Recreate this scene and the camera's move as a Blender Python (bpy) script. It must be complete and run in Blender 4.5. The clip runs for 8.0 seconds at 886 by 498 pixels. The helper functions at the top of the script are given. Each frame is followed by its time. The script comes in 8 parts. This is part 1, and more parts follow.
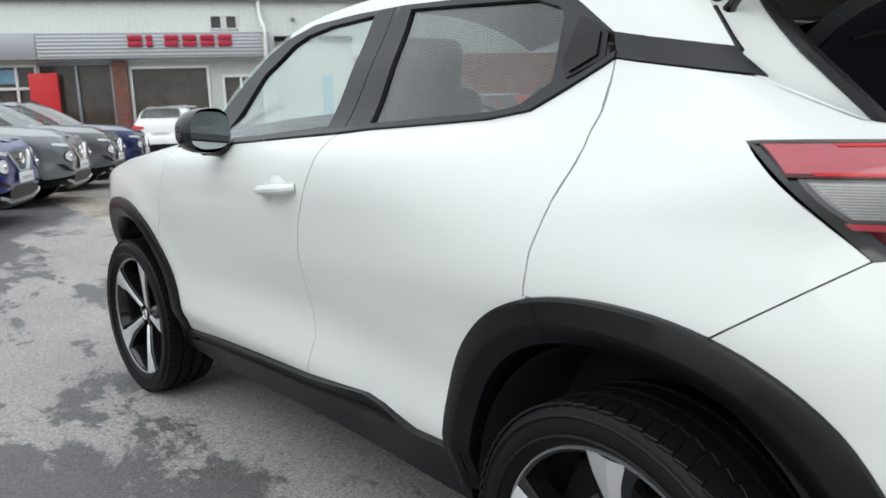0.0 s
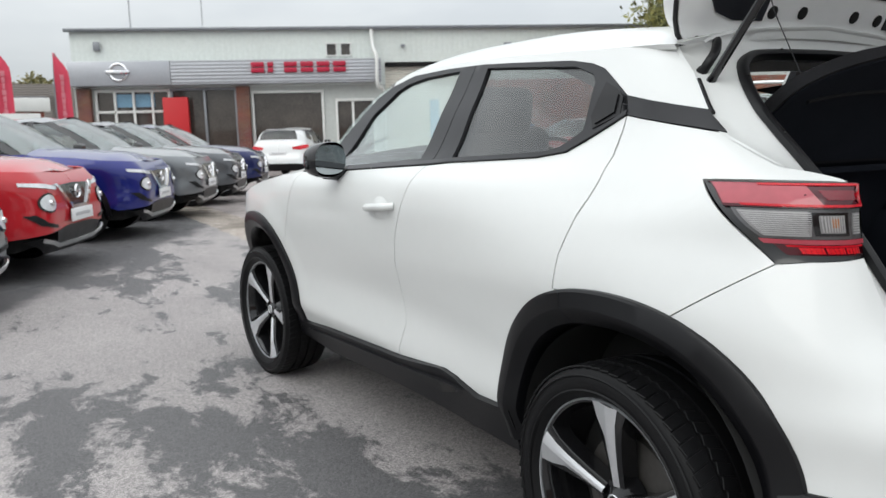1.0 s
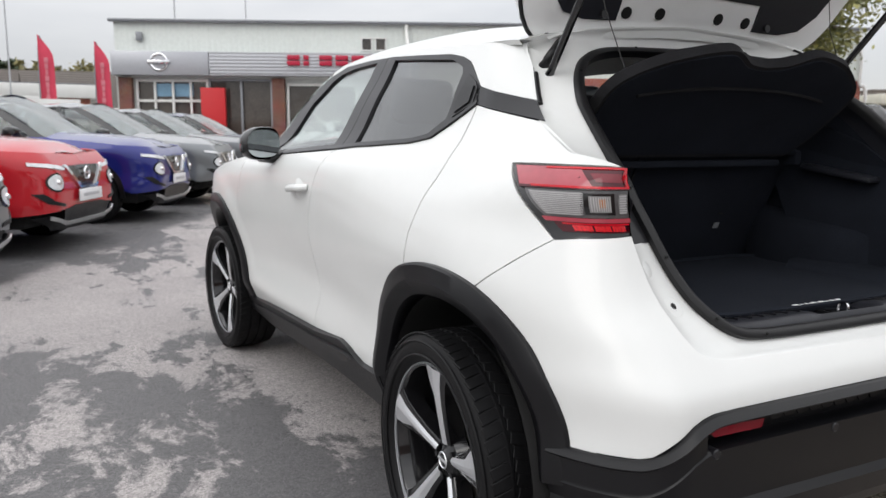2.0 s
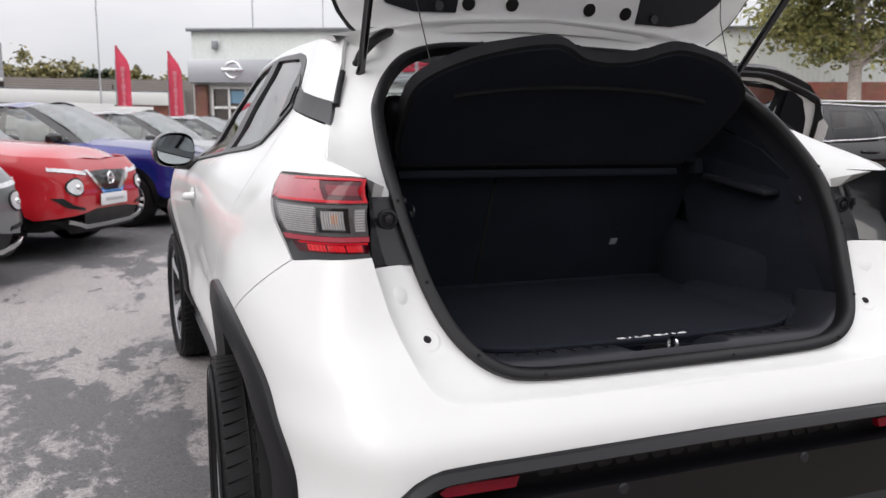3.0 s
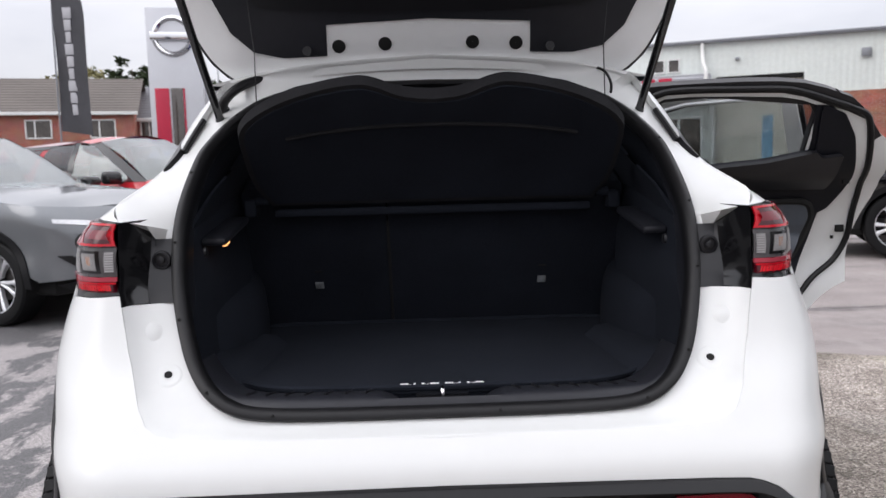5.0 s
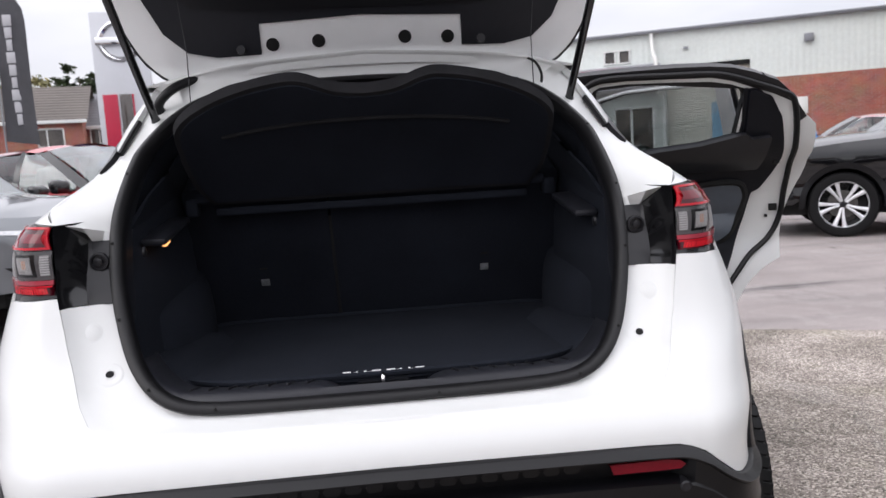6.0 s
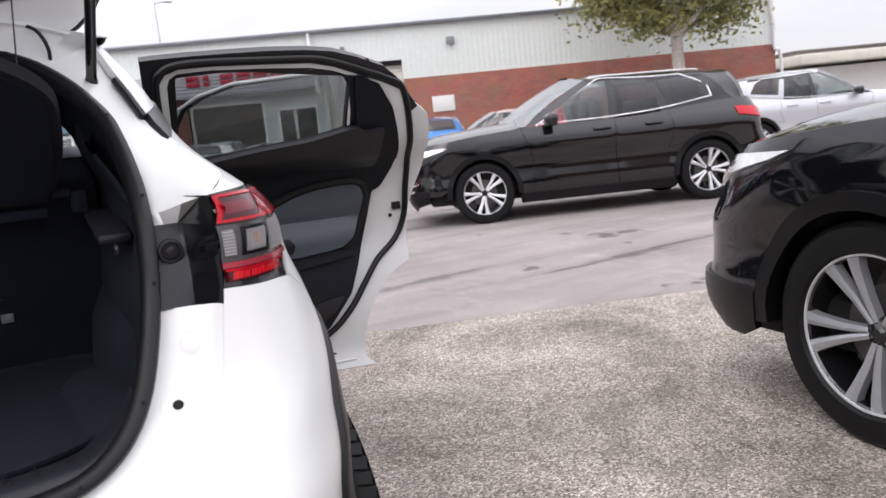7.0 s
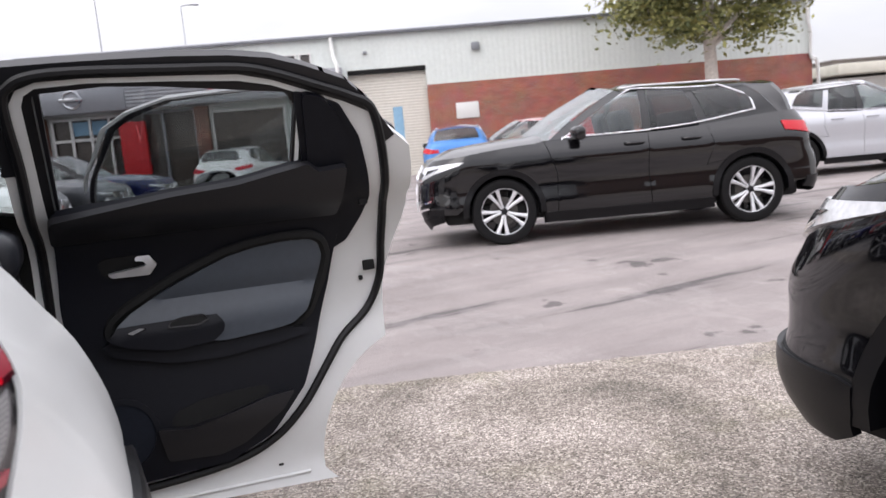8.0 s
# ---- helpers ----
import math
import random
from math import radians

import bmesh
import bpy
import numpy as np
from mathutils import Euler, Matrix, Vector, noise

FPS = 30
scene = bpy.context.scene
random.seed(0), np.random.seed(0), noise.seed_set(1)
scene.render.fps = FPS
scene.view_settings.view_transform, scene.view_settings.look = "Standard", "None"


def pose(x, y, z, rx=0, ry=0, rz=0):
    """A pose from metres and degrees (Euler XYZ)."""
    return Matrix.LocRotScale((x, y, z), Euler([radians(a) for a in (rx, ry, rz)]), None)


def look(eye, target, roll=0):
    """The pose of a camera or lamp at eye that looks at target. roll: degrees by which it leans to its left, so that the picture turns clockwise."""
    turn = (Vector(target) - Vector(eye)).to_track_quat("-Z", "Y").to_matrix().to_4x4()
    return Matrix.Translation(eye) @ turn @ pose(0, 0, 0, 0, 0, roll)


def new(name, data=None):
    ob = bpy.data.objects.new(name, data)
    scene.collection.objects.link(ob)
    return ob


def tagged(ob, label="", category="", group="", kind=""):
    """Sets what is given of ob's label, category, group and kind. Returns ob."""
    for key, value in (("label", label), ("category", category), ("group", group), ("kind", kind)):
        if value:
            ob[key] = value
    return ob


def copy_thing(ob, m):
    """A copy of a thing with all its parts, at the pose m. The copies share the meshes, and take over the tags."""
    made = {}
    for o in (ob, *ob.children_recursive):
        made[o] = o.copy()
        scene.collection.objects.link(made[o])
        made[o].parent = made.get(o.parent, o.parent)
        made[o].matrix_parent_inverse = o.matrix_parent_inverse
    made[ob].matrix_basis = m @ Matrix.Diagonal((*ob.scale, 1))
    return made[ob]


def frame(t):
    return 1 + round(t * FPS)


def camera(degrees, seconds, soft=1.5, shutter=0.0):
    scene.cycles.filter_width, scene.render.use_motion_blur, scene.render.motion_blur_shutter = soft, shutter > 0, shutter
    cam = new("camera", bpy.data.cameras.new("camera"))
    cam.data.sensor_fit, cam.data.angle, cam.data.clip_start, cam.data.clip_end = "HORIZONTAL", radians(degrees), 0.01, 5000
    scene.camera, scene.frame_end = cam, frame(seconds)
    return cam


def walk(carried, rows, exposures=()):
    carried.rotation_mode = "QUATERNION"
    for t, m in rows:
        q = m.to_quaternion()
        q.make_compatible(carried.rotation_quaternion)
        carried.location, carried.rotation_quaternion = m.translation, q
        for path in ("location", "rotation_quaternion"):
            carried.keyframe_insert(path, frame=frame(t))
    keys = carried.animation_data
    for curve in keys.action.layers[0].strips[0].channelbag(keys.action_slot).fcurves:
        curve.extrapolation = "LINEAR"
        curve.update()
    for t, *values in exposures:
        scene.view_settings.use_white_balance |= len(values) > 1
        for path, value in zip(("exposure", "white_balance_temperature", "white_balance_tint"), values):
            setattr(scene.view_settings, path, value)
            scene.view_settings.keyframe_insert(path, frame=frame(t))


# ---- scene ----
cam = camera(60.6, 8.0)
PATH = [
    (0, (-1.71, -0.761, 1.113), (-0.538, 0.821, 0.762), -2.0),
    (0.5, (-1.829, -1.011, 1.121), (-0.807, 0.68, 0.812), -1.8),
    (1, (-1.915, -1.24, 1.154), (-0.962, 0.495, 0.867), -1.5),
    (1.2, (-1.905, -1.308, 1.153), (-0.972, 0.437, 0.867), -1.2),
    (2.3, (-1.389, -1.667, 1.098), (-0.57, 0.134, 0.801), 0.3),
    (2.5, (-1.249, -1.677, 1.091), (-0.47, 0.141, 0.795), 0.2),
    (3, (-0.917, -1.674, 1.118), (-0.248, 0.191, 0.839), 0.1),
    (3.5, (-0.57, -1.71, 1.131), (-0.065, 0.208, 0.877), -0.2),
    (4, (-0.306, -1.629, 1.124), (0.0, 0.335, 0.902), -0.5),
    (4.5, (-0.143, -1.662, 1.146), (-0.011, 0.323, 0.945), -0.6),
    (4.7, (-0.077, -1.737, 1.146), (0.001, 0.25, 0.931), -0.7),
    (5.8, (0.008, -1.908, 1.133), (0.069, 0.08, 0.923), -2.8),
    (6, (0.023, -1.879, 1.13), (0.172, 0.103, 0.904), -3.6),
    (6.5, (0.14, -1.716, 1.13), (0.725, 0.178, 0.861), -5.7),
    (7, (0.372, -1.53, 1.106), (1.302, 0.217, 0.814), -5.9),
    (7.5, (0.621, -1.247, 1.162), (1.602, 0.474, 0.887), -5.4),
    (8, (0.795, -0.965, 1.178), (1.672, 0.812, 0.905), -5.1),
]
walk(cam, [(t, look(eye, target, roll)) for t, eye, target, roll in PATH], [(0.0, 0.28, 6250, 4), (1.2, 0.30, 6400, 7), (3.0, 0.40, 6550, 13), (4.5, 0.44, 6350, 14), (6.0, 0.52, 6350, 15), (7.0, 0.64, 6400, 16), (8.0, 0.66, 6400, 16)])
cam.data.dof.use_dof = True
cam.data.dof.focus_distance = 1.9
cam.data.dof.aperture_fstop = 7.0

# ---- light: overcast daylight ----
SUN_UP, SUN_TURN = radians(37), radians(240)
world = bpy.data.worlds.new("overcast_sky")
scene.world = world
world.use_nodes = True
wn, wl = world.node_tree.nodes, world.node_tree.links
wn.clear()
w_out, w_bg = wn.new("ShaderNodeOutputWorld"), wn.new("ShaderNodeBackground")
w_sky = wn.new("ShaderNodeTexSky")
w_sky.sky_type, w_sky.sun_disc = "NISHITA", False
w_sky.sun_elevation, w_sky.sun_rotation = SUN_UP, SUN_TURN
w_dim = wn.new("ShaderNodeMix")
w_dim.data_type, w_dim.blend_type = "RGBA", "MULTIPLY"
w_dim.inputs[0].default_value, w_dim.inputs[7].default_value = 1.0, (0.1, 0.1, 0.1, 1)
w_tc, w_sep = wn.new("ShaderNodeTexCoord"), wn.new("ShaderNodeSeparateXYZ")
w_up = wn.new("ShaderNodeMapRange")
w_up.inputs["From Min"].default_value, w_up.inputs["From Max"].default_value = 0.0, 1.0
w_up.inputs["To Min"].default_value, w_up.inputs["To Max"].default_value = 0.50, 1.90
w_stretch = wn.new("ShaderNodeMapping")
w_stretch.inputs["Scale"].default_value = (1.0, 1.0, 3.2)
w_cloud = wn.new("ShaderNodeTexNoise")
w_cloud.inputs["Scale"].default_value, w_cloud.inputs["Detail"].default_value = 2.6, 6
w_ramp = wn.new("ShaderNodeValToRGB")
w_ramp.color_ramp.elements[0].position, w_ramp.color_ramp.elements[0].color = 0.36, (0.86, 0.87, 0.90, 1)
w_ramp.color_ramp.elements[1].position, w_ramp.color_ramp.elements[1].color = 0.62, (1.04, 1.04, 1.05, 1)
w_mul = wn.new("ShaderNodeVectorMath")
w_mul.operation = "SCALE"
w_mix = wn.new("ShaderNodeMix")
w_mix.data_type = "RGBA"
w_mix.inputs[0].default_value = 0.9
wl.new(w_sky.outputs[0], w_dim.inputs[6])
wl.new(w_tc.outputs["Generated"], w_sep.inputs[0])
wl.new(w_sep.outputs["Z"], w_up.inputs["Value"])
wl.new(w_tc.outputs["Generated"], w_stretch.inputs[0])
wl.new(w_stretch.outputs[0], w_cloud.inputs["Vector"])
wl.new(w_cloud.outputs["Fac"], w_ramp.inputs[0])
wl.new(w_ramp.outputs[0], w_mul.inputs[0])
wl.new(w_up.outputs[0], w_mul.inputs["Scale"])
wl.new(w_dim.outputs[2], w_mix.inputs[6])
wl.new(w_mul.outputs[0], w_mix.inputs[7])
wl.new(w_mix.outputs[2], w_bg.inputs["Color"])
wl.new(w_bg.outputs[0], w_out.inputs[0])
w_bg.inputs["Strength"].default_value = 1.0
sun = new("sun", bpy.data.lights.new("sun", "SUN"))
sun.data.energy, sun.data.angle, sun.data.color = 0.62, radians(40), (1.0, 0.97, 0.92)
sun.matrix_world = Matrix.Rotation(-SUN_TURN, 4, "Z") @ Matrix.Rotation(SUN_UP - radians(90), 4, "X")


# ---- materials ----
def material(name, base, rough=0.5, metal=0.0, coat=0.0, vary=0.12, grain=60.0, bump=0.0, fine=300.0, alpha_glass=False, spec=0.5, glow=None, coat_rough=0.05):
    """A principled surface whose colour varies at two scales, with a fine relief."""
    m = bpy.data.materials.new(name)
    m.use_nodes = True
    n, l = m.node_tree.nodes, m.node_tree.links
    p = n["Principled BSDF"]
    p.inputs["Roughness"].default_value, p.inputs["Metallic"].default_value = rough, metal
    p.inputs["Coat Weight"].default_value, p.inputs["Coat Roughness"].default_value = coat, coat_rough
    p.inputs["Specular IOR Level"].default_value = spec
    p.inputs["Base Color"].default_value = (*base, 1)
    if alpha_glass:
        clear, gloss, blend = n.new("ShaderNodeBsdfTransparent"), n.new("ShaderNodeBsdfGlossy"), n.new("ShaderNodeMixShader")
        face, power, scale = n.new("ShaderNodeLayerWeight"), n.new("ShaderNodeMath"), n.new("ShaderNodeMath")
        clear.inputs["Color"].default_value = (*[c**0.5 for c in base], 1)
        gloss.inputs["Roughness"].default_value = 0.01
        power.operation, power.inputs[1].default_value = "POWER", 3.2
        scale.operation, scale.inputs[1].default_value, scale.inputs[2].default_value = "MULTIPLY_ADD", 0.8, 0.05
        l.new(face.outputs["Facing"], power.inputs[0])
        l.new(power.outputs[0], scale.inputs[0])
        l.new(scale.outputs[0], blend.inputs[0])
        l.new(clear.outputs[0], blend.inputs[1])
        l.new(gloss.outputs[0], blend.inputs[2])
        l.new(blend.outputs[0], n["Material Output"].inputs["Surface"])
        n.remove(p)
        return m
    if glow:
        p.inputs["Emission Color"].default_value, p.inputs["Emission Strength"].default_value = (*base, 1), glow
    tc = n.new("ShaderNodeTexCoord")
    if vary:
        big, small = n.new("ShaderNodeTexNoise"), n.new("ShaderNodeTexNoise")
        big.inputs["Scale"].default_value, big.inputs["Detail"].default_value = grain / 25, 3
        small.inputs["Scale"].default_value, small.inputs["Detail"].default_value = grain, 4
        add = n.new("ShaderNodeMath")
        add.operation = "ADD"
        rng = n.new("ShaderNodeMapRange")
        rng.inputs["From Min"].default_value, rng.inputs["From Max"].default_value = 0.6, 1.4
        rng.inputs["To Min"].default_value, rng.inputs["To Max"].default_value = 1 - vary, 1 + vary
        mul = n.new("ShaderNodeVectorMath")
        mul.operation = "SCALE"
        mul.inputs[0].default_value = base
        for t in (big, small):
            l.new(tc.outputs["Object"], t.inputs["Vector"])
        l.new(big.outputs["Fac"], add.inputs[0])
        l.new(small.outputs["Fac"], add.inputs[1])
        l.new(add.outputs[0], rng.inputs["Value"])
        l.new(rng.outputs[0], mul.inputs["Scale"])
        l.new(mul.outputs[0], p.inputs["Base Color"])
    if bump:
        tex, bmp = n.new("ShaderNodeTexNoise"), n.new("ShaderNodeBump")
        tex.inputs["Scale"].default_value, tex.inputs["Detail"].default_value = fine, 3
        bmp.inputs["Strength"].default_value, bmp.inputs["Distance"].default_value = bump, 0.003
        l.new(tc.outputs["Object"], tex.inputs["Vector"])
        l.new(tex.outputs["Fac"], bmp.inputs["Height"])
        l.new(bmp.outputs[0], p.inputs["Normal"])
    return m


WHITE = material("white_paint", (0.69, 0.70, 0.69), 0.45, coat=0.6, vary=0.012, grain=20, coat_rough=0.06)
# same white as the body, colour raised for ground light under the gate
GATE_LIFTED = material("tailgate_white_lifted", (0.86, 0.87, 0.87), 0.4, coat=0.3, vary=0.03, grain=20)
WHITE_IN = material("white_inner_paint", (0.70, 0.71, 0.70), 0.38, coat=0.3, vary=0.03, grain=20)
CLAD = material("black_grained_cladding", (0.0028, 0.0028, 0.0038), 0.36, vary=0.15, bump=0.08, fine=900, spec=0.33)
GLOSS = material("gloss_black_plastic", (0.008, 0.008, 0.009), 0.12, coat=0.4, vary=0.1)
SATIN = material("satin_black_trim", (0.013, 0.013, 0.0155), 0.36, vary=0.1, spec=0.36)
RUBBER = material("rubber_seal", (0.006, 0.006, 0.007), 0.45, vary=0.2, bump=0.08, spec=0.35)
TYRE = material("tyre_rubber", (0.0042, 0.0042, 0.0048), 0.5, vary=0.2, bump=0.15, fine=500, spec=0.24)
DARK = material("dark_cavity", (0.006, 0.006, 0.006), 0.9, vary=0.2)
PLASTIC = material("dark_interior_plastic", (0.0165, 0.0175, 0.0225), 0.42, vary=0.12, bump=0.08, fine=900, spec=0.35)
CARPET = material("black_carpet", (0.0125, 0.0150, 0.0215), 0.95, vary=0.25, grain=200, bump=0.5, fine=700, spec=0.15)
FELT = material("charcoal_felt", (0.016, 0.016, 0.018), 0.95, vary=0.3, grain=300, bump=0.6, fine=900, spec=0.2)
LEATHER = material("blue_grey_leatherette", (0.048, 0.059, 0.075), 0.38, vary=0.12, bump=0.15, fine=700)
STEEL = material("machined_alloy", (0.74, 0.75, 0.77), 0.42, metal=0.75, vary=0.05)
CHROME = material("chrome", (0.8, 0.8, 0.82), 0.08, metal=1.0, vary=0.02)
# silver dimmed to dull teal, so a dark reflection sits in the colour
MIRROR = material("mirror_dark_reflection", (0.34, 0.37, 0.38), 0.03, metal=1.0, vary=0.02)
ZINC = material("zinc_plate", (0.6, 0.6, 0.6), 0.35, metal=0.8, vary=0.1)
GLASS = material("clear_car_glass", (0.86, 0.94, 0.92), 0.0, alpha_glass=True)
TINT = material("privacy_glass", (0.35, 0.365, 0.375), 0.0, alpha_glass=True)
RED_LENS = material("red_lens", (0.15, 0.003, 0.012), 0.12, coat=0.5, vary=0.15, grain=40, spec=0.35)
RED_BUMPER = material("red_bumper_reflector", (0.17, 0.003, 0.012), 0.25, vary=0.2, grain=200, spec=0.25)
RED_DEEP = material("deep_red_lens", (0.060, 0.0015, 0.007), 0.10, coat=0.2, vary=0.2, grain=40, spec=0.4)
# red lens with the sky's reflection mixed into its colour
RED_SHEEN = material("red_lens_sheen", (0.36, 0.045, 0.065), 0.12, coat=0.6, vary=0.15, grain=40, spec=0.5)
RED_BRIGHT = material("bright_red_lens", (0.48, 0.004, 0.014), 0.10, coat=0.25, vary=0.2, grain=90, spec=0.3)
RED_GLOW = material("clear_red_reflector", (0.62, 0.006, 0.014), 0.2, coat=0.5, vary=0.3, grain=160)
AMBER = material("amber_bulb", (0.36, 0.13, 0.03), 0.3, vary=0.1)
SILVERED = material("silvered_reflector", (0.24, 0.235, 0.235), 0.4, metal=0.3, vary=0.2, grain=120)
SMOKE = material("smoked_lens", (0.085, 0.082, 0.085), 0.2, metal=0.2, coat=0.6, vary=0.25, grain=80)
DISC = material("brake_iron", (0.10, 0.095, 0.09), 0.5, metal=0.6, vary=0.2)
SCREEN = material("parked_car_glass", (0.62, 0.70, 0.70), 0.0, alpha_glass=True)
BRIGHT_LAMP = material("headlamp_lens", (0.72, 0.73, 0.75), 0.12, metal=0.25, coat=1.0, vary=0.25, grain=40)
RIB = material("lens_rib", (0.42, 0.41, 0.41), 0.35, metal=0.3, vary=0.1)
for node in SCREEN.node_tree.nodes:
    if node.type == "MATH":
        node.inputs[1].default_value = 2.0 if node.operation == "POWER" else 0.6
LINING = material("near_black_door_lining", (0.0055, 0.0063, 0.0098), 0.45, vary=0.12, bump=0.08, fine=900, spec=0.2)
ALLOY = material("painted_alloy", (0.40, 0.41, 0.43), 0.4, metal=0.6, vary=0.06)
PIANO = material("black_handle_plastic", (0.004, 0.004, 0.005), 0.3, vary=0.1, spec=0.3)
PLATE = material("white_plate", (0.75, 0.75, 0.76), 0.4, vary=0.05)
BARS = material("grey_lettering", (0.45, 0.45, 0.47), 0.5, vary=0.05)
WHITE_INK = material("white_lettering", (0.85, 0.85, 0.85), 0.5, vary=0.03)


# ---- building blocks ----
def part(name, geo, mat, parent, label="", smooth=35):
    """Links verts and faces (or a bmesh) as one mesh object under a thing or part."""
    if isinstance(geo, bmesh.types.BMesh):
        me = bpy.data.meshes.new(name)
        geo.to_mesh(me)
        geo.free()
    else:
        me = bpy.data.meshes.new(name)
        me.from_pydata([tuple(v) for v in geo[0]], [], geo[1])
        me.validate()
    me.materials.append(mat)
    me.polygons.foreach_set("use_smooth", [True] * len(me.polygons))
    me.set_sharp_from_angle(angle=radians(smooth))
    ob = new(name, me)
    if parent is not None:
        ob.parent = parent
    return tagged(ob, label)


def thing(name, label, category, m=None, group="", kind=""):
    ob = new(name)
    ob.empty_display_size = 0.1
    if m is not None:
        ob.matrix_basis = m
    return tagged(ob, label, category, group, kind)


def joined(*geos):
    verts, faces = [], []
    for v, f in geos:
        k = len(verts)
        verts += list(v)
        faces += [tuple(i + k for i in q) for q in f]
    return verts, faces


def moved(geo, m):
    return [m @ Vector(v) for v in geo[0]], geo[1]


def mirrored(geo):
    return [(-v[0], v[1], v[2]) for v in geo[0]], [tuple(reversed(f)) for f in geo[1]]


def block(sx, sy, sz, at=(0, 0, 0), r=0.004, turn=(0, 0, 0), seg=2):
    """A box with rounded edges, by its size and middle."""
    b = bmesh.new()
    bmesh.ops.create_cube(b, size=1.0, matrix=Matrix.Diagonal((sx, sy, sz, 1)))
    if r > 0:
        bmesh.ops.bevel(b, geom=b.edges[:], offset=min(r, 0.45 * min(sx, sy, sz)), segments=seg, affect="EDGES", profile=0.5)
    b.verts.index_update()
    geo = [v.co.copy() for v in b.verts], [tuple(v.index for v in f.verts) for f in b.faces]
    b.free()
    return moved(geo, pose(*at, *turn))


def lathe(profile, n=48, axis="x", at=(0, 0, 0), span=360.0):
    """Turns (along, radius) pairs round an axis."""
    verts, faces, k = [], [], len(profile)
    steps = n if span >= 360 else n + 1
    for i in range(steps):
        a = radians(span) * i / n
        for s, r in profile:
            p = {"x": (s, r * math.cos(a), r * math.sin(a)), "y": (r * math.sin(a), s, r * math.cos(a)), "z": (r * math.cos(a), r * math.sin(a), s)}[axis]
            verts.append(Vector(p) + Vector(at))
    for i in range(n):
        j = (i + 1) % steps
        for c in range(k - 1):
            faces.append((i * k + c, j * k + c, j * k + c + 1, i * k + c + 1))
    return verts, faces


def loft(rows, ring=False):
    """A skin over rows of equally many points; ring: each row closes on itself."""
    k, verts, faces = len(rows[0]), [Vector(p) for row in rows for p in row], []
    for i in range(len(rows) - 1):
        for j in range(k if ring else k - 1):
            b = (j + 1) % k
            faces.append((i * k + j, i * k + b, (i + 1) * k + b, (i + 1) * k + j))
    return verts, faces


def tube(points, r, n=8, caps=True):
    """A round rod along points; r: a radius, or one for each point."""
    pts = [Vector(p) for p in points]
    rows = []
    for i, p in enumerate(pts):
        ahead = (pts[min(i + 1, len(pts) - 1)] - pts[max(i - 1, 0)]).normalized()
        side = ahead.orthogonal().normalized() if i == 0 else (side - ahead * side.dot(ahead)).normalized()
        up = ahead.cross(side)
        rad = r if isinstance(r, (int, float)) else r[i]
        rows.append([p + rad * (math.cos(6.28319 * a / n) * side + math.sin(6.28319 * a / n) * up) for a in range(n)])
    verts, faces = loft(rows, ring=True)
    if caps:
        faces += [tuple(reversed(range(n))), tuple(range(len(verts) - n, len(verts)))]
    return verts, faces


def spline(points, n=8, ring=False):
    """Points on a smooth curve through the given ones, n to a span."""
    pts = [Vector(p) for p in points]
    out, k = [], len(pts)
    for i in range(k if ring else k - 1):
        a, b, c, d = ((pts[(i + o) % k] if ring else pts[min(max(i + o, 0), k - 1)]) for o in (-1, 0, 1, 2))
        for s in range(n):
            t = s / n
            out.append(0.5 * (2 * b + (c - a) * t + (2 * a - 5 * b + 4 * c - d) * t * t + (3 * b - a - 3 * c + d) * t**3))
    return out if ring else out + [pts[-1]]


def graph(*points):
    """A smooth function through (x, y) points that never overshoots them."""
    xs, ys = np.array(points, float).T
    h, s = np.diff(xs), np.diff(ys) / np.diff(xs)
    m = np.r_[s[0], [0 if a * b <= 0 else 2 * a * b / (a + b) for a, b in zip(s[:-1], s[1:])], s[-1]]

    def at(x):
        x = min(max(x, xs[0]), xs[-1])
        i = min(max(int(np.searchsorted(xs, x)) - 1, 0), len(h) - 1)
        t = (x - xs[i]) / h[i]
        return float(ys[i] * (1 + 2 * t) * (1 - t) ** 2 + m[i] * h[i] * t * (1 - t) ** 2 + ys[i + 1] * t * t * (3 - 2 * t) + m[i + 1] * h[i] * t * t * (t - 1))

    return at


def ease(x, a, b):
    t = min(max((x - a) / (b - a), 0.0), 1.0)
    return t * t * (3 - 2 * t)


def dense(poly, step):
    """A closed 2D outline with no edge longer than step."""
    out = []
    for a, b in zip(poly, poly[1:] + poly[:1]):
        k = max(1, math.ceil(math.dist(a, b) / step))
        out += [(a[0] + (b[0] - a[0]) * i / k, a[1] + (b[1] - a[1]) * i / k) for i in range(k)]
    return out


def area2(poly):
    return 0.5 * sum(a[0] * b[1] - b[0] * a[1] for a, b in zip(poly, poly[1:] + poly[:1]))


def inset(poly, d):
    """The outline, drawn in by d."""
    out, sign, k = [], 1 if area2(poly) > 0 else -1, len(poly)
    for i in range(k):
        a, b, c = Vector(poly[i - 1]), Vector(poly[i]), Vector(poly[(i + 1) % k])
        e, f = (b - a).normalized(), (c - b).normalized()
        nrm = Vector((-(e + f).y, (e + f).x))
        if nrm.length < 1e-6:
            out.append(tuple(b))
            continue
        nrm.normalize()
        lean = max(0.4, nrm.dot(Vector((-e.y, e.x))))
        out.append(tuple(b + sign * d / lean * nrm))
    return out


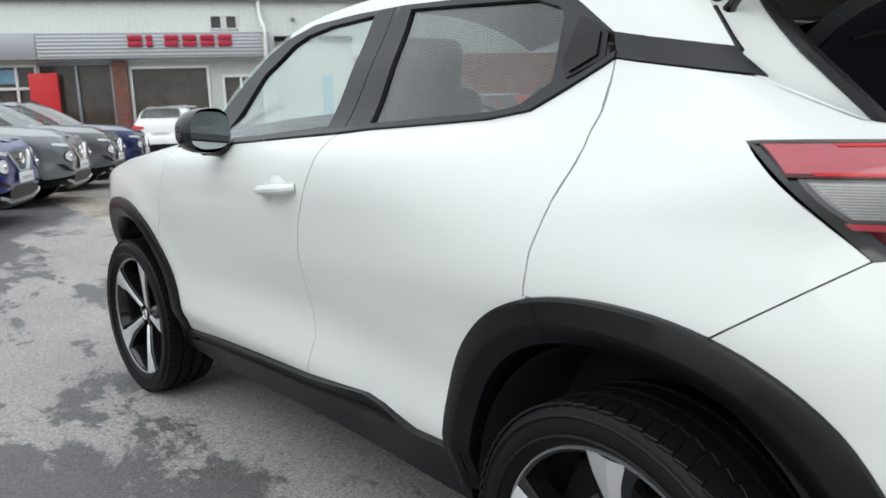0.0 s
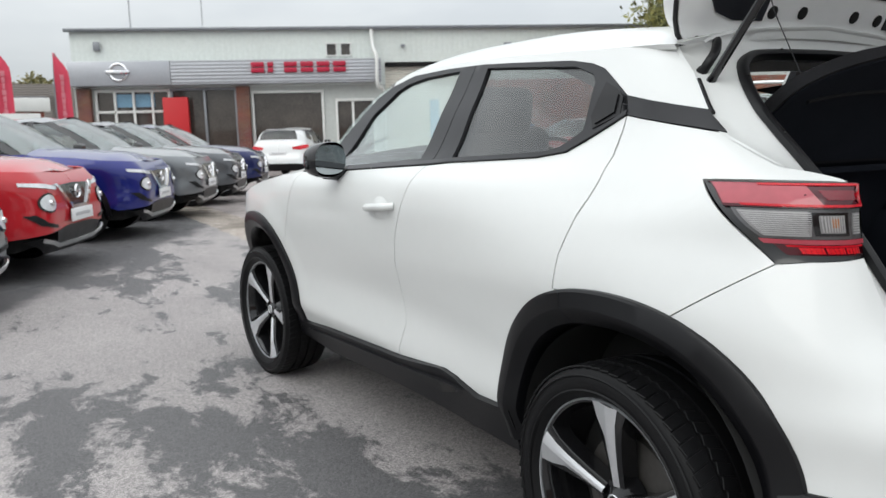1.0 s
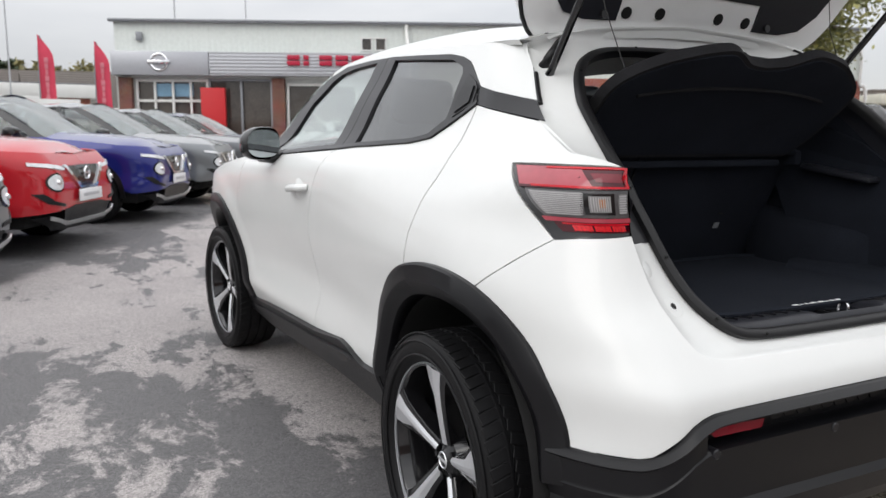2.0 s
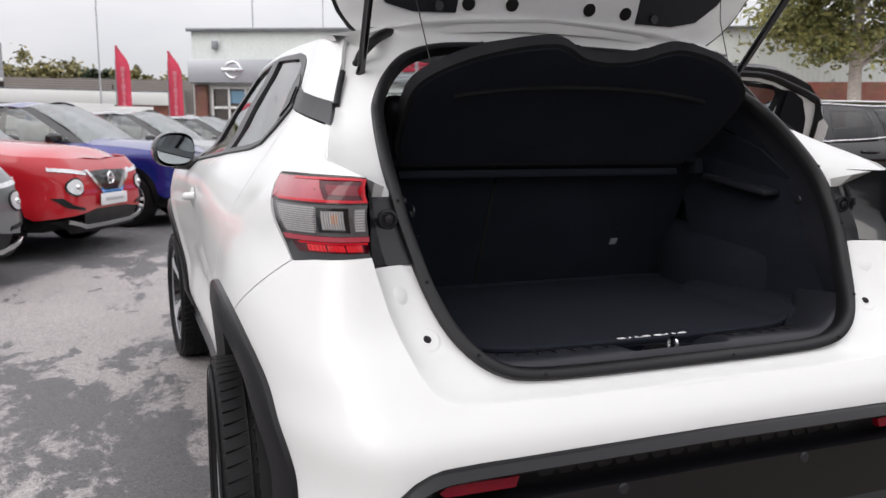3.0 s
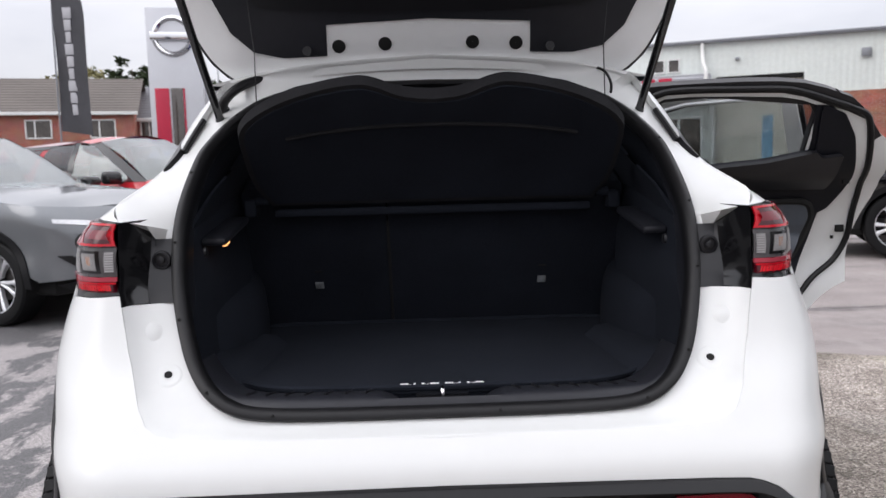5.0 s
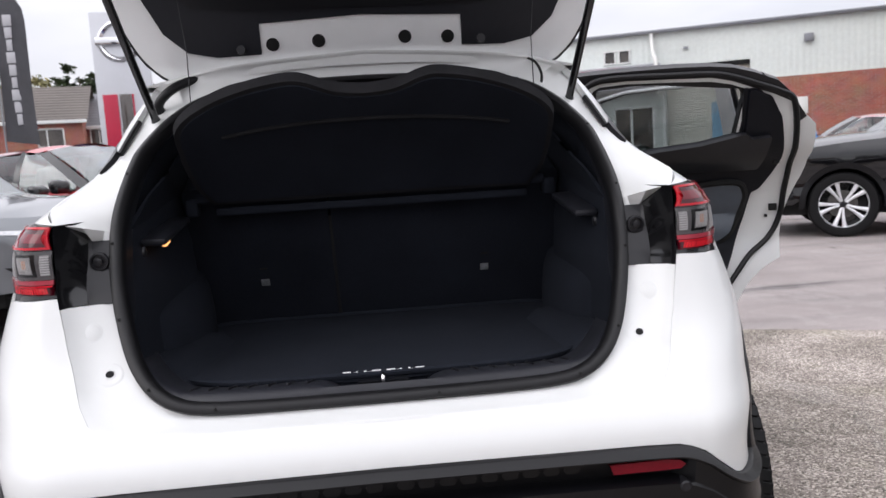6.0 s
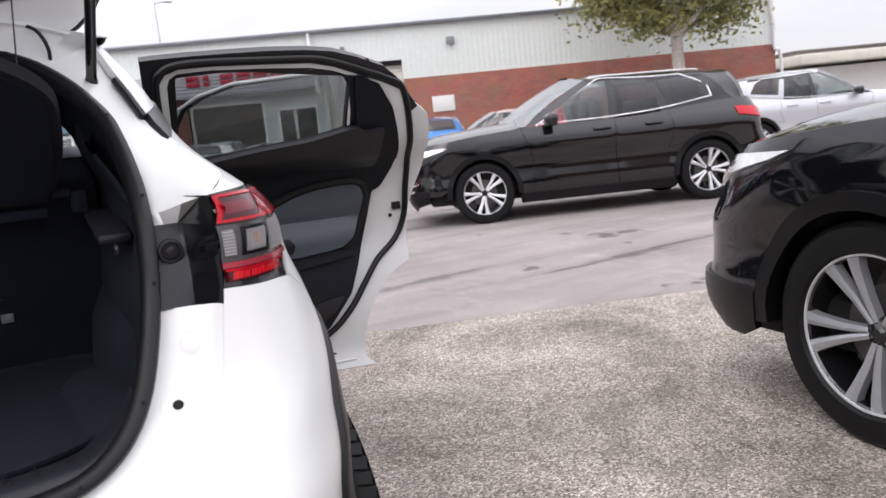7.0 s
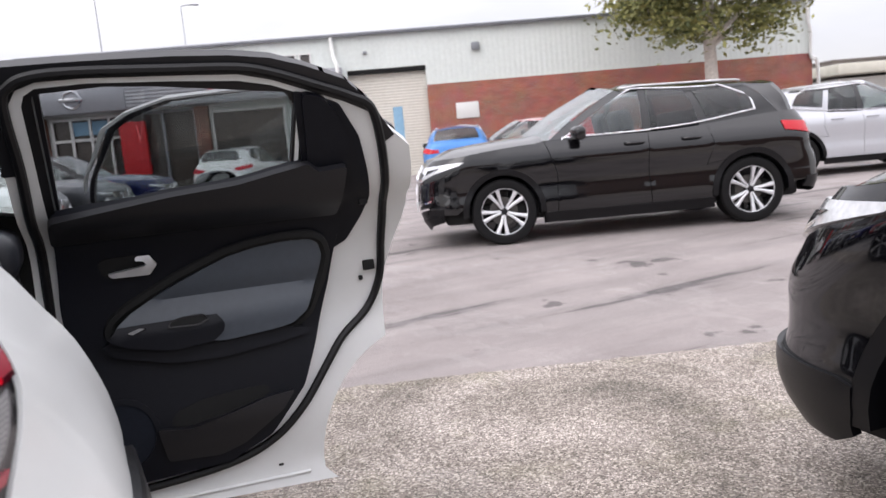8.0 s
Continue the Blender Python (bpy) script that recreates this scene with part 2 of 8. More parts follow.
def inside(points, poly):
    p, q = np.asarray(points, float), np.asarray(poly, float)
    a, b = q, np.roll(q, -1, 0)
    hit = np.zeros(len(p), bool)
    for (ax, ay), (bx, by) in zip(a, b):
        if ay != by:
            hit ^= ((ay > p[:, 1]) != (by > p[:, 1])) & (p[:, 0] < (bx - ax) * (p[:, 1] - ay) / (by - ay) + ax)
    return hit


def fill2(poly, step, holes=()):
    """Triangles over a 2D outline with holes, with an even net of points within."""
    from mathutils.geometry import delaunay_2d_cdt

    loops = [dense(list(p), step) for p in (poly, *holes)]
    edge = np.array([v for p in loops for v in p])
    lo, hi = edge.min(0), edge.max(0)
    gx, gy = np.meshgrid(np.arange(lo[0] + step / 2, hi[0], step), np.arange(lo[1] + step / 2, hi[1], step))
    grid = np.c_[gx.ravel(), gy.ravel()]
    if len(grid):
        grid = grid[inside(grid, loops[0])]
    for p in loops[1:]:
        if len(grid):
            grid = grid[~inside(grid, p)]
    if len(grid):
        near = np.array([np.min(np.abs(edge - g).max(1)) for g in grid])
        grid = grid[near > 0.5 * step]
    verts = [Vector(v) for v in edge] + [Vector(v) for v in grid]
    edges, k = [], 0
    for p in loops:
        edges += [(k + i, k + (i + 1) % len(p)) for i in range(len(p))]
        k += len(p)
    v, _, f, *_ = delaunay_2d_cdt(verts, edges, [], 0, 1e-7)
    mid = np.array([[sum(v[i].x for i in q) / 3, sum(v[i].y for i in q) / 3] for q in f])
    keep = inside(mid, loops[0])
    for p in loops[1:]:
        keep &= ~inside(mid, p)
    return [tuple(c) for c in v], [tuple(q) for q, ok in zip(f, keep) if ok]


def sheet(poly, place, step=0.03, thick=0.006, off=0.0, holes=(), heart=(0, 0.8, 0.7)):
    """A panel of some thickness over an outline that place() lays into space; heart: a point on its inner side."""
    v2, faces = fill2(poly, step, holes)
    e, tops, norms = 1e-3, [], []
    for a, b in v2:
        p = Vector(place(a, b))
        n = (Vector(place(a + e, b)) - Vector(place(a - e, b))).cross(Vector(place(a, b + e)) - Vector(place(a, b - e)))
        n = n.normalized() if n.length > 1e-12 else Vector((0, 0, 1))
        if n.dot(p - Vector(heart)) < 0:
            n = -n
        tops.append(p + off * n)
        norms.append(n)
    good = []
    for q in faces:
        fn = (tops[q[1]] - tops[q[0]]).cross(tops[q[2]] - tops[q[0]])
        good.append(q if fn.dot(norms[q[0]]) >= 0 else q[::-1])
    if not thick:
        return tops, good
    k = len(tops)
    verts = tops + [p - thick * n for p, n in zip(tops, norms)]
    count = {}
    for q in good:
        for a, b in zip(q, q[1:] + q[:1]):
            count[(a, b)] = count.get((a, b), 0) + 1
    rim = [(b, a, a + k, b + k) for a, b in count if (b, a) not in count]
    return verts, good + [tuple(i + k for i in reversed(q)) for q in good] + rim


def flat_sheet(poly, m, thick, step=0.2, holes=()):
    """A slab over an outline in the x-y plane of the pose m."""
    return sheet(poly, lambda a, b: m @ Vector((a, b, 0)), step, thick, 0.0, holes, tuple(m @ Vector((0, 0, -5))))


def ring2(cx, cy, rx, ry, n=24, a0=0, a1=360):
    k = n if a1 - a0 >= 360 else n + 1
    return [(cx + rx * math.cos(radians(a0 + (a1 - a0) * i / n)), cy + ry * math.sin(radians(a0 + (a1 - a0) * i / n))) for i in range(k)]


# ---- the white car: rear axle at y = 0, forward +y ----
HALF = graph((0.10, 0.70), (0.30, 0.755), (0.37, 0.778), (0.43, 0.80), (0.54, 0.797), (0.68, 0.817), (0.80, 0.832), (0.92, 0.834), (1.0, 0.822), (1.05, 0.792), (1.085, 0.742), (1.25, 0.64), (1.31, 0.602), (1.40, 0.552), (1.52, 0.47))
HAUNCH = graph((0.10, 0.70), (0.30, 0.758), (0.37, 0.782), (0.43, 0.805), (0.54, 0.796), (0.68, 0.804), (0.80, 0.824), (0.86, 0.815), (0.92, 0.797), (0.97, 0.776), (1.02, 0.745), (1.06, 0.722), (1.10, 0.695), (1.15, 0.664), (1.20, 0.635), (1.25, 0.612), (1.31, 0.580), (1.40, 0.535), (1.52, 0.455))
TAIL = graph((0.10, -0.42), (0.25, -0.52), (0.35, -0.575), (0.45, -0.60), (0.52, -0.594), (0.58, -0.592), (0.610, -0.591), (0.632, -0.587), (0.642, -0.581), (0.672, -0.560), (0.684, -0.551), (0.70, -0.541), (0.74, -0.512), (0.80, -0.468), (0.92, -0.422), (1.06, -0.385), (1.10, -0.335), (1.16, -0.19), (1.31, 0.0), (1.40, 0.1), (1.5, 0.15))
FRONT = 2.49
NOSE_Y = 3.30


CORNER_X = graph((0.55, 0.22), (0.75, 0.213), (0.92, 0.185), (1.055, 0.105), (1.22, 0.10))
CORNER_Y = graph((0.55, 0.572), (0.75, 0.473), (0.92, 0.50), (1.055, 0.262), (1.22, 0.20))


def corner(z):
    return CORNER_X(z), CORNER_Y(z)


def half_width(y, z):
    w = HALF(z) - 0.28 * max(0.0, 0.5 - y) ** 2 * ease(z, 1.04, 1.15)
    # the rear haunch swells over the wheel, the door skin is drawn in between the wheels
    w += 0.012 * math.exp(-(((y - 0.05) / 0.38) ** 2) - ((z - 0.80) / 0.16) ** 2)
    w -= 0.016 * math.exp(-(((y - 1.25) / 0.5) ** 2) - ((z - 0.60) / 0.12) ** 2)
    w += 0.012 * math.exp(-(((y - 2.42) / 0.5) ** 2) - ((z - 0.86) / 0.16) ** 2)
    for cy in (0.0, FRONT):
        d = math.hypot(y - cy, (z - 0.37) * 0.95)
        w += (0.013 if cy else 0.002) * (1 - ease(d, 0.46, 0.56)) * ease(z, 0.42, 0.6) * (z < 1.1)
    w += 0.062 * ease(y, 0.75, 2.40) * (1 - ease(z, 0.98, 1.10))
    if y < 0.95:
        k = 1 - ease(y, 0.0, 0.90)
        w += k * (HAUNCH(z) - 0.22 * max(0.0, 0.1 - y) * ease(z, 1.0, 1.2) - w)
    if y > 2.60:
        w *= max(1e-4, 1 - ((y - 2.60) / (NOSE_Y - 2.60)) ** 2.6) ** 0.5
    return w


def shell(s, z):
    """The left half of the body's skin: s runs from the middle of the tail round the corner and along the side."""
    rx, ry = corner(z)
    r = TAIL(z)
    if s < 0.55:
        return -(half_width(r, z) - rx) * s / 0.55, r, z
    if s < 1.25:
        a = (s - 0.55) / 0.70 * math.pi / 2
        y = r + ry * (1 - math.cos(a))
        return -(half_width(y, z) - rx) - rx * math.sin(a), y, z
    y = s - 0.97 if s > 2.05 else r + ry + (1.08 - r - ry) * (s - 1.25) / 0.80
    return -half_width(y, z), y, z


def at_y(y, z):
    """The shell's s for a place on the side, by how far ahead it lies."""
    rx, ry = corner(z)
    d = y - TAIL(z)
    if y > 1.08:
        return y + 0.97, z
    return (1.25 + 0.80 * (d - ry) / (1.08 - TAIL(z) - ry), z) if d >= ry else (0.55 + 0.70 * math.acos(min(1, max(-1, 1 - d / ry))) / (math.pi / 2), z)


def at_x(x, z):
    """The same for a place on the tail, by its distance from the middle."""
    lo, hi = 0.0, 1.25
    for _ in range(40):
        mid = (lo + hi) / 2
        lo, hi = (mid, hi) if -shell(mid, z)[0] < abs(x) else (lo, mid)
    return lo, z


def side(points, step=0.02):
    """A run of (y, z) places as shell coordinates, with no long gaps."""
    out = []
    for (a, b), (c, d) in zip(points[:-1], points[1:]):
        k = max(1, math.ceil(math.dist((a, b), (c, d)) / step))
        out += [at_y(a + (c - a) * i / k, b + (d - b) * i / k) for i in range(k)]
    return out + [at_y(*points[-1])]


def tail(points, step=0.04):
    out = []
    for (a, b), (c, d) in zip(points[:-1], points[1:]):
        k = max(1, math.ceil(math.dist((a, b), (c, d)) / step))
        out += [at_x(a + (c - a) * i / k, b + (d - b) * i / k) for i in range(k)]
    return out + [at_x(*points[-1])]


def arch(cy, r, a0, a1, n=16, top=0.822):
    """A squarish wheel arch of half-length r round a wheel at cy, from one angle to another (0: ahead, 90: above)."""
    out = []
    for i in range(n + 1):
        a = radians(a0 + (a1 - a0) * i / n)
        c, s = math.cos(a), math.sin(a)
        q = (abs(c) ** 2.25 + abs(s) ** 2.25) ** (-1 / 2.25)
        q *= 1 + 0.11 * (1 - ease(a, radians(10), radians(85))) * (cy == 0)
        q *= 1 + 0.015 * ease(a, radians(95), radians(150)) * (cy == 0)
        out.append((cy + r * q * c, 0.37 + (top - 0.37 - 0.012 * (cy == 0)) * q * s))
    return out


REAR_SEAM = [(0.201, 0.792), (0.194, 0.872), (0.166, 0.965), (0.151, 1.01), (0.142, 1.05), (0.144, 1.075), (0.141, 1.10), (0.147, 1.155), (0.157, 1.199)]
MID_SEAM = [(1.13, 0.40), (1.08, 0.52), (1.09, 0.62), (1.08, 0.74), (1.05, 0.85), (0.985, 0.98), (0.945, 1.072)]
FRONT_SEAM = [(2.10, 0.35), (2.12, 0.50), (2.12, 0.72), (2.03, 0.90), (1.98, 1.0), (1.95, 1.03)]
SILL_LINE = [(0.415, 0.42), (0.60, 0.405), (0.72, 0.43), (0.80, 0.436), (1.13, 0.40), (1.80, 0.365), (2.02, 0.345), (2.14, 0.35)]
BELT = [(0.157, 1.199), (0.235, 1.155), (0.315, 1.112), (0.42, 1.098), (0.60, 1.090), (0.82, 1.081), (0.945, 1.072), (1.50, 1.045), (1.95, 1.03)]
FRAME_TOP = [(0.180, 1.248), (0.305, 1.324), (0.36, 1.342), (0.45, 1.358), (0.70, 1.377), (0.925, 1.393), (1.17, 1.400), (1.42, 1.398), (1.58, 1.368), (1.69, 1.325), (1.85, 1.17), (1.95, 1.03)]
ROOF_EDGE = graph((-0.06, 1.21), (0.0, 1.30), (0.08, 1.361), (0.30, 1.376), (0.50, 1.388), (0.90, 1.410), (1.30, 1.418), (1.48, 1.412), (1.62, 1.376), (1.75, 1.31), (1.92, 1.12), (2.0, 1.035))
ROOF_TOP = graph((0.05, 1.415), (0.20, 1.437), (0.50, 1.480), (1.0, 1.522), (1.40, 1.528), (1.75, 1.475), (1.95, 1.35), (2.35, 1.06))
LAMP = tail([(0.599, 1.057), (0.66, 1.060)]) + side([(-0.24, 1.061), (-0.147, 1.060), (-0.185, 1.03), (-0.333, 0.911)]) + tail([(0.69, 0.917), (0.597, 0.922)])


car = thing("car", "white crossover car with open tailgate and opened doors", "car")


def both(name, geo, mat, parent, label="", smooth=35):
    """The part and its mirror image on the other flank."""
    a = part(name, geo, mat, parent, label, smooth)
    b = part(name, mirrored(geo), mat, parent, label, smooth)
    return a, b


GAP = 0.0014
# quarter panel and C-pillar foot
quarter = (side(REAR_SEAM) + side([(0.157, 1.199), (-0.102, 1.153)])[1:] + side([(-0.102, 1.153), (-0.164, 1.13), (-0.285, 1.085)])[1:] + tail([(0.599, 1.057)] * 2)[1:]
           + tail([(0.599, 1.057), (0.66, 1.060)])[1:] + side([(-0.24, 1.061), (-0.147, 1.060), (-0.185, 1.03), (-0.333, 0.911), (-0.160, 0.790)])
           + side(arch(0, 0.43, 112, 68, 8))[1:])
both("quarter_panel", sheet(inset(quarter, GAP), shell, 0.025, 0.012), WHITE, car, "glossy white rear quarter panel")
# bumper skin
bumper = (side(arch(0, 0.43, 112, 166, 10)) + tail([(0.71, 0.511), (0.662, 0.517), (0.646, 0.523), (0.575, 0.581), (0.55, 0.592), (0.525, 0.598), (0.46, 0.600), (0.0, 0.603)])
          + tail([(0.0, 0.681), (0.30, 0.681), (0.42, 0.683), (0.465, 0.686), (0.500, 0.693), (0.522, 0.706), (0.541, 0.735), (0.557, 0.775), (0.576, 0.83), (0.597, 0.922)])
          + tail([(0.597, 0.922), (0.69, 0.917)])[1:] + side([(-0.333, 0.911), (-0.160, 0.790)]))
left_bumper = sheet([(0.0 if a < 0.006 else a, b) for a, b in inset(bumper, GAP * 0.6)], shell, 0.022, 0.012)
part("rear_bumper", joined(left_bumper, mirrored(left_bumper)), WHITE, car, "glossy white rear bumper skin")
# front wing and bonnet
FENDER_TOP = graph((1.95, 1.035), (2.2, 1.005), (2.5, 0.962), (2.80, 0.885), (3.05, 0.79), (3.28, 0.66))
wing = (side(FRONT_SEAM[::-1]) + side(arch(FRONT, 0.43, 184, 0, 26))[1:] + side([(2.95, 0.30), (3.28, 0.34)]) + side([(y, FENDER_TOP(y)) for y in (3.28, 3.15, 3.0, 2.8, 2.6, 2.4, 2.2, 2.08, 1.97)]))
both("front_wing", sheet(inset(wing, GAP), shell, 0.04, 0.012), WHITE, car, "glossy white front wing")
rows = []
for i in range(26):
    y = 1.97 + (3.295 - 1.97) * i / 25
    z, w = FENDER_TOP(y), half_width(y, FENDER_TOP(y))
    rows.append([(w * c, y, z + 0.10 * (1 - abs(c) ** 2.2) * min(1, (NOSE_Y - y) / 0.5 + 0.2)) for c in np.linspace(-1, 1, 17)])
part("bonnet", loft(rows), WHITE, car, "glossy white bonnet")

# doors
WINDOW_R = [(0.835, 1.094), (0.60, 1.103), (0.42, 1.110), (0.35, 1.125), (0.290, 1.165), (0.318, 1.290), (0.34, 1.312), (0.42, 1.338), (0.70, 1.362), (0.88, 1.376)]
WINDOW_F = [(1.74, 1.055), (1.50, 1.062), (1.04, 1.090), (1.06, 1.382), (1.30, 1.380), (1.44, 1.366), (1.52, 1.342), (1.64, 1.26)]
WINDOW_R2 = [(0.928, 1.083)] + WINDOW_R[1:-2] + [(0.70, 1.366), (0.916, 1.376)]
WINDOW_F2 = [(1.92, 1.046), (1.50, 1.062), (1.0, 1.090), (1.02, 1.388), (1.30, 1.388), (1.43, 1.384), (1.57, 1.354), (1.67, 1.316), (1.828, 1.172)]
VENT = [(0.272, 1.285), (0.215, 1.262), (0.188, 1.243), (0.178, 1.200), (0.255, 1.168), (0.28, 1.20)]
rear_skin = side(MID_SEAM) + side([p for p in BELT[::-1] if p[0] <= 0.945])[1:] + side(REAR_SEAM[::-1])[1:] + side(arch(0, 0.43, 68, 8, 12))[1:] + side([p for p in SILL_LINE if p[0] <= 1.13])
front_skin = side(FRONT_SEAM) + side([p for p in BELT[::-1] if p[0] >= 0.945])[1:] + side(MID_SEAM[::-1])[1:] + side([p for p in SILL_LINE if p[0] >= 1.13])[1:]
rear_frame2 = side([p for p in BELT if p[0] <= 0.945]) + side([(0.945, 1.072), (0.965, 1.394)])[1:] + side([p for p in FRAME_TOP[::-1] if p[0] <= 0.93])
front_frame2 = side([p for p in BELT if p[0] >= 0.945]) + side([p for p in FRAME_TOP[::-1] if p[0] > 0.93]) + side([(0.965, 1.394), (0.945, 1.072)])


def above(geo, z):
    """The faces of a mesh that reach over a height."""
    return geo[0], [f for f in geo[1] if min(geo[0][i][2] for i in f) > z]


def flip(geo, right):
    return mirrored(geo) if right else geo


def door_outside(kind, right):
    """A door's skin, window frame and glass, in its shut place."""
    rear = kind == "rear"
    skin = sheet(inset(rear_skin if rear else front_skin, GAP), shell, 0.025, 0.010)
    ob = part("door", flip(skin, right), WHITE, car, f"glossy white {kind} passenger door" + (" standing wide open" if right else ""))
    edge = (WINDOW_R2 if right else WINDOW_R) if rear else (WINDOW_F2 if right else WINDOW_F)
    hole = side(edge + edge[:1])[:-1]
    outer = inset(rear_frame2 if rear else front_frame2, 0.0015)
    part("window_frame", flip(sheet(outer, shell, 0.025, 0.016, 0.002, holes=[hole]), right), SATIN, ob, "satin black window frame")
    pane = part("pane", flip(sheet(inset(hole, -0.004), shell, 0.05, 0.004, -0.006), right), TINT if rear else GLASS, ob, "dark privacy glass" if rear else "clear side glass")
    pane.visible_shadow = False
    if rear:
        part("handle_recess", flip(sheet(side(VENT + VENT[:1])[:-1], shell, 0.02, 0.006, 0.005), right), PIANO, ob, "gloss black hidden door handle")
        lip = side([(0.205, 1.248), (0.197, 1.205), (0.25, 1.178), (0.262, 1.245)])
        part("handle", flip(sheet(lip, shell, 0.02, 0.008, 0.009), right), PIANO, ob)
        part("waist_trim", flip(sheet(side([p for p in BELT if p[0] <= 0.945]) + side([(p[0], p[1] + 0.012) for p in BELT[::-1] if p[0] <= 0.945]), shell, 0.03, 0.008, 0.006), right), SATIN, ob)
    else:
        part("waist_trim", flip(sheet(side([p for p in BELT if p[0] >= 0.945]) + side([(p[0], p[1] + 0.012) for p in BELT[::-1] if p[0] >= 0.945]), shell, 0.03, 0.008, 0.006), right), SATIN, ob)
        hx = half_width(1.15, 0.928)
        grip = tube(spline([(0.004 - hx, 1.25, 0.920), (-0.022 - hx, 1.225, 0.922), (-0.026 - hx, 1.15, 0.928), (-0.022 - hx, 1.08, 0.933), (0.004 - hx, 1.055, 0.936)], 5), [0.012] * 5 + [0.014] * 11 + [0.012] * 5, 10)
        part("handle", flip(grip, right), WHITE, ob, "white pull handle")
        cup = moved(lathe([(0, 0.058), (-0.002, 0.05), (-0.012, 0.02), (-0.014, 0.001)], 20, "x"), pose(-0.001 - hx, 1.15, 0.925, 0, 0, 4) @ Matrix.Diagonal((1, 1, 0.7, 1)))
        part("handle_bowl", flip(cup, right), WHITE, ob)
    return ob


def wing_mirror(parent, right):
    def at(x, y, z):
        c, s = math.cos(radians(22)), math.sin(radians(22))
        x, y, z = 0.80 * x, 0.8 * y, 0.84 * z
        return (-0.905 + x * c - y * s, 1.52 + x * s + y * c, 1.088 + z)

    rows = []
    for k, (y, q) in enumerate(((-0.045, 0.97), (-0.035, 1.0), (0.0, 0.99), (0.04, 0.90), (0.07, 0.72), (0.09, 0.42), (0.095, 0.05))):
        rows.append([at(0.098 * q * (abs(math.cos(a)) ** 0.75) * math.copysign(1, math.cos(a)), y, 0.080 * q * (abs(math.sin(a)) ** 0.75) * math.copysign(1, math.sin(a)) + 0.006 * math.cos(a)) for a in np.linspace(0, 2 * math.pi, 33)[:-1]])
    v, f = loft(rows, ring=True)
    body = part("mirror", flip((v, f), right), GLOSS, parent, "gloss black wing mirror")
    face = [(x * 0.084, z * 0.066) for x, z in ((math.copysign(abs(math.cos(a)) ** 0.75, math.cos(a)), math.copysign(abs(math.sin(a)) ** 0.75, math.sin(a))) for a in np.linspace(0, 2 * math.pi, 33)[:-1])]
    part("mirror_glass", flip(sheet(face, lambda a, b: at(a, -0.042 - 0.22 * a, b), 0.05, 0.006, 0, heart=at(0, 1, 0)), right), MIRROR, body, "mirror glass darkened for the dark things it reflects")
    foot = tube([(-0.80, 1.56, 1.03), (-0.85, 1.55, 1.035), (-0.90, 1.53, 1.04)], [0.035, 0.03, 0.028], 12)
    part("mirror_foot", flip(foot, right), GLOSS, body)


for right in (False, True):
    for kind in ("front", "rear"):
        d = door_outside(kind, right)
        if kind == "front":
            wing_mirror(d, right)
        if right:
            h = (0.76, 0.95) if kind == "rear" else (0.79, 2.08)
            hung = pose(0.772, 0.947, -0.0115, 0, 0, 84) if kind == "rear" else pose(*h, 0, 0, 0, 50)
            d.matrix_basis = hung @ pose(-h[0], -h[1], 0)
            if kind == "rear":
                open_rear = d
            else:
                open_front = d

# roof, rails and the black blade over the quarter panel
rail2 = side(FRAME_TOP[:9]) + side([(1.58, 1.386), (1.48, 1.411), (1.30, 1.417), (0.90, 1.409), (0.50, 1.387), (0.30, 1.375), (0.11, 1.363), (0.082, 1.333), (0.036, 1.292), (0.003, 1.256), (-0.043, 1.203), (0.180, 1.248)])[:-1]
both("roof_rail", sheet(rail2, shell, 0.022, 0.012), WHITE, car, "white roof side and rear pillar")
blade = side([(0.157, 1.199), (-0.116, 1.151)]) + side([(-0.043, 1.203), (0.180, 1.248)])
both("pillar_blade", sheet(inset(blade, 0.001), shell, 0.02, 0.012, 0.003), SATIN, car, "satin black pillar blade")
rows = []
for i in range(30):
    y = 0.09 + (1.62 - 0.09) * i / 29
    ze = ROOF_EDGE(y) - 0.002
    xe, zc = half_width(y, ze), ROOF_TOP(y)
    rows.append([(xe * c, y, zc - (zc - ze) * abs(c) ** 2.2) for c in np.linspace(-1, 1, 25)])
rows.insert(0, [(p[0], p[1] + 0.004, p[2] - 0.03 * (1 - abs(p[0] / rows[0][0][0]) ** 5)) for p in rows[0]])
for row in rows:
    row.insert(0, (row[0][0] * 0.985, row[0][1], row[0][2] - 0.012))
    row.append((row[-1][0] * 0.985, row[-1][1], row[-1][2] - 0.012))
part("roof", loft(rows), WHITE, car, "glossy white roof", 50)
rows = []
for i in range(14):
    q = i / 13
    y = 1.62 + 0.40 * q
    ze = ROOF_EDGE(min(1.99, 1.62 + 0.38 * q))
    xe = half_width(y, ze)
    rows.append([(xe * c, y + 0.42 * q * (1 - abs(c) ** 2), ROOF_TOP(1.62) * (1 - q) + 1.06 * q - (ROOF_TOP(1.62) * (1 - q) + 1.06 * q - ze) * abs(c) ** 3) for c in np.linspace(-1, 1, 17)])
v, f = loft(rows)
if (v[f[0][1]] - v[f[0][0]]).cross(v[f[0][2]] - v[f[0][0]]).z < 0:
    f = [tuple(reversed(q)) for q in f]
shield = part("windscreen", (v + [p + Vector((0, -0.004, -0.004)) for p in v], f + [tuple(i + len(v) for i in reversed(q)) for q in f]), GLASS, car, "clear windscreen")
shield.visible_shadow = False

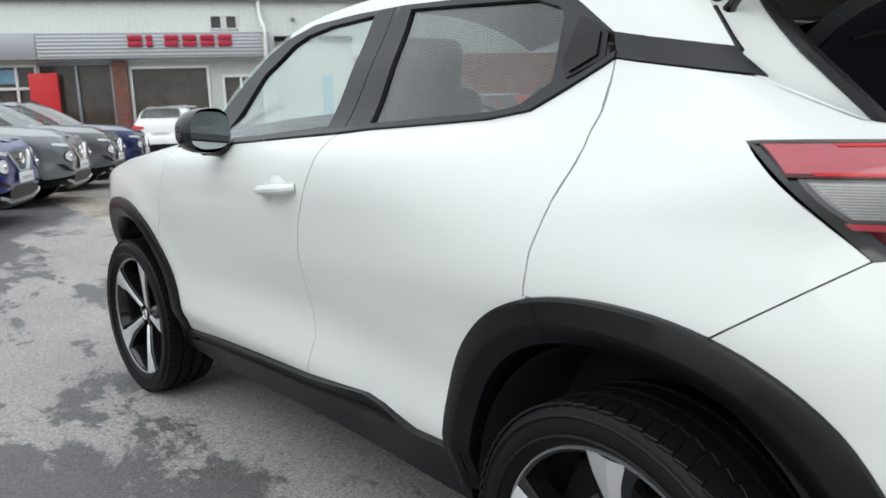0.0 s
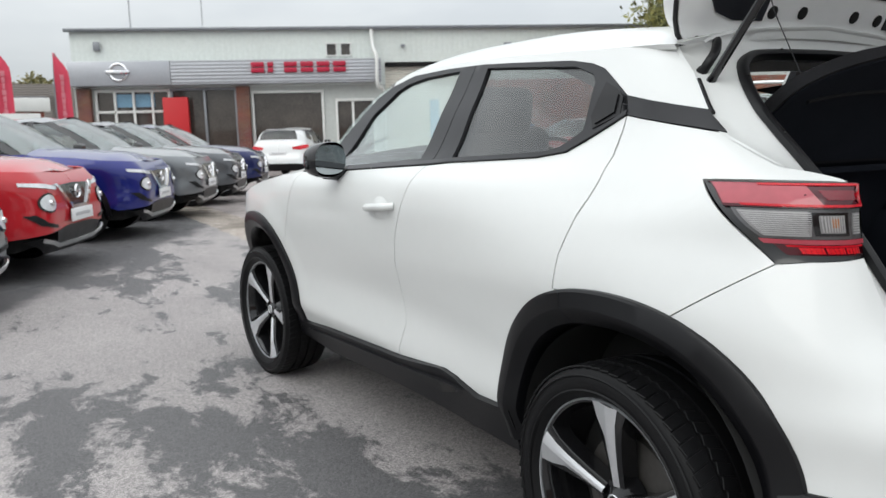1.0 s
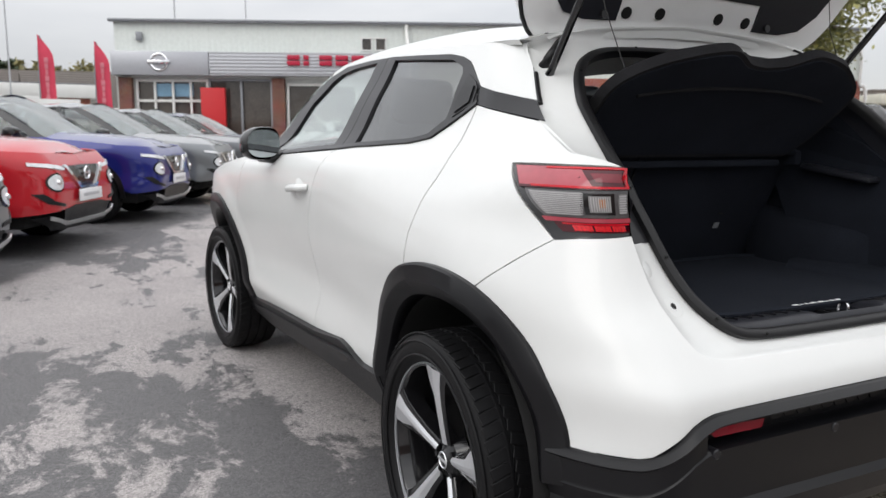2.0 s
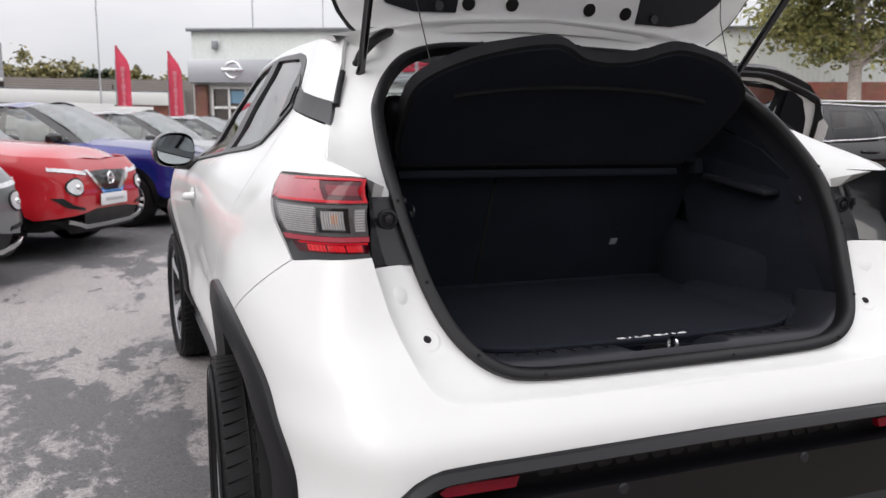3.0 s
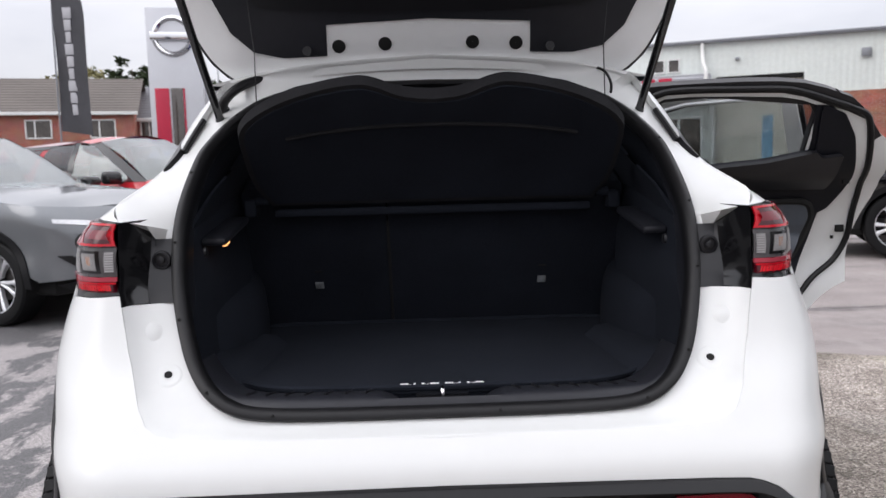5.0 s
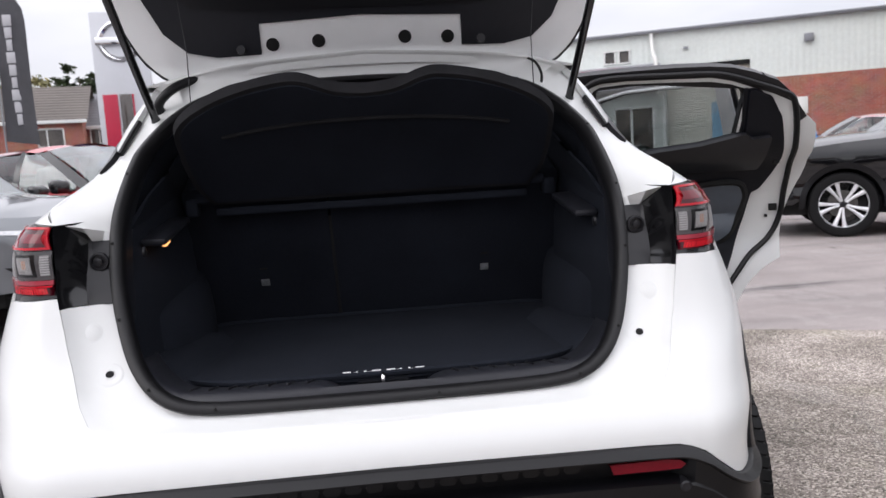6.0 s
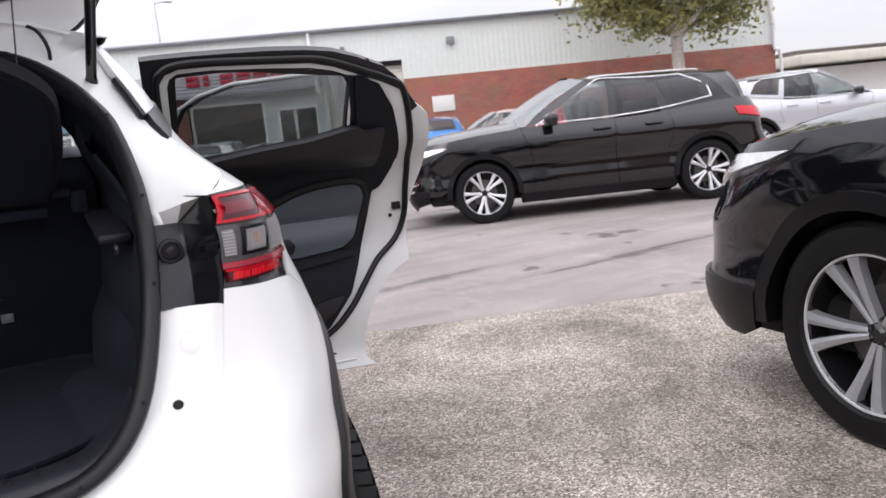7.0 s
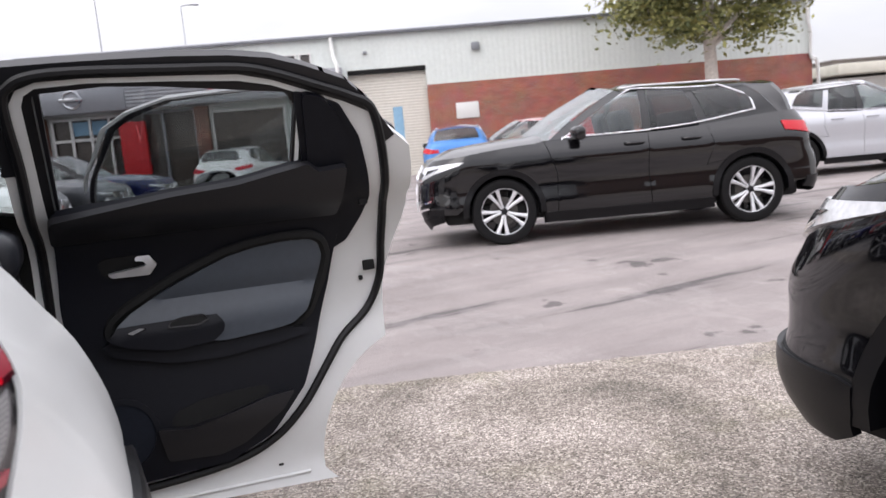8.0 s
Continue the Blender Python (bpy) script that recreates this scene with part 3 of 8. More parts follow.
# wheel arch cladding, sills and lower tail
def moulded_arch(cy, a0, a1, prof, n):
    """Arch cladding swept along the wheel opening; prof: (half-length, height, proud of the skin)."""
    rows = []
    for r, h, off in prof:
        row = []
        for i, (y, z) in enumerate(arch(cy, r, a0, a1, n, h)):
            p = shell(*at_y(y, z))
            row.append((p[0] - off, p[1], p[2]))
        rows.append(row)
    return loft(rows)


FULL = [(0.434, 0.826, -0.004), (0.433, 0.825, 0.010), (0.427, 0.819, 0.014), (0.391, 0.783, 0.023), (0.388, 0.780, 0.0225), (0.372, 0.762, 0.013), (0.356, 0.745, 0.004), (0.352, 0.740, -0.006), (0.350, 0.738, -0.04), (0.346, 0.734, -0.12)]
for cy, a0, a1 in ((0.0, 68.1, 172), (0.0, 67.9, -6), (FRONT, 184, -8)):
    n = max(12, int(abs(a1 - a0) / 3.5))
    for right in (False, True):
        on_door = right and cy == 0.0 and a1 == -6
        geo = moulded_arch(cy, 60 if on_door else a0, 5 if on_door else a1, FULL[:4] if on_door else FULL, n)
        part("arch_cladding", flip(geo, right), CLAD, open_rear if on_door else car, "grained black wheel arch cladding", 24)
sill = side(SILL_LINE) + side([(2.16, 0.27), (1.8, 0.255), (1.13, 0.275), (0.6, 0.285), (0.43, 0.29)])
both("sill_cladding", sheet(sill, shell, 0.03, 0.03, 0.016), CLAD, car, "grained black sill cladding")
step2 = side([(0.66, 0.412), (0.74, 0.412), (0.82, 0.405), (1.13, 0.375), (1.80, 0.342), (2.02, 0.325)]) + side([(2.02, 0.300), (1.80, 0.312), (1.13, 0.34), (0.82, 0.36)])
both("sill_moulding", sheet(step2, shell, 0.03, 0.02, 0.026), CLAD, car)
def skin_at(a, z, off):
    """A place proud of the body's skin by off."""
    e = 2e-3
    p = Vector(shell(a, z))
    n = (Vector(shell(a + e, z)) - Vector(shell(max(a - e, 0.0), z))).cross(Vector(shell(a, z + e)) - Vector(shell(a, z - e))).normalized()
    n = n if n.dot(p - Vector((0, 0.5, z))) > 0 else -n
    n = Vector((0 if a < 1e-6 else n.x, n.y, n.z))
    return p + float(off) * n


SKIRT_TOP = graph(*[(at_x(x, z)[0], z) for x, z in ((0.0, 0.602), (0.46, 0.599), (0.525, 0.597), (0.55, 0.591), (0.575, 0.580), (0.646, 0.522), (0.662, 0.516), (0.71, 0.510))], (1.3, 0.497))
columns = []
for u in [i / 63 for i in range(64)]:
    column = []
    for k in range(17):
        z, off = 0.5, 0.0
        for _ in range(2):
            a = u * at_y(-0.385 - 0.05 * ease(0.45 - z, 0.0, 0.2), z)[0]
            zt = SKIRT_TOP(a)
            deep = 1 - ease(a, at_x(0.515, 0.56)[0], at_x(0.555, 0.56)[0])
            z8 = min(0.445, zt - 0.078)
            rows_k = ((zt + 0.001, -0.004), (zt, 0.008), (zt - 0.002, 0.011), (zt - 0.015, 0.023), (zt - 0.018, 0.021), (zt - 0.021, 0.014 - 0.034 * deep), (zt - 0.060, 0.012 - 0.038 * deep), (zt - 0.064, 0.012 - 0.006 * deep), (zt - 0.068, 0.014), (z8, 0.010), (z8 - 0.02, 0.011),
                      (z8 - 0.032, 0.026), (z8 - 0.070, 0.031), (z8 - 0.082, 0.018), (0.31, 0.006), (0.275, -0.01), (0.25, -0.05))
            z, off = rows_k[k]
        column.append(skin_at(a, z, off))
    columns.append(column)
skirt = loft(columns)
part("lower_bumper", joined(skirt, mirrored(skirt)), CLAD, car, "grained black lower bumper with a recessed slot", 30)
for sgn in (1, -1):
    refl = sheet(tail([(0.395, 0.571), (0.50, 0.573), (0.525, 0.570), (0.536, 0.562), (0.525, 0.554), (0.402, 0.553)]), shell, 0.02, 0.014, 0.004)
    part("reflector", flip(refl, sgn < 0), RED_BUMPER, car, "red bumper reflector")
    for x, z in ((0.53, 0.525), (0.20, 0.523)):
        p, r2 = shell(*at_x(x, z)), 0.0105
        dot = lathe([(-0.0165, 0.0001), (-0.0165, r2 * 0.75), (-0.0145, r2), (0.01, r2)], 18, "y", (p[0], p[1], p[2]))
        part("parking_sensor", flip(dot, sgn < 0), SATIN, car)
    for k in range(9):
        x0 = 0.012 + 0.038 * k
        hexa = sheet(tail([(x0, 0.560), (x0 + 0.005, 0.568), (x0 + 0.027, 0.568), (x0 + 0.032, 0.560), (x0 + 0.027, 0.552), (x0 + 0.005, 0.552)]), shell, 0.03, 0.008, -0.0215)
        part("slot_stud", flip(hexa, sgn < 0), CLAD, car)

# ---- tailgate opening: painted gutter, seal, dark lamp pocket ----
GUTTER_OUT = [(0.0, 0.085, 1.418), (-0.30, 0.080, 1.400), (-0.46, 0.062, 1.372), (-0.528, 0.02, 1.325), (-0.552, -0.06, 1.22), (-0.572, -0.13, 1.14), (-0.588, -0.28, 1.09), (-0.599, -0.372, 1.057), (-0.597, -0.392, 0.985), (-0.597, -0.418, 0.922), (-0.576, -0.452, 0.83), (-0.556, -0.487, 0.772), (-0.541, -0.518, 0.735), (-0.519, -0.540, 0.704), (-0.465, -0.548, 0.686), (-0.30, -0.548, 0.681), (0.0, -0.548, 0.681)]
SEAL = [(0.0, 0.100, 1.357), (-0.25, 0.092, 1.350), (-0.38, 0.045, 1.322), (-0.455, -0.02, 1.272), (-0.505, -0.10, 1.205), (-0.520, -0.155, 1.158), (-0.528, -0.235, 1.085), (-0.527, -0.287, 1.03), (-0.522, -0.325, 0.975), (-0.511, -0.365, 0.915), (-0.492, -0.405, 0.845), (-0.466, -0.445, 0.785), (-0.430, -0.478, 0.742), (-0.385, -0.495, 0.715), (-0.33, -0.500, 0.703), (-0.22, -0.502, 0.699), (0.0, -0.502, 0.698)]
outer3, seal3 = spline(GUTTER_OUT, 4), spline(SEAL, 4)
panel_edge = sorted((shell(*q) for q in side([(0.11, 1.363), (0.082, 1.333), (0.036, 1.292), (0.003, 1.256), (-0.043, 1.203), (-0.110, 1.151), (-0.164, 1.13), (-0.285, 1.085)]) + tail([(0.599, 1.057)] * 2)), key=lambda p: p[2])
edge_z = [p[2] for p in panel_edge]
for p in outer3:
    if p.z <= 1.058:
        p.y = shell(*at_x(abs(p.x), p.z))[1]
    if 1.058 < p.z < 1.36:
        p.x, p.y = (float(np.interp(p.z, edge_z, [q[i] for q in panel_edge])) for i in (0, 1))


def gutter_row(o, s, k):
    """From the outer edge over a rounded step to the seal."""
    o, s = Vector(o), Vector(s)
    deep = 0.018 if 30 <= k <= 46 else 0.010 + 0.016 * ease(k, 7, 11) * (1 - ease(k, 16, 20))
    out = [o + (o - s).normalized() * 0.008 + Vector((0, 0.004, -0.001))]
    for q, d in ((0.02, 0.35), (0.09, 0.95), (0.40, 1.0), (0.8, 0.7), (1.0, 0.2)):
        p = o.lerp(s, q)
        out.append((p.x, p.y + deep * d, p.z))
    return out


g_rows = [gutter_row(o, s, k) for k, (o, s) in enumerate(zip(outer3, seal3))]
top_g, low_g = loft(g_rows[:29]), loft(g_rows[37:])
part("tailgate_gutter", joined(top_g, mirrored(top_g), low_g, mirrored(low_g)), WHITE_IN, car, "white painted tailgate surround", 60)


def lamp_out(p):
    """How far the lamp stands out behind the body at a place on it: most at its upper inner corner."""
    return 0.014 * min(1, max(0, (p[2] - 0.925) / 0.13)) * min(1, max(0, (-0.15 - p[1]) / 0.22))


pocket = []
for o, s in zip(outer3[28:38], seal3[28:38]):
    o, s = Vector(o), Vector(s)
    tip = o - Vector((0, lamp_out(o), 0))
    base = s.lerp(o, 0.55)
    pocket.append([tip, tip + Vector((0.004, 0.02, 0)), Vector((o.x * 0.55 + s.x * 0.45 - 0.006, s.y, o.z)), Vector((base.x, s.y - 0.004, s.z)), s])
both("lamp_pocket", loft([r[2:] for r in pocket[1:]]), SATIN, car, "dark grey plastic panel beside the tail lamp")
both("lamp_cover", loft([r[:3] for r in pocket]), GLOSS, car, "gloss black inner cover of the tail lamp")
both("gutter_corner", loft([g_rows[28][1:], [pocket[1][2], pocket[1][2].lerp(pocket[1][3], 0.5), pocket[1][3], pocket[1][3].lerp(pocket[1][4], 0.5), pocket[1][4]]]), WHITE_IN, car)
both("cover_top", loft([pocket[0][:3], [outer3[28], outer3[28].lerp(pocket[0][2], 0.5), pocket[0][2]]]), GLOSS, car)
for sgn in (1, -1):
    p0 = Vector((-0.545, -0.333, 0.978))
    bolt = joined(lathe([(0, 0.019), (-0.006, 0.018), (-0.007, 0.014), (-0.002, 0.012), (-0.002, 0.0001)], 20, "y", p0), lathe([(-0.001, 0.008), (-0.009, 0.008), (-0.010, 0.006), (-0.010, 0.0001)], 6, "y", p0))
    part("lamp_bolt", flip(bolt, sgn < 0), SATIN, car, "black lamp fixing bolt in a round cup")
    for (x, z), hollow in (((-0.507, 0.776), True), ((-0.545, 0.850), False)):
        near = min(((i, j) for i in range(38, len(g_rows) - 1) for j in range(1, 5)), key=lambda c: math.dist((Vector(g_rows[c[0]][c[1]]).x, Vector(g_rows[c[0]][c[1]]).z), (x, z)))
        p0, pa, pb = (Vector(g_rows[near[0] + a][near[1] + b]) for a, b in ((0, 0), (1, 0), (0, 1)))
        nrm = (pa - p0).cross(pb - p0).normalized()
        nrm = nrm if nrm.y < 0 else -nrm
        spot = Vector((x, p0.y - (nrm.x * (x - p0.x) + nrm.z * (z - p0.z)) / nrm.y, z))
        m = Matrix.Translation(spot) @ Vector((0, -1, 0)).rotation_difference(nrm).to_matrix().to_4x4()
        rim_c = [(0.0005, 0.027), (-0.0012, 0.023), (-0.0010, 0.019), (0.0, 0.010), (0.0, 0.008)] if hollow else [(0.0005, 0.020), (-0.0008, 0.0175), (-0.0012, 0.0160), (-0.0010, 0.0155)]
        cup_ob = part("stop_cup", flip(moved(lathe(rim_c, 28, "y"), m), sgn < 0), WHITE_IN, car, "", 60)
        core = [(-0.0008, 0.0098), (-0.0014, 0.0090), (-0.0010, 0.0075)] if hollow else [(-0.0009, 0.0155), (-0.0015, 0.0145), (-0.0016, 0.0001)]
        part("stop_plug", flip(moved(lathe(core, 24, "y"), m), sgn < 0), WHITE_IN, cup_ob)
        if hollow:
            part("threaded_hole", flip(moved(lathe([(-0.0010, 0.0078), (-0.0012, 0.004), (-0.0012, 0.0001)], 16, "y"), m), sgn < 0), DARK, cup_ob)
gap_line = [p for p in outer3 if 1.19 < p.z < 1.30]
both("pillar_gap_seal", tube([p + Vector((0.007, 0.002, -0.003)) for p in gap_line], 0.0075, 8), RUBBER, car, "black rubber strip behind the pillar edge")
ring = [Vector(p) for p in seal3] + [Vector((-p.x, p.y, p.z)) for p in reversed(seal3[1:-1])]
mid_open = Vector((0, -0.25, 1.0))
seal_rows = []
for k, p in enumerate(ring):
    ahead = (ring[(k + 1) % len(ring)] - ring[k - 1]).normalized()
    inward = (mid_open - p)
    inward = (inward - ahead * inward.dot(ahead)).normalized()
    back = Vector((0, -0.87, 0.5)) if abs(ahead.y) > 0.25 else Vector((0, -0.9, 0.4))
    back = (back - ahead * back.dot(ahead)).normalized()
    prof = ((-0.006, 0.0), (-0.004, 0.012), (0.006, 0.018), (0.016, 0.015), (0.021, 0.004), (0.022, -0.012), (0.010, -0.012))
    seal_rows.append([p + inward * a + back * b for a, b in prof])
seal_rows.append(seal_rows[0])
part("tailgate_seal", loft(seal_rows, ring=True), RUBBER, car, "black rubber tailgate seal", 50)
for k in range(3, len(ring), 9):
    p = ring[k] + (mid_open - ring[k]).normalized() * 0.004 + Vector((0, -0.016, 0.008))
    part("seal_clip", lathe([(-0.0025, 0.0001), (-0.0025, 0.0028), (0.002, 0.003)], 8, "y", p), DARK, car)

# ---- tail lamps ----
def lamp_edge(z):
    return -0.147 - 0.186 * (1.060 - z) / 0.149


def lamp_band(z0, z1, x_in=0.601, back=0.0, front=0.0):
    """A strip of the lamp between two heights; back, front: how far it stays clear of its ends."""
    a, b = at_x(x_in + back, z0), at_x(x_in + back, z1)
    c, d = at_y(lamp_edge(z1) - front, z1), at_y(lamp_edge(z0) - front, z0)
    return [a, d, c, b]


def lamp_skin(s, z):
    p = shell(s, z)
    return p[0], p[1] - lamp_out(p), z


def lamp_quad(x0, x1, z0, z1, lean=0.0):
    return [at_x(x0, z0), at_x(x1, z0), at_x(x1 + lean, z1), at_x(x0 + lean, z1)]


for right in (False, True):
    lamp = part("tail_lamp", flip(sheet(inset(LAMP, 0.001), lamp_skin, 0.015, 0.013, -0.003), right), GLOSS, car, "red and clear tail lamp in a black housing")

    def lens(name, outline, mat, off, label="", thick=0.006):
        return part(name, flip(sheet(outline, lamp_skin, 0.015, thick, off), right), mat, lamp, label)

    rim_s = np.linspace(at_x(0.600, 1.0565)[0], at_y(-0.165, 1.0565)[0], 14)
    part("lamp_top", flip(loft([[Vector(lamp_skin(a, 1.0565)) + Vector((0.001, 0.003, 0)), Vector(shell(a, 1.0565)).lerp(Vector(lamp_skin(a, 1.0565)), 0.4), Vector(shell(a, 1.055)) + Vector((0.004, 0.012, 0))] for a in rim_s]), right), GLOSS, lamp, "gloss black lamp top")
    lens("red_lens", lamp_band(1.0125, 1.0555, front=0.014), RED_DEEP, 0.004, "dark maroon upper lens")
    # sky reflection on the outer lens, laid on as a paler red
    lens("lens_window", lamp_band(1.0170, 1.0535, 0.668, front=0.018), RED_SHEEN, 0.0046, "outer part of the red lens, paled for reflected sky")
    lens("light_bar", lamp_band(1.0145, 1.0185, 0.604, front=0.050), RED_BRIGHT, 0.0056)
    lens("light_bar", lamp_band(1.0500, 1.0535, 0.604, front=0.105), RED_BRIGHT, 0.0056)
    lens("light_bar", lamp_quad(0.6015, 0.6065, 1.0145, 1.0535), RED_BRIGHT, 0.0058)
    lens("lens_window", lamp_quad(0.612, 0.662, 1.0265, 1.0425, 0.002), RED_LENS, 0.0048)
    lens("indicator_lens", lamp_band(0.9575, 1.0120, front=0.026), SMOKE, 0.0, "smoked clear indicator lens")
    lens("reflector_bowl", lamp_band(0.962, 1.008, 0.686, front=0.034), SILVERED, 0.0014, "pale grey ribbed reflector")
    for k in range(12):
        z = 0.9635 + 0.0037 * k
        lens("lens_rib", [at_y(lamp_edge(z) - 0.036, z), at_x(0.684, z), at_x(0.684, z + 0.0015), at_y(lamp_edge(z) - 0.036, z + 0.0015)], RIB, 0.0020, thick=0.003)
    lens("lens_window", lamp_quad(0.632, 0.680, 0.964, 1.006, 0.003), GLOSS, 0.0012, "dark indicator chamber")
    lens("reflector_bowl", lamp_quad(0.640, 0.674, 0.969, 1.001, 0.003), SILVERED, 0.0022, "pale stepped bulb bowl")
    bulb = lens("bulb", lamp_quad(0.652, 0.662, 0.979, 0.995), AMBER, 0.0032, "amber ribbed bulb")
    for k in range(9):
        x = 0.6415 + 0.0036 * k
        lens("lens_rib", lamp_quad(x, x + 0.0013, 0.971, 1.000, 0.003), RIB, 0.0036, thick=0.003)
    lens("reflector_bowl", lamp_quad(0.607, 0.624, 0.966, 1.004), SILVERED, 0.0020, "bright ribbed reversing reflector")
    for k in range(8):
        z = 0.9675 + 0.0046 * k
        lens("lens_rib", lamp_quad(0.607, 0.624, z, z + 0.0016), RIB, 0.0028, thick=0.003)
    # this strip's pink is a coloured-in reflection too
    lens("lens_strip", lamp_band(0.9485, 0.9570, front=0.020), RED_SHEEN, 0.004, "strip under the clear lens, paled for reflected sky")
    lens("red_lens", lamp_band(0.9285, 0.9475, 0.602, front=0.034), RED_DEEP, 0.002, "dark maroon lower lens")
    lens("light_bar", lamp_band(0.9435, 0.9470, 0.604, front=0.050), RED_BRIGHT, 0.0034)
    for x in (0.612, 0.640, 0.668):
        cell = lens("lens_window", lamp_quad(x, x + 0.025, 0.9315, 0.9425, 0.003), RED_GLOW, 0.0034, "bright red reflector cell")
        for k in range(4):
            lens("lens_rib", lamp_quad(x + 0.003 + 0.0060 * k, x + 0.0034 + 0.0060 * k, 0.9315, 0.9425, 0.003), RED_LENS, 0.0042, thick=0.003)

# ---- boot ----
SEAT_Y = lambda z: 0.285 - 0.46 * (z - 0.72)


def rounded(pts, r, n=5):
    """A closed 2D outline with its corners rounded by r."""
    out, k = [], len(pts)
    for i in range(k):
        a, b, c = Vector(pts[i - 1]), Vector(pts[i]), Vector(pts[(i + 1) % k])
        ra = min(r, 0.45 * (a - b).length, 0.45 * (c - b).length)
        p, q = b + (a - b).normalized() * ra, b + (c - b).normalized() * ra
        for s in range(n + 1):
            t = s / n
            out.append(tuple((1 - t) ** 2 * p + 2 * t * (1 - t) * b + t * t * q))
    return out


mat2 = rounded([(-0.36, -0.408), (0.36, -0.408), (0.50, -0.24), (0.475, 0.235), (-0.475, 0.235), (-0.50, -0.24)], 0.10)
boot_mat = thing("boot_mat", "black carpet boot mat with a raised edge on the boot floor", "mat", pose(0, 0, 0.722))
part("carpet", sheet(mat2, lambda a, b: (a, b + 0.03 * (a / 0.45) ** 2 * (b < 0), 0.0), 0.05, 0.01, heart=(0, 0, -3)), CARPET, boot_mat)
edge3 = [(a, b + 0.03 * (a / 0.45) ** 2 * (b < 0), 0.002) for a, b in dense(mat2, 0.04)]
part("binding", tube(edge3 + edge3[:1], 0.006, 6, caps=False), CARPET, boot_mat, "bound mat edge")
for k, (w, h) in enumerate(((0.030, 0.013), (0.034, 0.013), (0.030, 0.013), (0.032, 0.013))):
    x = -0.062 + 0.044 * k
    part("lettering", block(w, h, 0.0015, (x - 0.004, -0.392, 0.0035), 0.0004), WHITE_INK, boot_mat, "white embroidered bars")
    part("lettering", block(w * 0.35, h * 1.1, 0.0018, (x - 0.004 + 0.006 * (-1) ** k, -0.387, 0.0036), 0.0004), CARPET, boot_mat)
floor2 = rounded([(-0.50, -0.40), (0.50, -0.40), (0.50, 0.33), (-0.50, 0.33)], 0.05)
part("boot_floor", sheet(floor2, lambda a, b: (a, b, 0.709), 0.1, 0.03, heart=(0, 0, -3)), CARPET, car, "black carpeted boot floor")
# load sill with ribs, scoop and striker
rows = []
for y, z in ((-0.497, 0.690), (-0.492, 0.716), (-0.484, 0.727), (-0.472, 0.731), (-0.44, 0.728), (-0.405, 0.720), (-0.395, 0.714), (-0.385, 0.70)):
    row = []
    for x in np.linspace(-0.46, 0.46, 47):
        bow = 0.06 * max(0, (abs(x) - 0.27) / 0.19) ** 2
        dip = 0.020 * (1 - ease(abs(x), 0.075, 0.115)) * (1 if -0.48 < y < -0.36 else 0)
        row.append((x, y + bow * (0.8 if y < -0.43 else 1.6), z - dip + 0.06 * max(0, (abs(x) - 0.36) / 0.1) ** 2))
    rows.append(row)
part("load_sill", loft(rows), PLASTIC, car, "ribbed dark grey plastic load sill", 50)
for k in range(7):
    for s in (-1, 1):
        x = s * (0.14 + 0.037 * k)
        part("sill_rib", block(0.004, 0.045, 0.004, (x, -0.438 + 0.05 * max(0, (abs(x) - 0.27) / 0.19) ** 2, 0.7285), 0.0015, (-10, 0, s * 12)), SATIN, car)
striker = tube(spline([(0, -0.470, 0.712), (0, -0.472, 0.732), (0, -0.460, 0.738), (0, -0.448, 0.732), (0, -0.448, 0.712)], 5), 0.0035, 8)
part("striker", striker, CHROME, car, "steel latch striker")
part("striker_base", block(0.10, 0.06, 0.012, (0, -0.455, 0.716), 0.004), GLOSS, car)
# side trims from the seal inwards
mask_idx = range(6, 53)
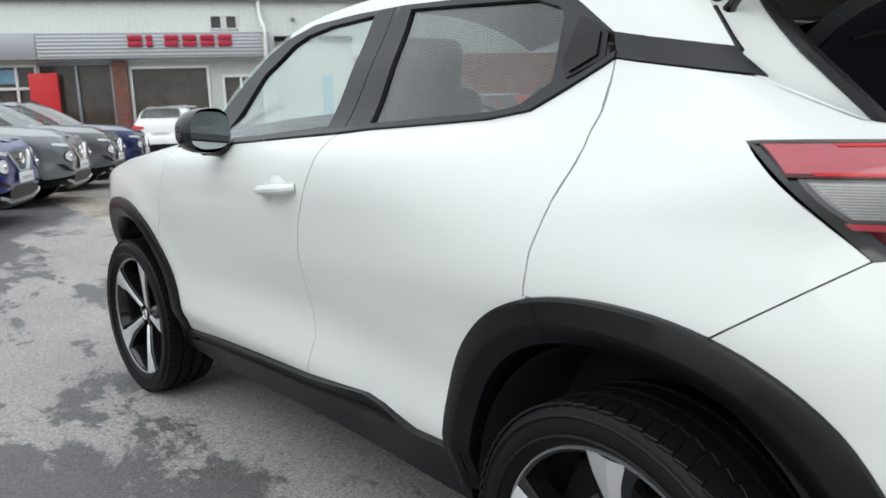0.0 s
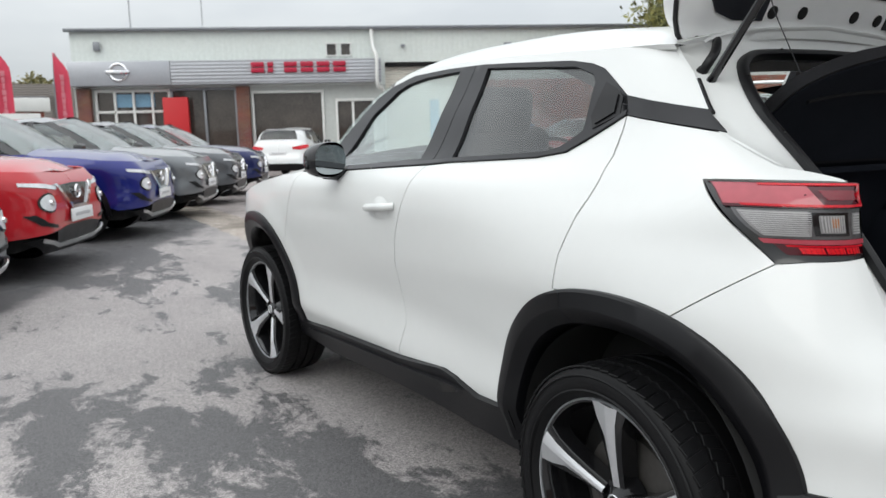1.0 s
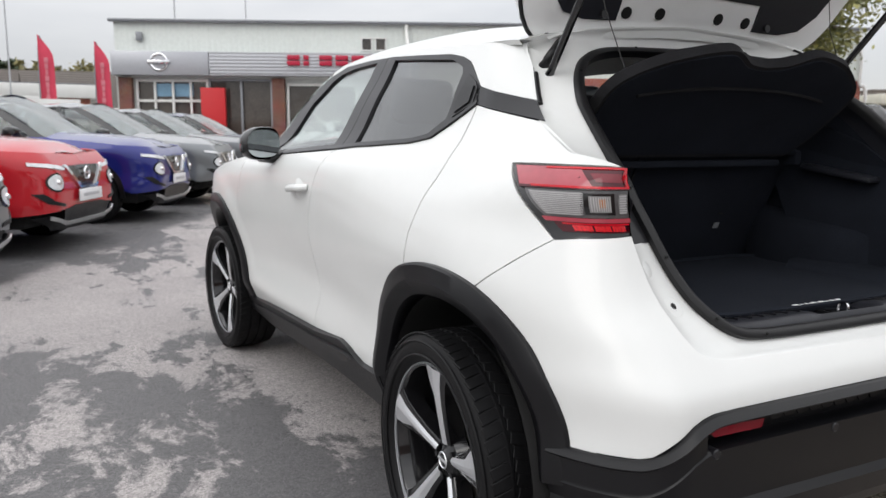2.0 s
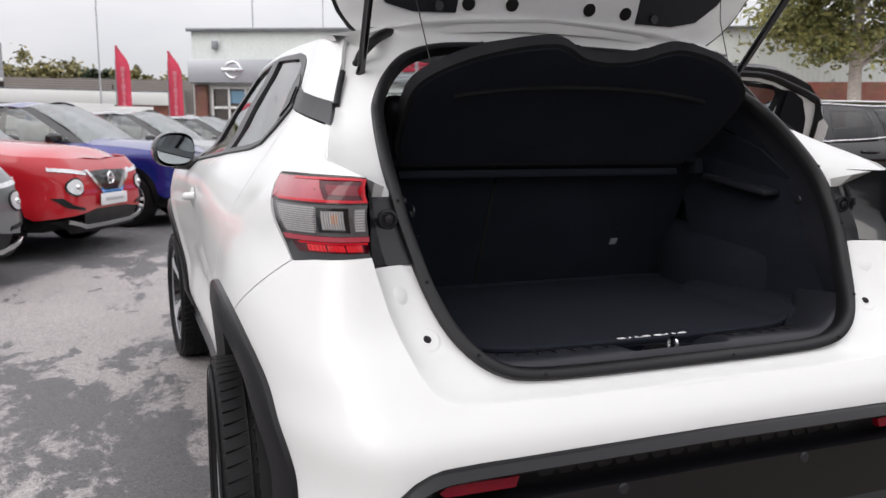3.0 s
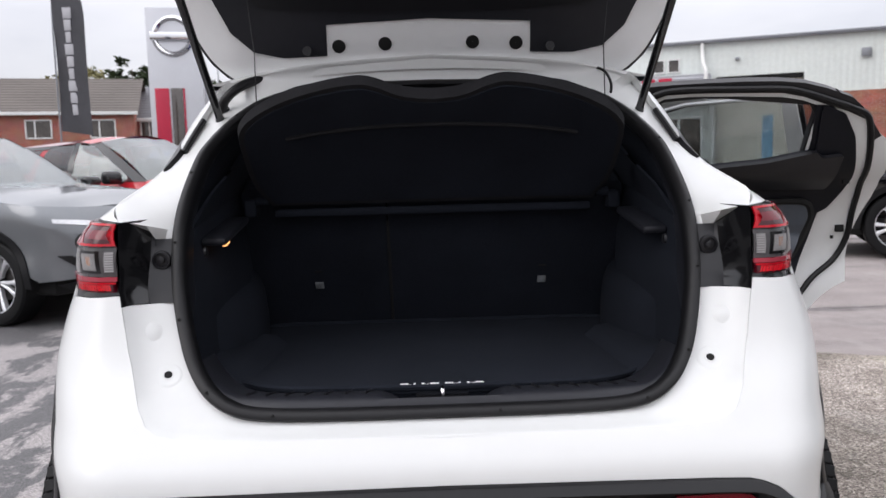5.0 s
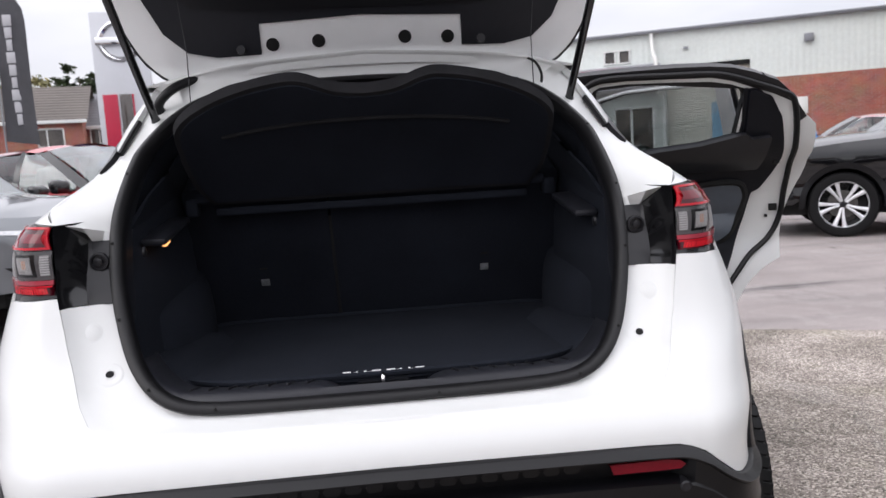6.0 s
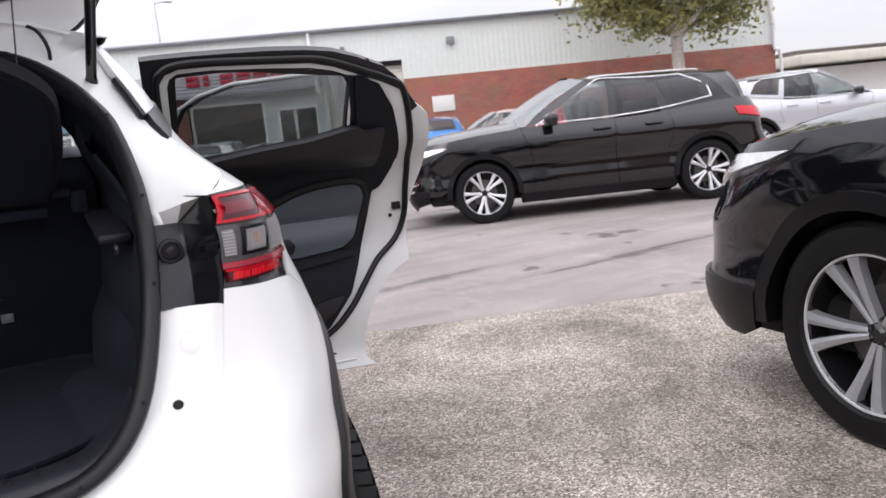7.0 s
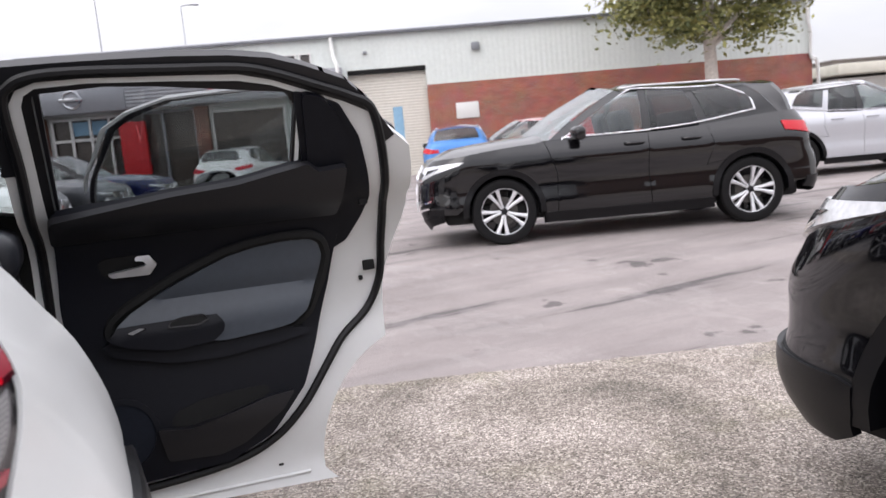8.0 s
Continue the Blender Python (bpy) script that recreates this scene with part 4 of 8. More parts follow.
for right in (False, True):
    rows = []
    for dx, dy, dz in ((0.004, -0.002, 0), (0.016, 0.02, 0), (0.022, 0.05, -0.002), (0.022, 0.10, 0.0), (0.03, 0.20, 0.0), (0.055, 0.33, 0.0), (0.075, 0.50, 0.0)):
        row = []
        for k in mask_idx:
            p = seal3[k]
            top = ease(p.z, 1.22, 1.34)
            side_k = 1 - top
            wide = min(p.x, -0.508) if p.z > 0.748 else p.x
            wide = wide + (p.x - wide) * ease(p.z, 1.02, 1.12)
            spread = ease(dy, 0.0, 0.12)
            row.append((p.x + (wide - p.x) * spread + 0.3 * dx * (side_k + 0.2 * top), min(p.y + dy, max(p.y + 0.06, SEAT_Y(p.z) + 0.10)) if p.z < 1.05 else p.y + dy, p.z - 0.6 * dx * top))
        rows.append(row)
    part("boot_side_trim", flip(loft(rows[:4]), right), PLASTIC, car, "dark plastic boot side trim", 60)
    part("boot_side_lining", flip(loft([[(x + 0.004 * k, y, z) for x, y, z in r] for k, r in enumerate(rows[3:])]), right), CARPET, car, "dark carpeted boot side", 60)
    rows = []
    for z, b in ((0.715, 1.0), (0.78, 0.98), (0.84, 0.88), (0.875, 0.66), (0.895, 0.34), (0.90, 0.05)):
        rows.append([(-0.515 + 0.085 * b * math.sin(math.pi * q) ** 0.5, -0.20 + 0.50 * q, z - 0.05 * (1 - q) * (z > 0.74)) for q in np.linspace(0, 1, 15)])
    part("wheel_housing", flip(loft(rows), right), CARPET, car, "carpeted wheel housing bulge", 60)
    part("boot_side_backing", flip(sheet([(-0.30, 0.70), (0.40, 0.70), (0.40, 1.04), (0.10, 1.20), (-0.12, 1.10), (-0.30, 0.95)], lambda a, b: (-0.530 + 0.06 * ease(b, 0.98, 1.2), a, b), 0.08, 0.006, heart=(-3, 0, 0.9)), right), CARPET, car)
    ledge = block(0.055, 0.24, 0.018, (-0.485, -0.06, 1.012), 0.008, (8, 0, 0))
    part("shelf_support", flip(ledge, right), PLASTIC, car, "moulded shelf support")
    part("shelf_peg", flip(joined(block(0.03, 0.05, 0.045, (-0.455, 0.085, 1.055), 0.008), lathe([(0, 0.012), (0.03, 0.012), (0.03, 0.0001)], 12, "x", (-0.44, 0.07, 1.075))), right), CARPET, car)
    part("trim_screw", flip(lathe([(0.0, 0.011), (0.004, 0.010), (0.006, 0.0001)], 12, "x", (-0.478, -0.27, 0.985)), right), SATIN, car)
part("boot_lamp", block(0.010, 0.034, 0.010, (-0.470, -0.13, 0.990), 0.002, (10, 0, 0)), material("warm_lamp_glass", (1.0, 0.45, 0.15), 0.3, vary=0, glow=1.2), car, "small lit boot lamp")
# seat backs
for x0, x1 in ((-0.49, -0.123), (-0.117, 0.49)):
    back2 = rounded([(x0, 0.70), (x1, 0.70), (x1, 1.10), (x0, 1.10)], 0.02)
    seat = part("seat_back", sheet(back2, lambda a, b: (a, SEAT_Y(b), b), 0.06, 0.10, heart=(0, 3, 0.9)), CARPET, car, "folded carpeted rear seat back")
for x in (-0.315, 0.295):
    y = SEAT_Y(0.832) - 0.004
    tag_ob = part("seat_tag", block(0.023, 0.002, 0.021, (x, y, 0.832), 0.0006, (24, 0, 0)), material("tag_grey", (0.16, 0.17, 0.18), 0.5, vary=0.9, grain=900), car, "small grey anchor label")
    part("anchor_slot", block(0.02, 0.004, 0.004, (x, SEAT_Y(0.872) - 0.002, 0.872), 0.001, (24, 0, 0)), DARK, car)
part("seat_gap_strap", block(0.008, 0.003, 0.33, (-0.12, SEAT_Y(0.86) - 0.001, 0.86), 0.001, (24.7, 0, 0)), DARK, car)
# raised parcel shelf
D_UP, H0 = Vector((0, -0.765, 0.644)), Vector((0, 0.085, 1.045))
top2 = spline([(0.40, 0.02, 0), (0.43, 0.10, 0), (0.435, 0.22, 0), (0.425, 0.29, 0), (0.37, 0.345, 0), (0.27, 0.40, 0), (0.17, 0.425, 0), (0.12, 0.418, 0), (0.06, 0.385, 0), (0.0, 0.375, 0)], 6)
half2 = [(p.x, p.y) for p in top2]
shelf_out = [(-0.40, 0.02)] + [(0.40, 0.02)] + half2[1:] + [(-x, y) for x, y in reversed(half2[1:-1])]


def shelf_at(a, b, lift=0.0):
    p = H0 + D_UP * b
    bowl = 0.018 * (1 - (abs(a) / 0.44) ** 4) * math.sin(math.pi * min(1, max(0, b / 0.40)))
    return p.x + a, p.y + bowl + lift * 0.644, p.z + bowl + lift * 0.765


shelf = part("parcel_shelf", sheet(shelf_out, shelf_at, 0.035, 0.028, heart=(0, 3, 4)), FELT, car, "charcoal felt parcel shelf tilted up")
part("shelf_underside", sheet(inset(shelf_out, 0.012), shelf_at, 0.04, 0.004, 0.003, heart=(0, 3, 4)), CARPET, shelf, "black underside of the shelf")
bead = [shelf_at(x, 0.255 + 0.035 * (1 - (x / 0.33) ** 2)) for x in np.linspace(-0.33, 0.33, 25)]
part("shelf_bead", tube([(x, y - 0.004, z - 0.004) for x, y, z in bead], 0.005, 6), FELT, shelf)
part("shelf_hinge", block(0.80, 0.012, 0.020, (0, 0.090, 1.040), 0.005), CARPET, shelf)

# ---- raised tailgate ----
GATE_Y = graph((1.34, 0.160), (1.385, 0.138), (1.457, 0.100), (1.52, 0.070), (1.60, 0.01), (1.72, -0.14), (1.84, -0.36), (1.92, -0.60))
GATE_W = graph((1.345, 0.38), (1.36, 0.45), (1.385, 0.50), (1.43, 0.542), (1.50, 0.572), (1.60, 0.600), (1.75, 0.62), (1.92, 0.60))


def gate_at(x, z, off=0.0):
    return x, GATE_Y(z) - 0.10 * max(0, abs(x) - 0.30) ** 2 / 0.09 * 0.4 - 0.88 * off, z - 0.47 * off


def gate_tilt(z):
    return math.degrees(math.atan2(GATE_Y(z - 0.01) - GATE_Y(z + 0.01), 0.02))


gate_zs = list(np.linspace(1.345, 1.92, 40))
rows = []
for z in gate_zs:
    w = GATE_W(z)
    rows.append([gate_at(w * c, z, 0.018 * (1 - ease(abs(c), 0.86, 1.0))) for c in np.linspace(-1, 1, 41)])
outer_rows = [[(p[0], p[1] + 0.05, p[2] + 0.045) for p in r] for r in rows]
# the gate's bounced light is put into its brighter white
gate = part("tailgate", joined(loft(rows), loft(outer_rows), loft([rows[0], outer_rows[0]]), loft([rows[-1], outer_rows[-1]]), loft([[r[0] for r in rows], [r[0] for r in outer_rows]]), loft([[r[-1] for r in rows], [r[-1] for r in outer_rows]])), GATE_LIFTED, car, "white tailgate raised open", 50)
u2 = [(-0.252, 1.437), (-0.36, 1.434), (-0.43, 1.447), (-0.478, 1.49), (-0.508, 1.56), (-0.54, 1.70), (-0.55, 1.85), (0.55, 1.85), (0.54, 1.70), (0.508, 1.56), (0.478, 1.49), (0.43, 1.447), (0.36, 1.434), (0.252, 1.437), (0.249, 1.506), (0.0, 1.516), (-0.249, 1.506)]
part("gate_trim", sheet(u2, lambda a, b: gate_at(a, b, 0.022), 0.04, 0.012, 0.0, heart=(0, 2, 1.5)), PLASTIC, gate, "black tailgate lining")
part("gate_trim_step", sheet([(-0.45, 1.58), (-0.40, 1.545), (-0.20, 1.535), (0.20, 1.535), (0.40, 1.545), (0.45, 1.58), (0.47, 1.80), (-0.47, 1.80)], lambda a, b: gate_at(a, b, 0.03), 0.05, 0.012, heart=(0, 2, 1.5)), SATIN, gate)
for x in (-0.3, 0.3):
    part("trim_cap", lathe([(-0.002, 0.0001), (-0.002, 0.011), (0.004, 0.012)], 16, "y", gate_at(x, 1.452, 0.030)), SATIN, gate)
for x, z in ((-0.222, 1.457), (-0.108, 1.461), (0.108, 1.461), (0.216, 1.457)):
    p = gate_at(x, z, 0.0185)
    cup = moved(lathe([(0.004, 0.0165), (-0.0022, 0.0165), (-0.0026, 0.0158), (-0.0022, 0.0001)], 28, "y"), pose(*p, gate_tilt(z), 0, 0))
    part("access_hole", cup, DARK, gate, "round dark access hole")
for s in (-1, 1):
    p = gate_at(s * 0.405, 1.375, 0.018)
    part("grommet", moved(lathe([(-0.008, 0.0001), (-0.008, 0.016), (-0.003, 0.022), (0.003, 0.023)], 20, "y"), pose(*p, gate_tilt(1.37), 0, 0) @ Matrix.Diagonal((1.5, 1, 0.8, 1))), RUBBER, gate, "rubber grommet")
    q = gate_at(s * 0.455, 1.386, 0.010)
    part("rubber_stop", moved(lathe([(-0.006, 0.0001), (-0.006, 0.007), (0.002, 0.009)], 14, "y"), pose(*q, gate_tilt(1.386), 0, 0)), RUBBER, gate)
    part("hinge", joined(block(0.07, 0.006, 0.022, (s * 0.29, 0.128, 1.388), 0.002, (-27, 0, 0)), block(0.066, 0.03, 0.012, (s * 0.29, 0.128, 1.372), 0.002), tube([(s * 0.27, 0.118, 1.39), (s * 0.27, 0.128, 1.388)], 0.0065, 6), tube([(s * 0.31, 0.118, 1.39), (s * 0.31, 0.128, 1.388)], 0.0065, 6)), ZINC, gate, "zinc tailgate hinge with two bolts")
    base, ahead = Vector((s * 0.503, 0.052, 1.234)), Vector((s * 0.055, -0.655, 0.752)).normalized()
    part("gas_strut", joined(tube([base + ahead * 0.02, base + ahead * 0.05, base + ahead * 0.06, base + ahead * 0.60], [0.012, 0.012, 0.0095, 0.0095], 14), lathe([(-0.014, 0.0001), (-0.014, 0.010), (0.010, 0.011), (0.012, 0.006)], 14, "x", base + Vector((0, 0, 0.012)))), GLOSS, car, "black gas strut")
    part("strut_bracket", block(0.018, 0.010, 0.060, (s * 0.514, 0.030, 1.212), 0.003, (-38, 0, 0)), SATIN, car)
    string = [shelf_at(s * 0.385, 0.30), (s * 0.40, -0.06, 1.42), (s * 0.425, -0.02, 1.60)]
    part("shelf_cord", tube(string, 0.0013, 5), RUBBER, shelf, "thin black shelf cord")
    weather = [(s * GATE_W(z) * 1.004, gate_at(s * GATE_W(z), z)[1] + 0.01, z) for z in np.linspace(1.36, 1.80, 16)]
    part("gate_edge_seal", tube(weather, 0.006, 8), RUBBER, gate)
hose = spline([(-0.503, 0.058, 1.284), (-0.500, 0.036, 1.312), (-0.478, 0.036, 1.338), (-0.448, 0.058, 1.360), (-0.415, 0.09, 1.374), (-0.405, 0.115, 1.376)], 12)
part("cable_hose", tube(hose, 0.0115, 12), RUBBER, car, "black rubber cable hose")
part("hose_boot", tube([(-0.503, 0.070, 1.272), (-0.503, 0.056, 1.288), (-0.502, 0.046, 1.300)], [0.016, 0.0165, 0.0125], 14), RUBBER, car)
part("washer_cable", tube(spline([(0.40, 0.105, 1.392), (0.43, 0.06, 1.372), (0.445, 0.05, 1.34), (0.446, 0.06, 1.315)], 8), 0.0035, 6), RUBBER, car, "thin black cable")

# ---- cabin seen through the glass ----
part("headliner", [moved(loft([[(0.94 * half_width(y, ROOF_EDGE(y)) * c, y, ROOF_TOP(y) - 0.03 - (ROOF_TOP(y) - ROOF_EDGE(y)) * abs(c) ** 2.2) for c in np.linspace(-1, 1, 13)] for y in np.linspace(0.12, 1.6, 12)]), pose(0, 0, 0))][0], material("grey_headliner", (0.28, 0.28, 0.28), 0.9, vary=0.1), car)
for s in (-1, 1):
    part("front_seat", joined(block(0.46, 0.12, 0.56, (s * 0.36, 1.22, 0.92), 0.05, (14, 0, 0), 4), block(0.50, 0.50, 0.16, (s * 0.36, 1.48, 0.62), 0.06, (4, 0, 0), 4), block(0.25, 0.09, 0.17, (s * 0.36, 1.12, 1.25), 0.04, (10, 0, 0), 4), tube([(s * 0.31, 1.13, 1.15), (s * 0.31, 1.12, 1.2)], 0.008), tube([(s * 0.41, 1.13, 1.15), (s * 0.41, 1.12, 1.2)], 0.008)), LEATHER, car, "dark front seat")
    part("rear_headrest", block(0.23, 0.08, 0.14, (s * 0.30, 0.20, 1.165), 0.035, (16, 0, 0), 4), PLASTIC, car)
part("rear_bench", joined(block(1.06, 0.50, 0.16, (0, 0.62, 0.62), 0.06, (5, 0, 0), 4), block(1.0, 0.10, 0.34, (0, 0.38, 0.93), 0.04, (24, 0, 0), 4)), LEATHER, car, "dark rear bench")
part("dashboard", joined(block(1.30, 0.42, 0.16, (0, 1.98, 0.94), 0.06, (0, 0, 0), 4), block(1.25, 0.25, 0.35, (0, 2.05, 0.75), 0.05)), PLASTIC, car, "dark dashboard")
wheel_ring = moved(lathe([(0.0, 0.165), (0.014, 0.178), (0.0, 0.192), (-0.014, 0.178), (0.0, 0.165)], 32, "y"), pose(0.36, 1.70, 0.98, -22, 0, 0))
part("steering_wheel", joined(wheel_ring, moved(block(0.34, 0.02, 0.035, (0, 0, 0), 0.008), pose(0.36, 1.70, 0.98, -22, 0, 0)), moved(block(0.13, 0.04, 0.11, (0, 0, 0), 0.02), pose(0.36, 1.70, 0.98, -22, 0, 0))), SATIN, car, "black steering wheel")
part("cabin_floor", joined(block(1.40, 2.0, 0.05, (0, 1.30, 0.36), 0.01), block(1.30, 0.9, 0.05, (0, -0.05, 0.40), 0.01), block(1.36, 1.0, 0.12, (0, 2.70, 0.34), 0.02), block(1.36, 0.03, 0.75, (0, 2.22, 0.72), 0.005)), DARK, car)
for right in (False, True):
    for cy in (0.0, FRONT):
        part("wheel_liner", flip(above(lathe([(-0.79, 0.385), (-0.56, 0.385), (-0.56, 0.05)], 48, "x", (-0.05 if cy else 0, cy, 0.35)), 0.27), right), DARK, car, "dark wheel well liner")
    part("inner_sill", flip(block(0.08, 1.75, 0.16, (-0.70, 1.30, 0.35), 0.02), right), DARK if not right else WHITE_IN, car)
    part("pillar_cover", flip(block(0.04, 0.12, 0.90, (-0.655, 0.99, 0.90), 0.02, (0, 13, 0)), right), PLASTIC, car, "dark pillar cover")
for skin2 in (rear_skin, front_skin):
    part("door_lining", sheet(inset(skin2, 0.02), shell, 0.05, 0.015, -0.045), PLASTIC, car)
for right in (False, True):
    part("quarter_lining", flip(sheet(inset(quarter, 0.012), shell, 0.05, 0.004, -0.022), right), DARK, car)
left_back = sheet(inset(bumper, 0.01), shell, 0.05, 0.004, -0.025)
part("bumper_backing", joined(left_back, mirrored(left_back)), DARK, car)

# ---- opened rear door, inner face (shut place, then carried by the door) ----
def inner(depth):
    return lambda y, z: (half_width(y, z) - depth - 0.02 * ease(z, 1.06, 1.12) * (depth > 0.04), y, z)


FACE = (3, 0.6, 0.9)
FRAME_OUT = [(1.008, 1.396), (0.971, 1.399), (0.873, 1.403), (0.772, 1.405), (0.666, 1.406), (0.555, 1.403), (0.475, 1.395), (0.404, 1.377), (0.318, 1.346), (0.259, 1.297), (0.200, 1.222)]
FRAME_IN = [(0.224, 1.205), (0.262, 1.276), (0.322, 1.302), (0.39, 1.325), (0.472, 1.353), (0.54, 1.367), (0.671, 1.371), (0.824, 1.374), (0.912, 1.371), (0.948, 1.358), (0.966, 1.331), (0.966, 1.20)]
edge2 = [(1.10, 0.41), (1.05, 0.53), (1.025, 0.70), (1.02, 0.85), (1.015, 0.98), (1.01, 1.075), (1.006, 1.385)] + [(a, b + 0.010) for a, b in FRAME_IN[::-1][2:-1]] + REAR_SEAM[::-1] + arch(0, 0.365, 58, 4, 12, 0.75) + [(0.37, 0.36), (0.60, 0.37), (1.0, 0.385)]
white2 = inset(edge2, 0.006)
win_hole = [(0.946, 1.06), (0.944, 1.329), (0.936, 1.348), (0.915, 1.360), (0.826, 1.365), (0.672, 1.361), (0.541, 1.355), (0.473, 1.343), (0.40, 1.318), (0.331, 1.290), (0.288, 1.226), (0.266, 1.147), (0.262, 1.06)]
part("inner_panel", sheet(white2, inner(0.060), 0.03, 0.045, heart=FACE, holes=[win_hole]), WHITE_IN, open_rear, "white painted inner door panel")
part("frame_flange", sheet(FRAME_OUT + FRAME_IN + [(1.006, 1.20)], inner(0.062), 0.03, 0.03, heart=FACE), SATIN, open_rear, "black window frame flange")
seal_path = [(0.211, 1.073), (0.208, 0.95), (0.213, 0.865), (0.250, 0.788), (0.328, 0.722), (0.382, 0.653), (0.445, 0.572), (0.524, 0.504), (0.625, 0.464), (0.79, 0.446), (0.92, 0.450), (0.985, 0.52), (0.985, 0.9), (0.979, 1.06), (0.972, 1.20), (0.974, 1.331), (0.955, 1.366), (0.912, 1.382), (0.824, 1.386), (0.671, 1.383), (0.54, 1.379), (0.465, 1.364), (0.385, 1.338), (0.312, 1.313), (0.258, 1.283), (0.230, 1.196)]
part("door_seal", tube([inner(0.068)(p.x, p.y) for p in spline([(a, b, 0) for a, b in seal_path], 6, ring=True)] + [inner(0.068)(*seal_path[0])], 0.0105, 8, caps=False), RUBBER, open_rear, "black rubber door seal")
trim2 = rounded([(0.946, 1.088), (0.937, 1.098), (0.70, 1.130), (0.559, 1.142), (0.405, 1.174), (0.384, 1.154), (0.312, 1.160), (0.316, 1.08), (0.321, 1.015), (0.353, 0.872), (0.398, 0.733), (0.441, 0.627), (0.535, 0.521), (0.64, 0.474), (0.87, 0.466), (0.95, 0.52), (0.962, 0.9)], 0.012, 3)
lining = part("door_trim", sheet(trim2, inner(0.090), 0.03, 0.03, heart=FACE), LINING, open_rear, "dark moulded door lining")
part("trim_shoulder", sheet(rounded([(0.945, 1.087), (0.936, 1.097), (0.70, 1.129), (0.559, 1.141), (0.406, 1.172), (0.385, 1.152), (0.318, 1.158), (0.330, 1.045), (0.65, 1.046), (0.955, 1.042)], 0.010, 3), lambda y, z: (half_width(y, z) - 0.098 - 0.03 * ease(z, 1.03, 1.10), y, z), 0.02, 0.02, heart=FACE), SATIN, lining, "satin dark upper roll")
part("corner_backing", sheet(rounded([(0.430, 1.326), (0.396, 1.318), (0.331, 1.295), (0.285, 1.226), (0.262, 1.147), (0.247, 1.078), (0.262, 1.035), (0.298, 0.974), (0.345, 0.95), (0.410, 1.15)], 0.010, 3), inner(0.070), 0.03, 0.02, heart=FACE), LINING, lining)
part("corner_trim", sheet(rounded([(0.414, 1.320), (0.370, 1.311), (0.339, 1.277), (0.313, 1.221), (0.305, 1.140), (0.392, 1.145), (0.402, 1.179)], 0.014, 4), inner(0.082), 0.02, 0.02, heart=FACE), LINING, lining)
part("window_rubber", sheet(rounded([(0.950, 1.06), (0.947, 1.331), (0.938, 1.350), (0.917, 1.363), (0.826, 1.368), (0.672, 1.364), (0.541, 1.358), (0.473, 1.346), (0.395, 1.318), (0.395, 1.08)], 0.008, 3), inner(0.058), 0.04, 0.03, heart=FACE, holes=[rounded([(0.930, 1.08), (0.924, 1.350), (0.777, 1.359), (0.53, 1.350), (0.452, 1.335), (0.424, 1.300), (0.440, 1.12)], 0.012, 3)]), RUBBER, open_rear)
part("window_divider", sheet([(0.433, 1.12), (0.420, 1.302), (0.412, 1.302), (0.424, 1.12)], inner(0.061), 0.03, 0.02, heart=FACE), WHITE_IN, open_rear, "white strip beside the window corner")
pad2 = rounded([(0.858, 0.818), (0.853, 0.839), (0.818, 0.867), (0.712, 0.921), (0.591, 0.971), (0.525, 0.986), (0.458, 0.993), (0.398, 0.992), (0.376, 0.980), (0.367, 0.949), (0.382, 0.892), (0.417, 0.817), (0.455, 0.790), (0.505, 0.783), (0.621, 0.775)], 0.010, 3)
part("arm_pad", sheet(pad2, lambda y, z: (half_width(y, z) - 0.100 - 0.030 * (1 - ease(z, 0.80, 0.90)) + 0.010 * math.exp(-((z - 0.885) / 0.02) ** 2) - 0.008 * math.sin(max(0, (z - 0.8) / 0.19) * math.pi), y, z), 0.015, 0.02, heart=FACE), LEATHER, lining, "blue-grey leatherette arm pad")
pad_edge = [inner(0.094)(*p) for p in inset(pad2, -0.013)]
part("pad_groove", tube(pad_edge + pad_edge[:1], 0.0125, 6, caps=False), DARK, lining)
part("arm_rest", sheet(rounded([(0.872, 0.814), (0.848, 0.842), (0.808, 0.851), (0.734, 0.853), (0.671, 0.857), (0.634, 0.846), (0.613, 0.819), (0.618, 0.799), (0.642, 0.780), (0.732, 0.772), (0.827, 0.792)], 0.010, 3), lambda y, z: (half_width(y, z) - 0.136 + 0.020 * ease(z, 0.822, 0.855), y, z), 0.015, 0.04, heart=FACE), LINING, lining, "dark armrest with switch")
cup2 = rounded([(0.742, 0.826), (0.736, 0.837), (0.711, 0.843), (0.660, 0.844), (0.650, 0.832), (0.675, 0.823)], 0.005, 3)
part("pull_cup", sheet(cup2, lambda y, z: (half_width(y, z) - 0.1375 + 0.020 * ease(z, 0.822, 0.855), y, z), 0.02, 0.004, heart=FACE), DARK, lining)
cup_rim = [(half_width(y, z) - 0.1375 + 0.020 * ease(z, 0.822, 0.855), y, z) for y, z in cup2]
part("cup_rim", tube(cup_rim + cup_rim[:1], 0.0022, 6, caps=False), SATIN, lining)
part("window_switch", sheet(rounded([(0.829, 0.828), (0.804, 0.835), (0.787, 0.834), (0.818, 0.823)], 0.003, 3), lambda y, z: (half_width(y, z) - 0.142 + 0.020 * ease(z, 0.822, 0.855), y, z), 0.02, 0.006, heart=FACE), GLOSS, lining)
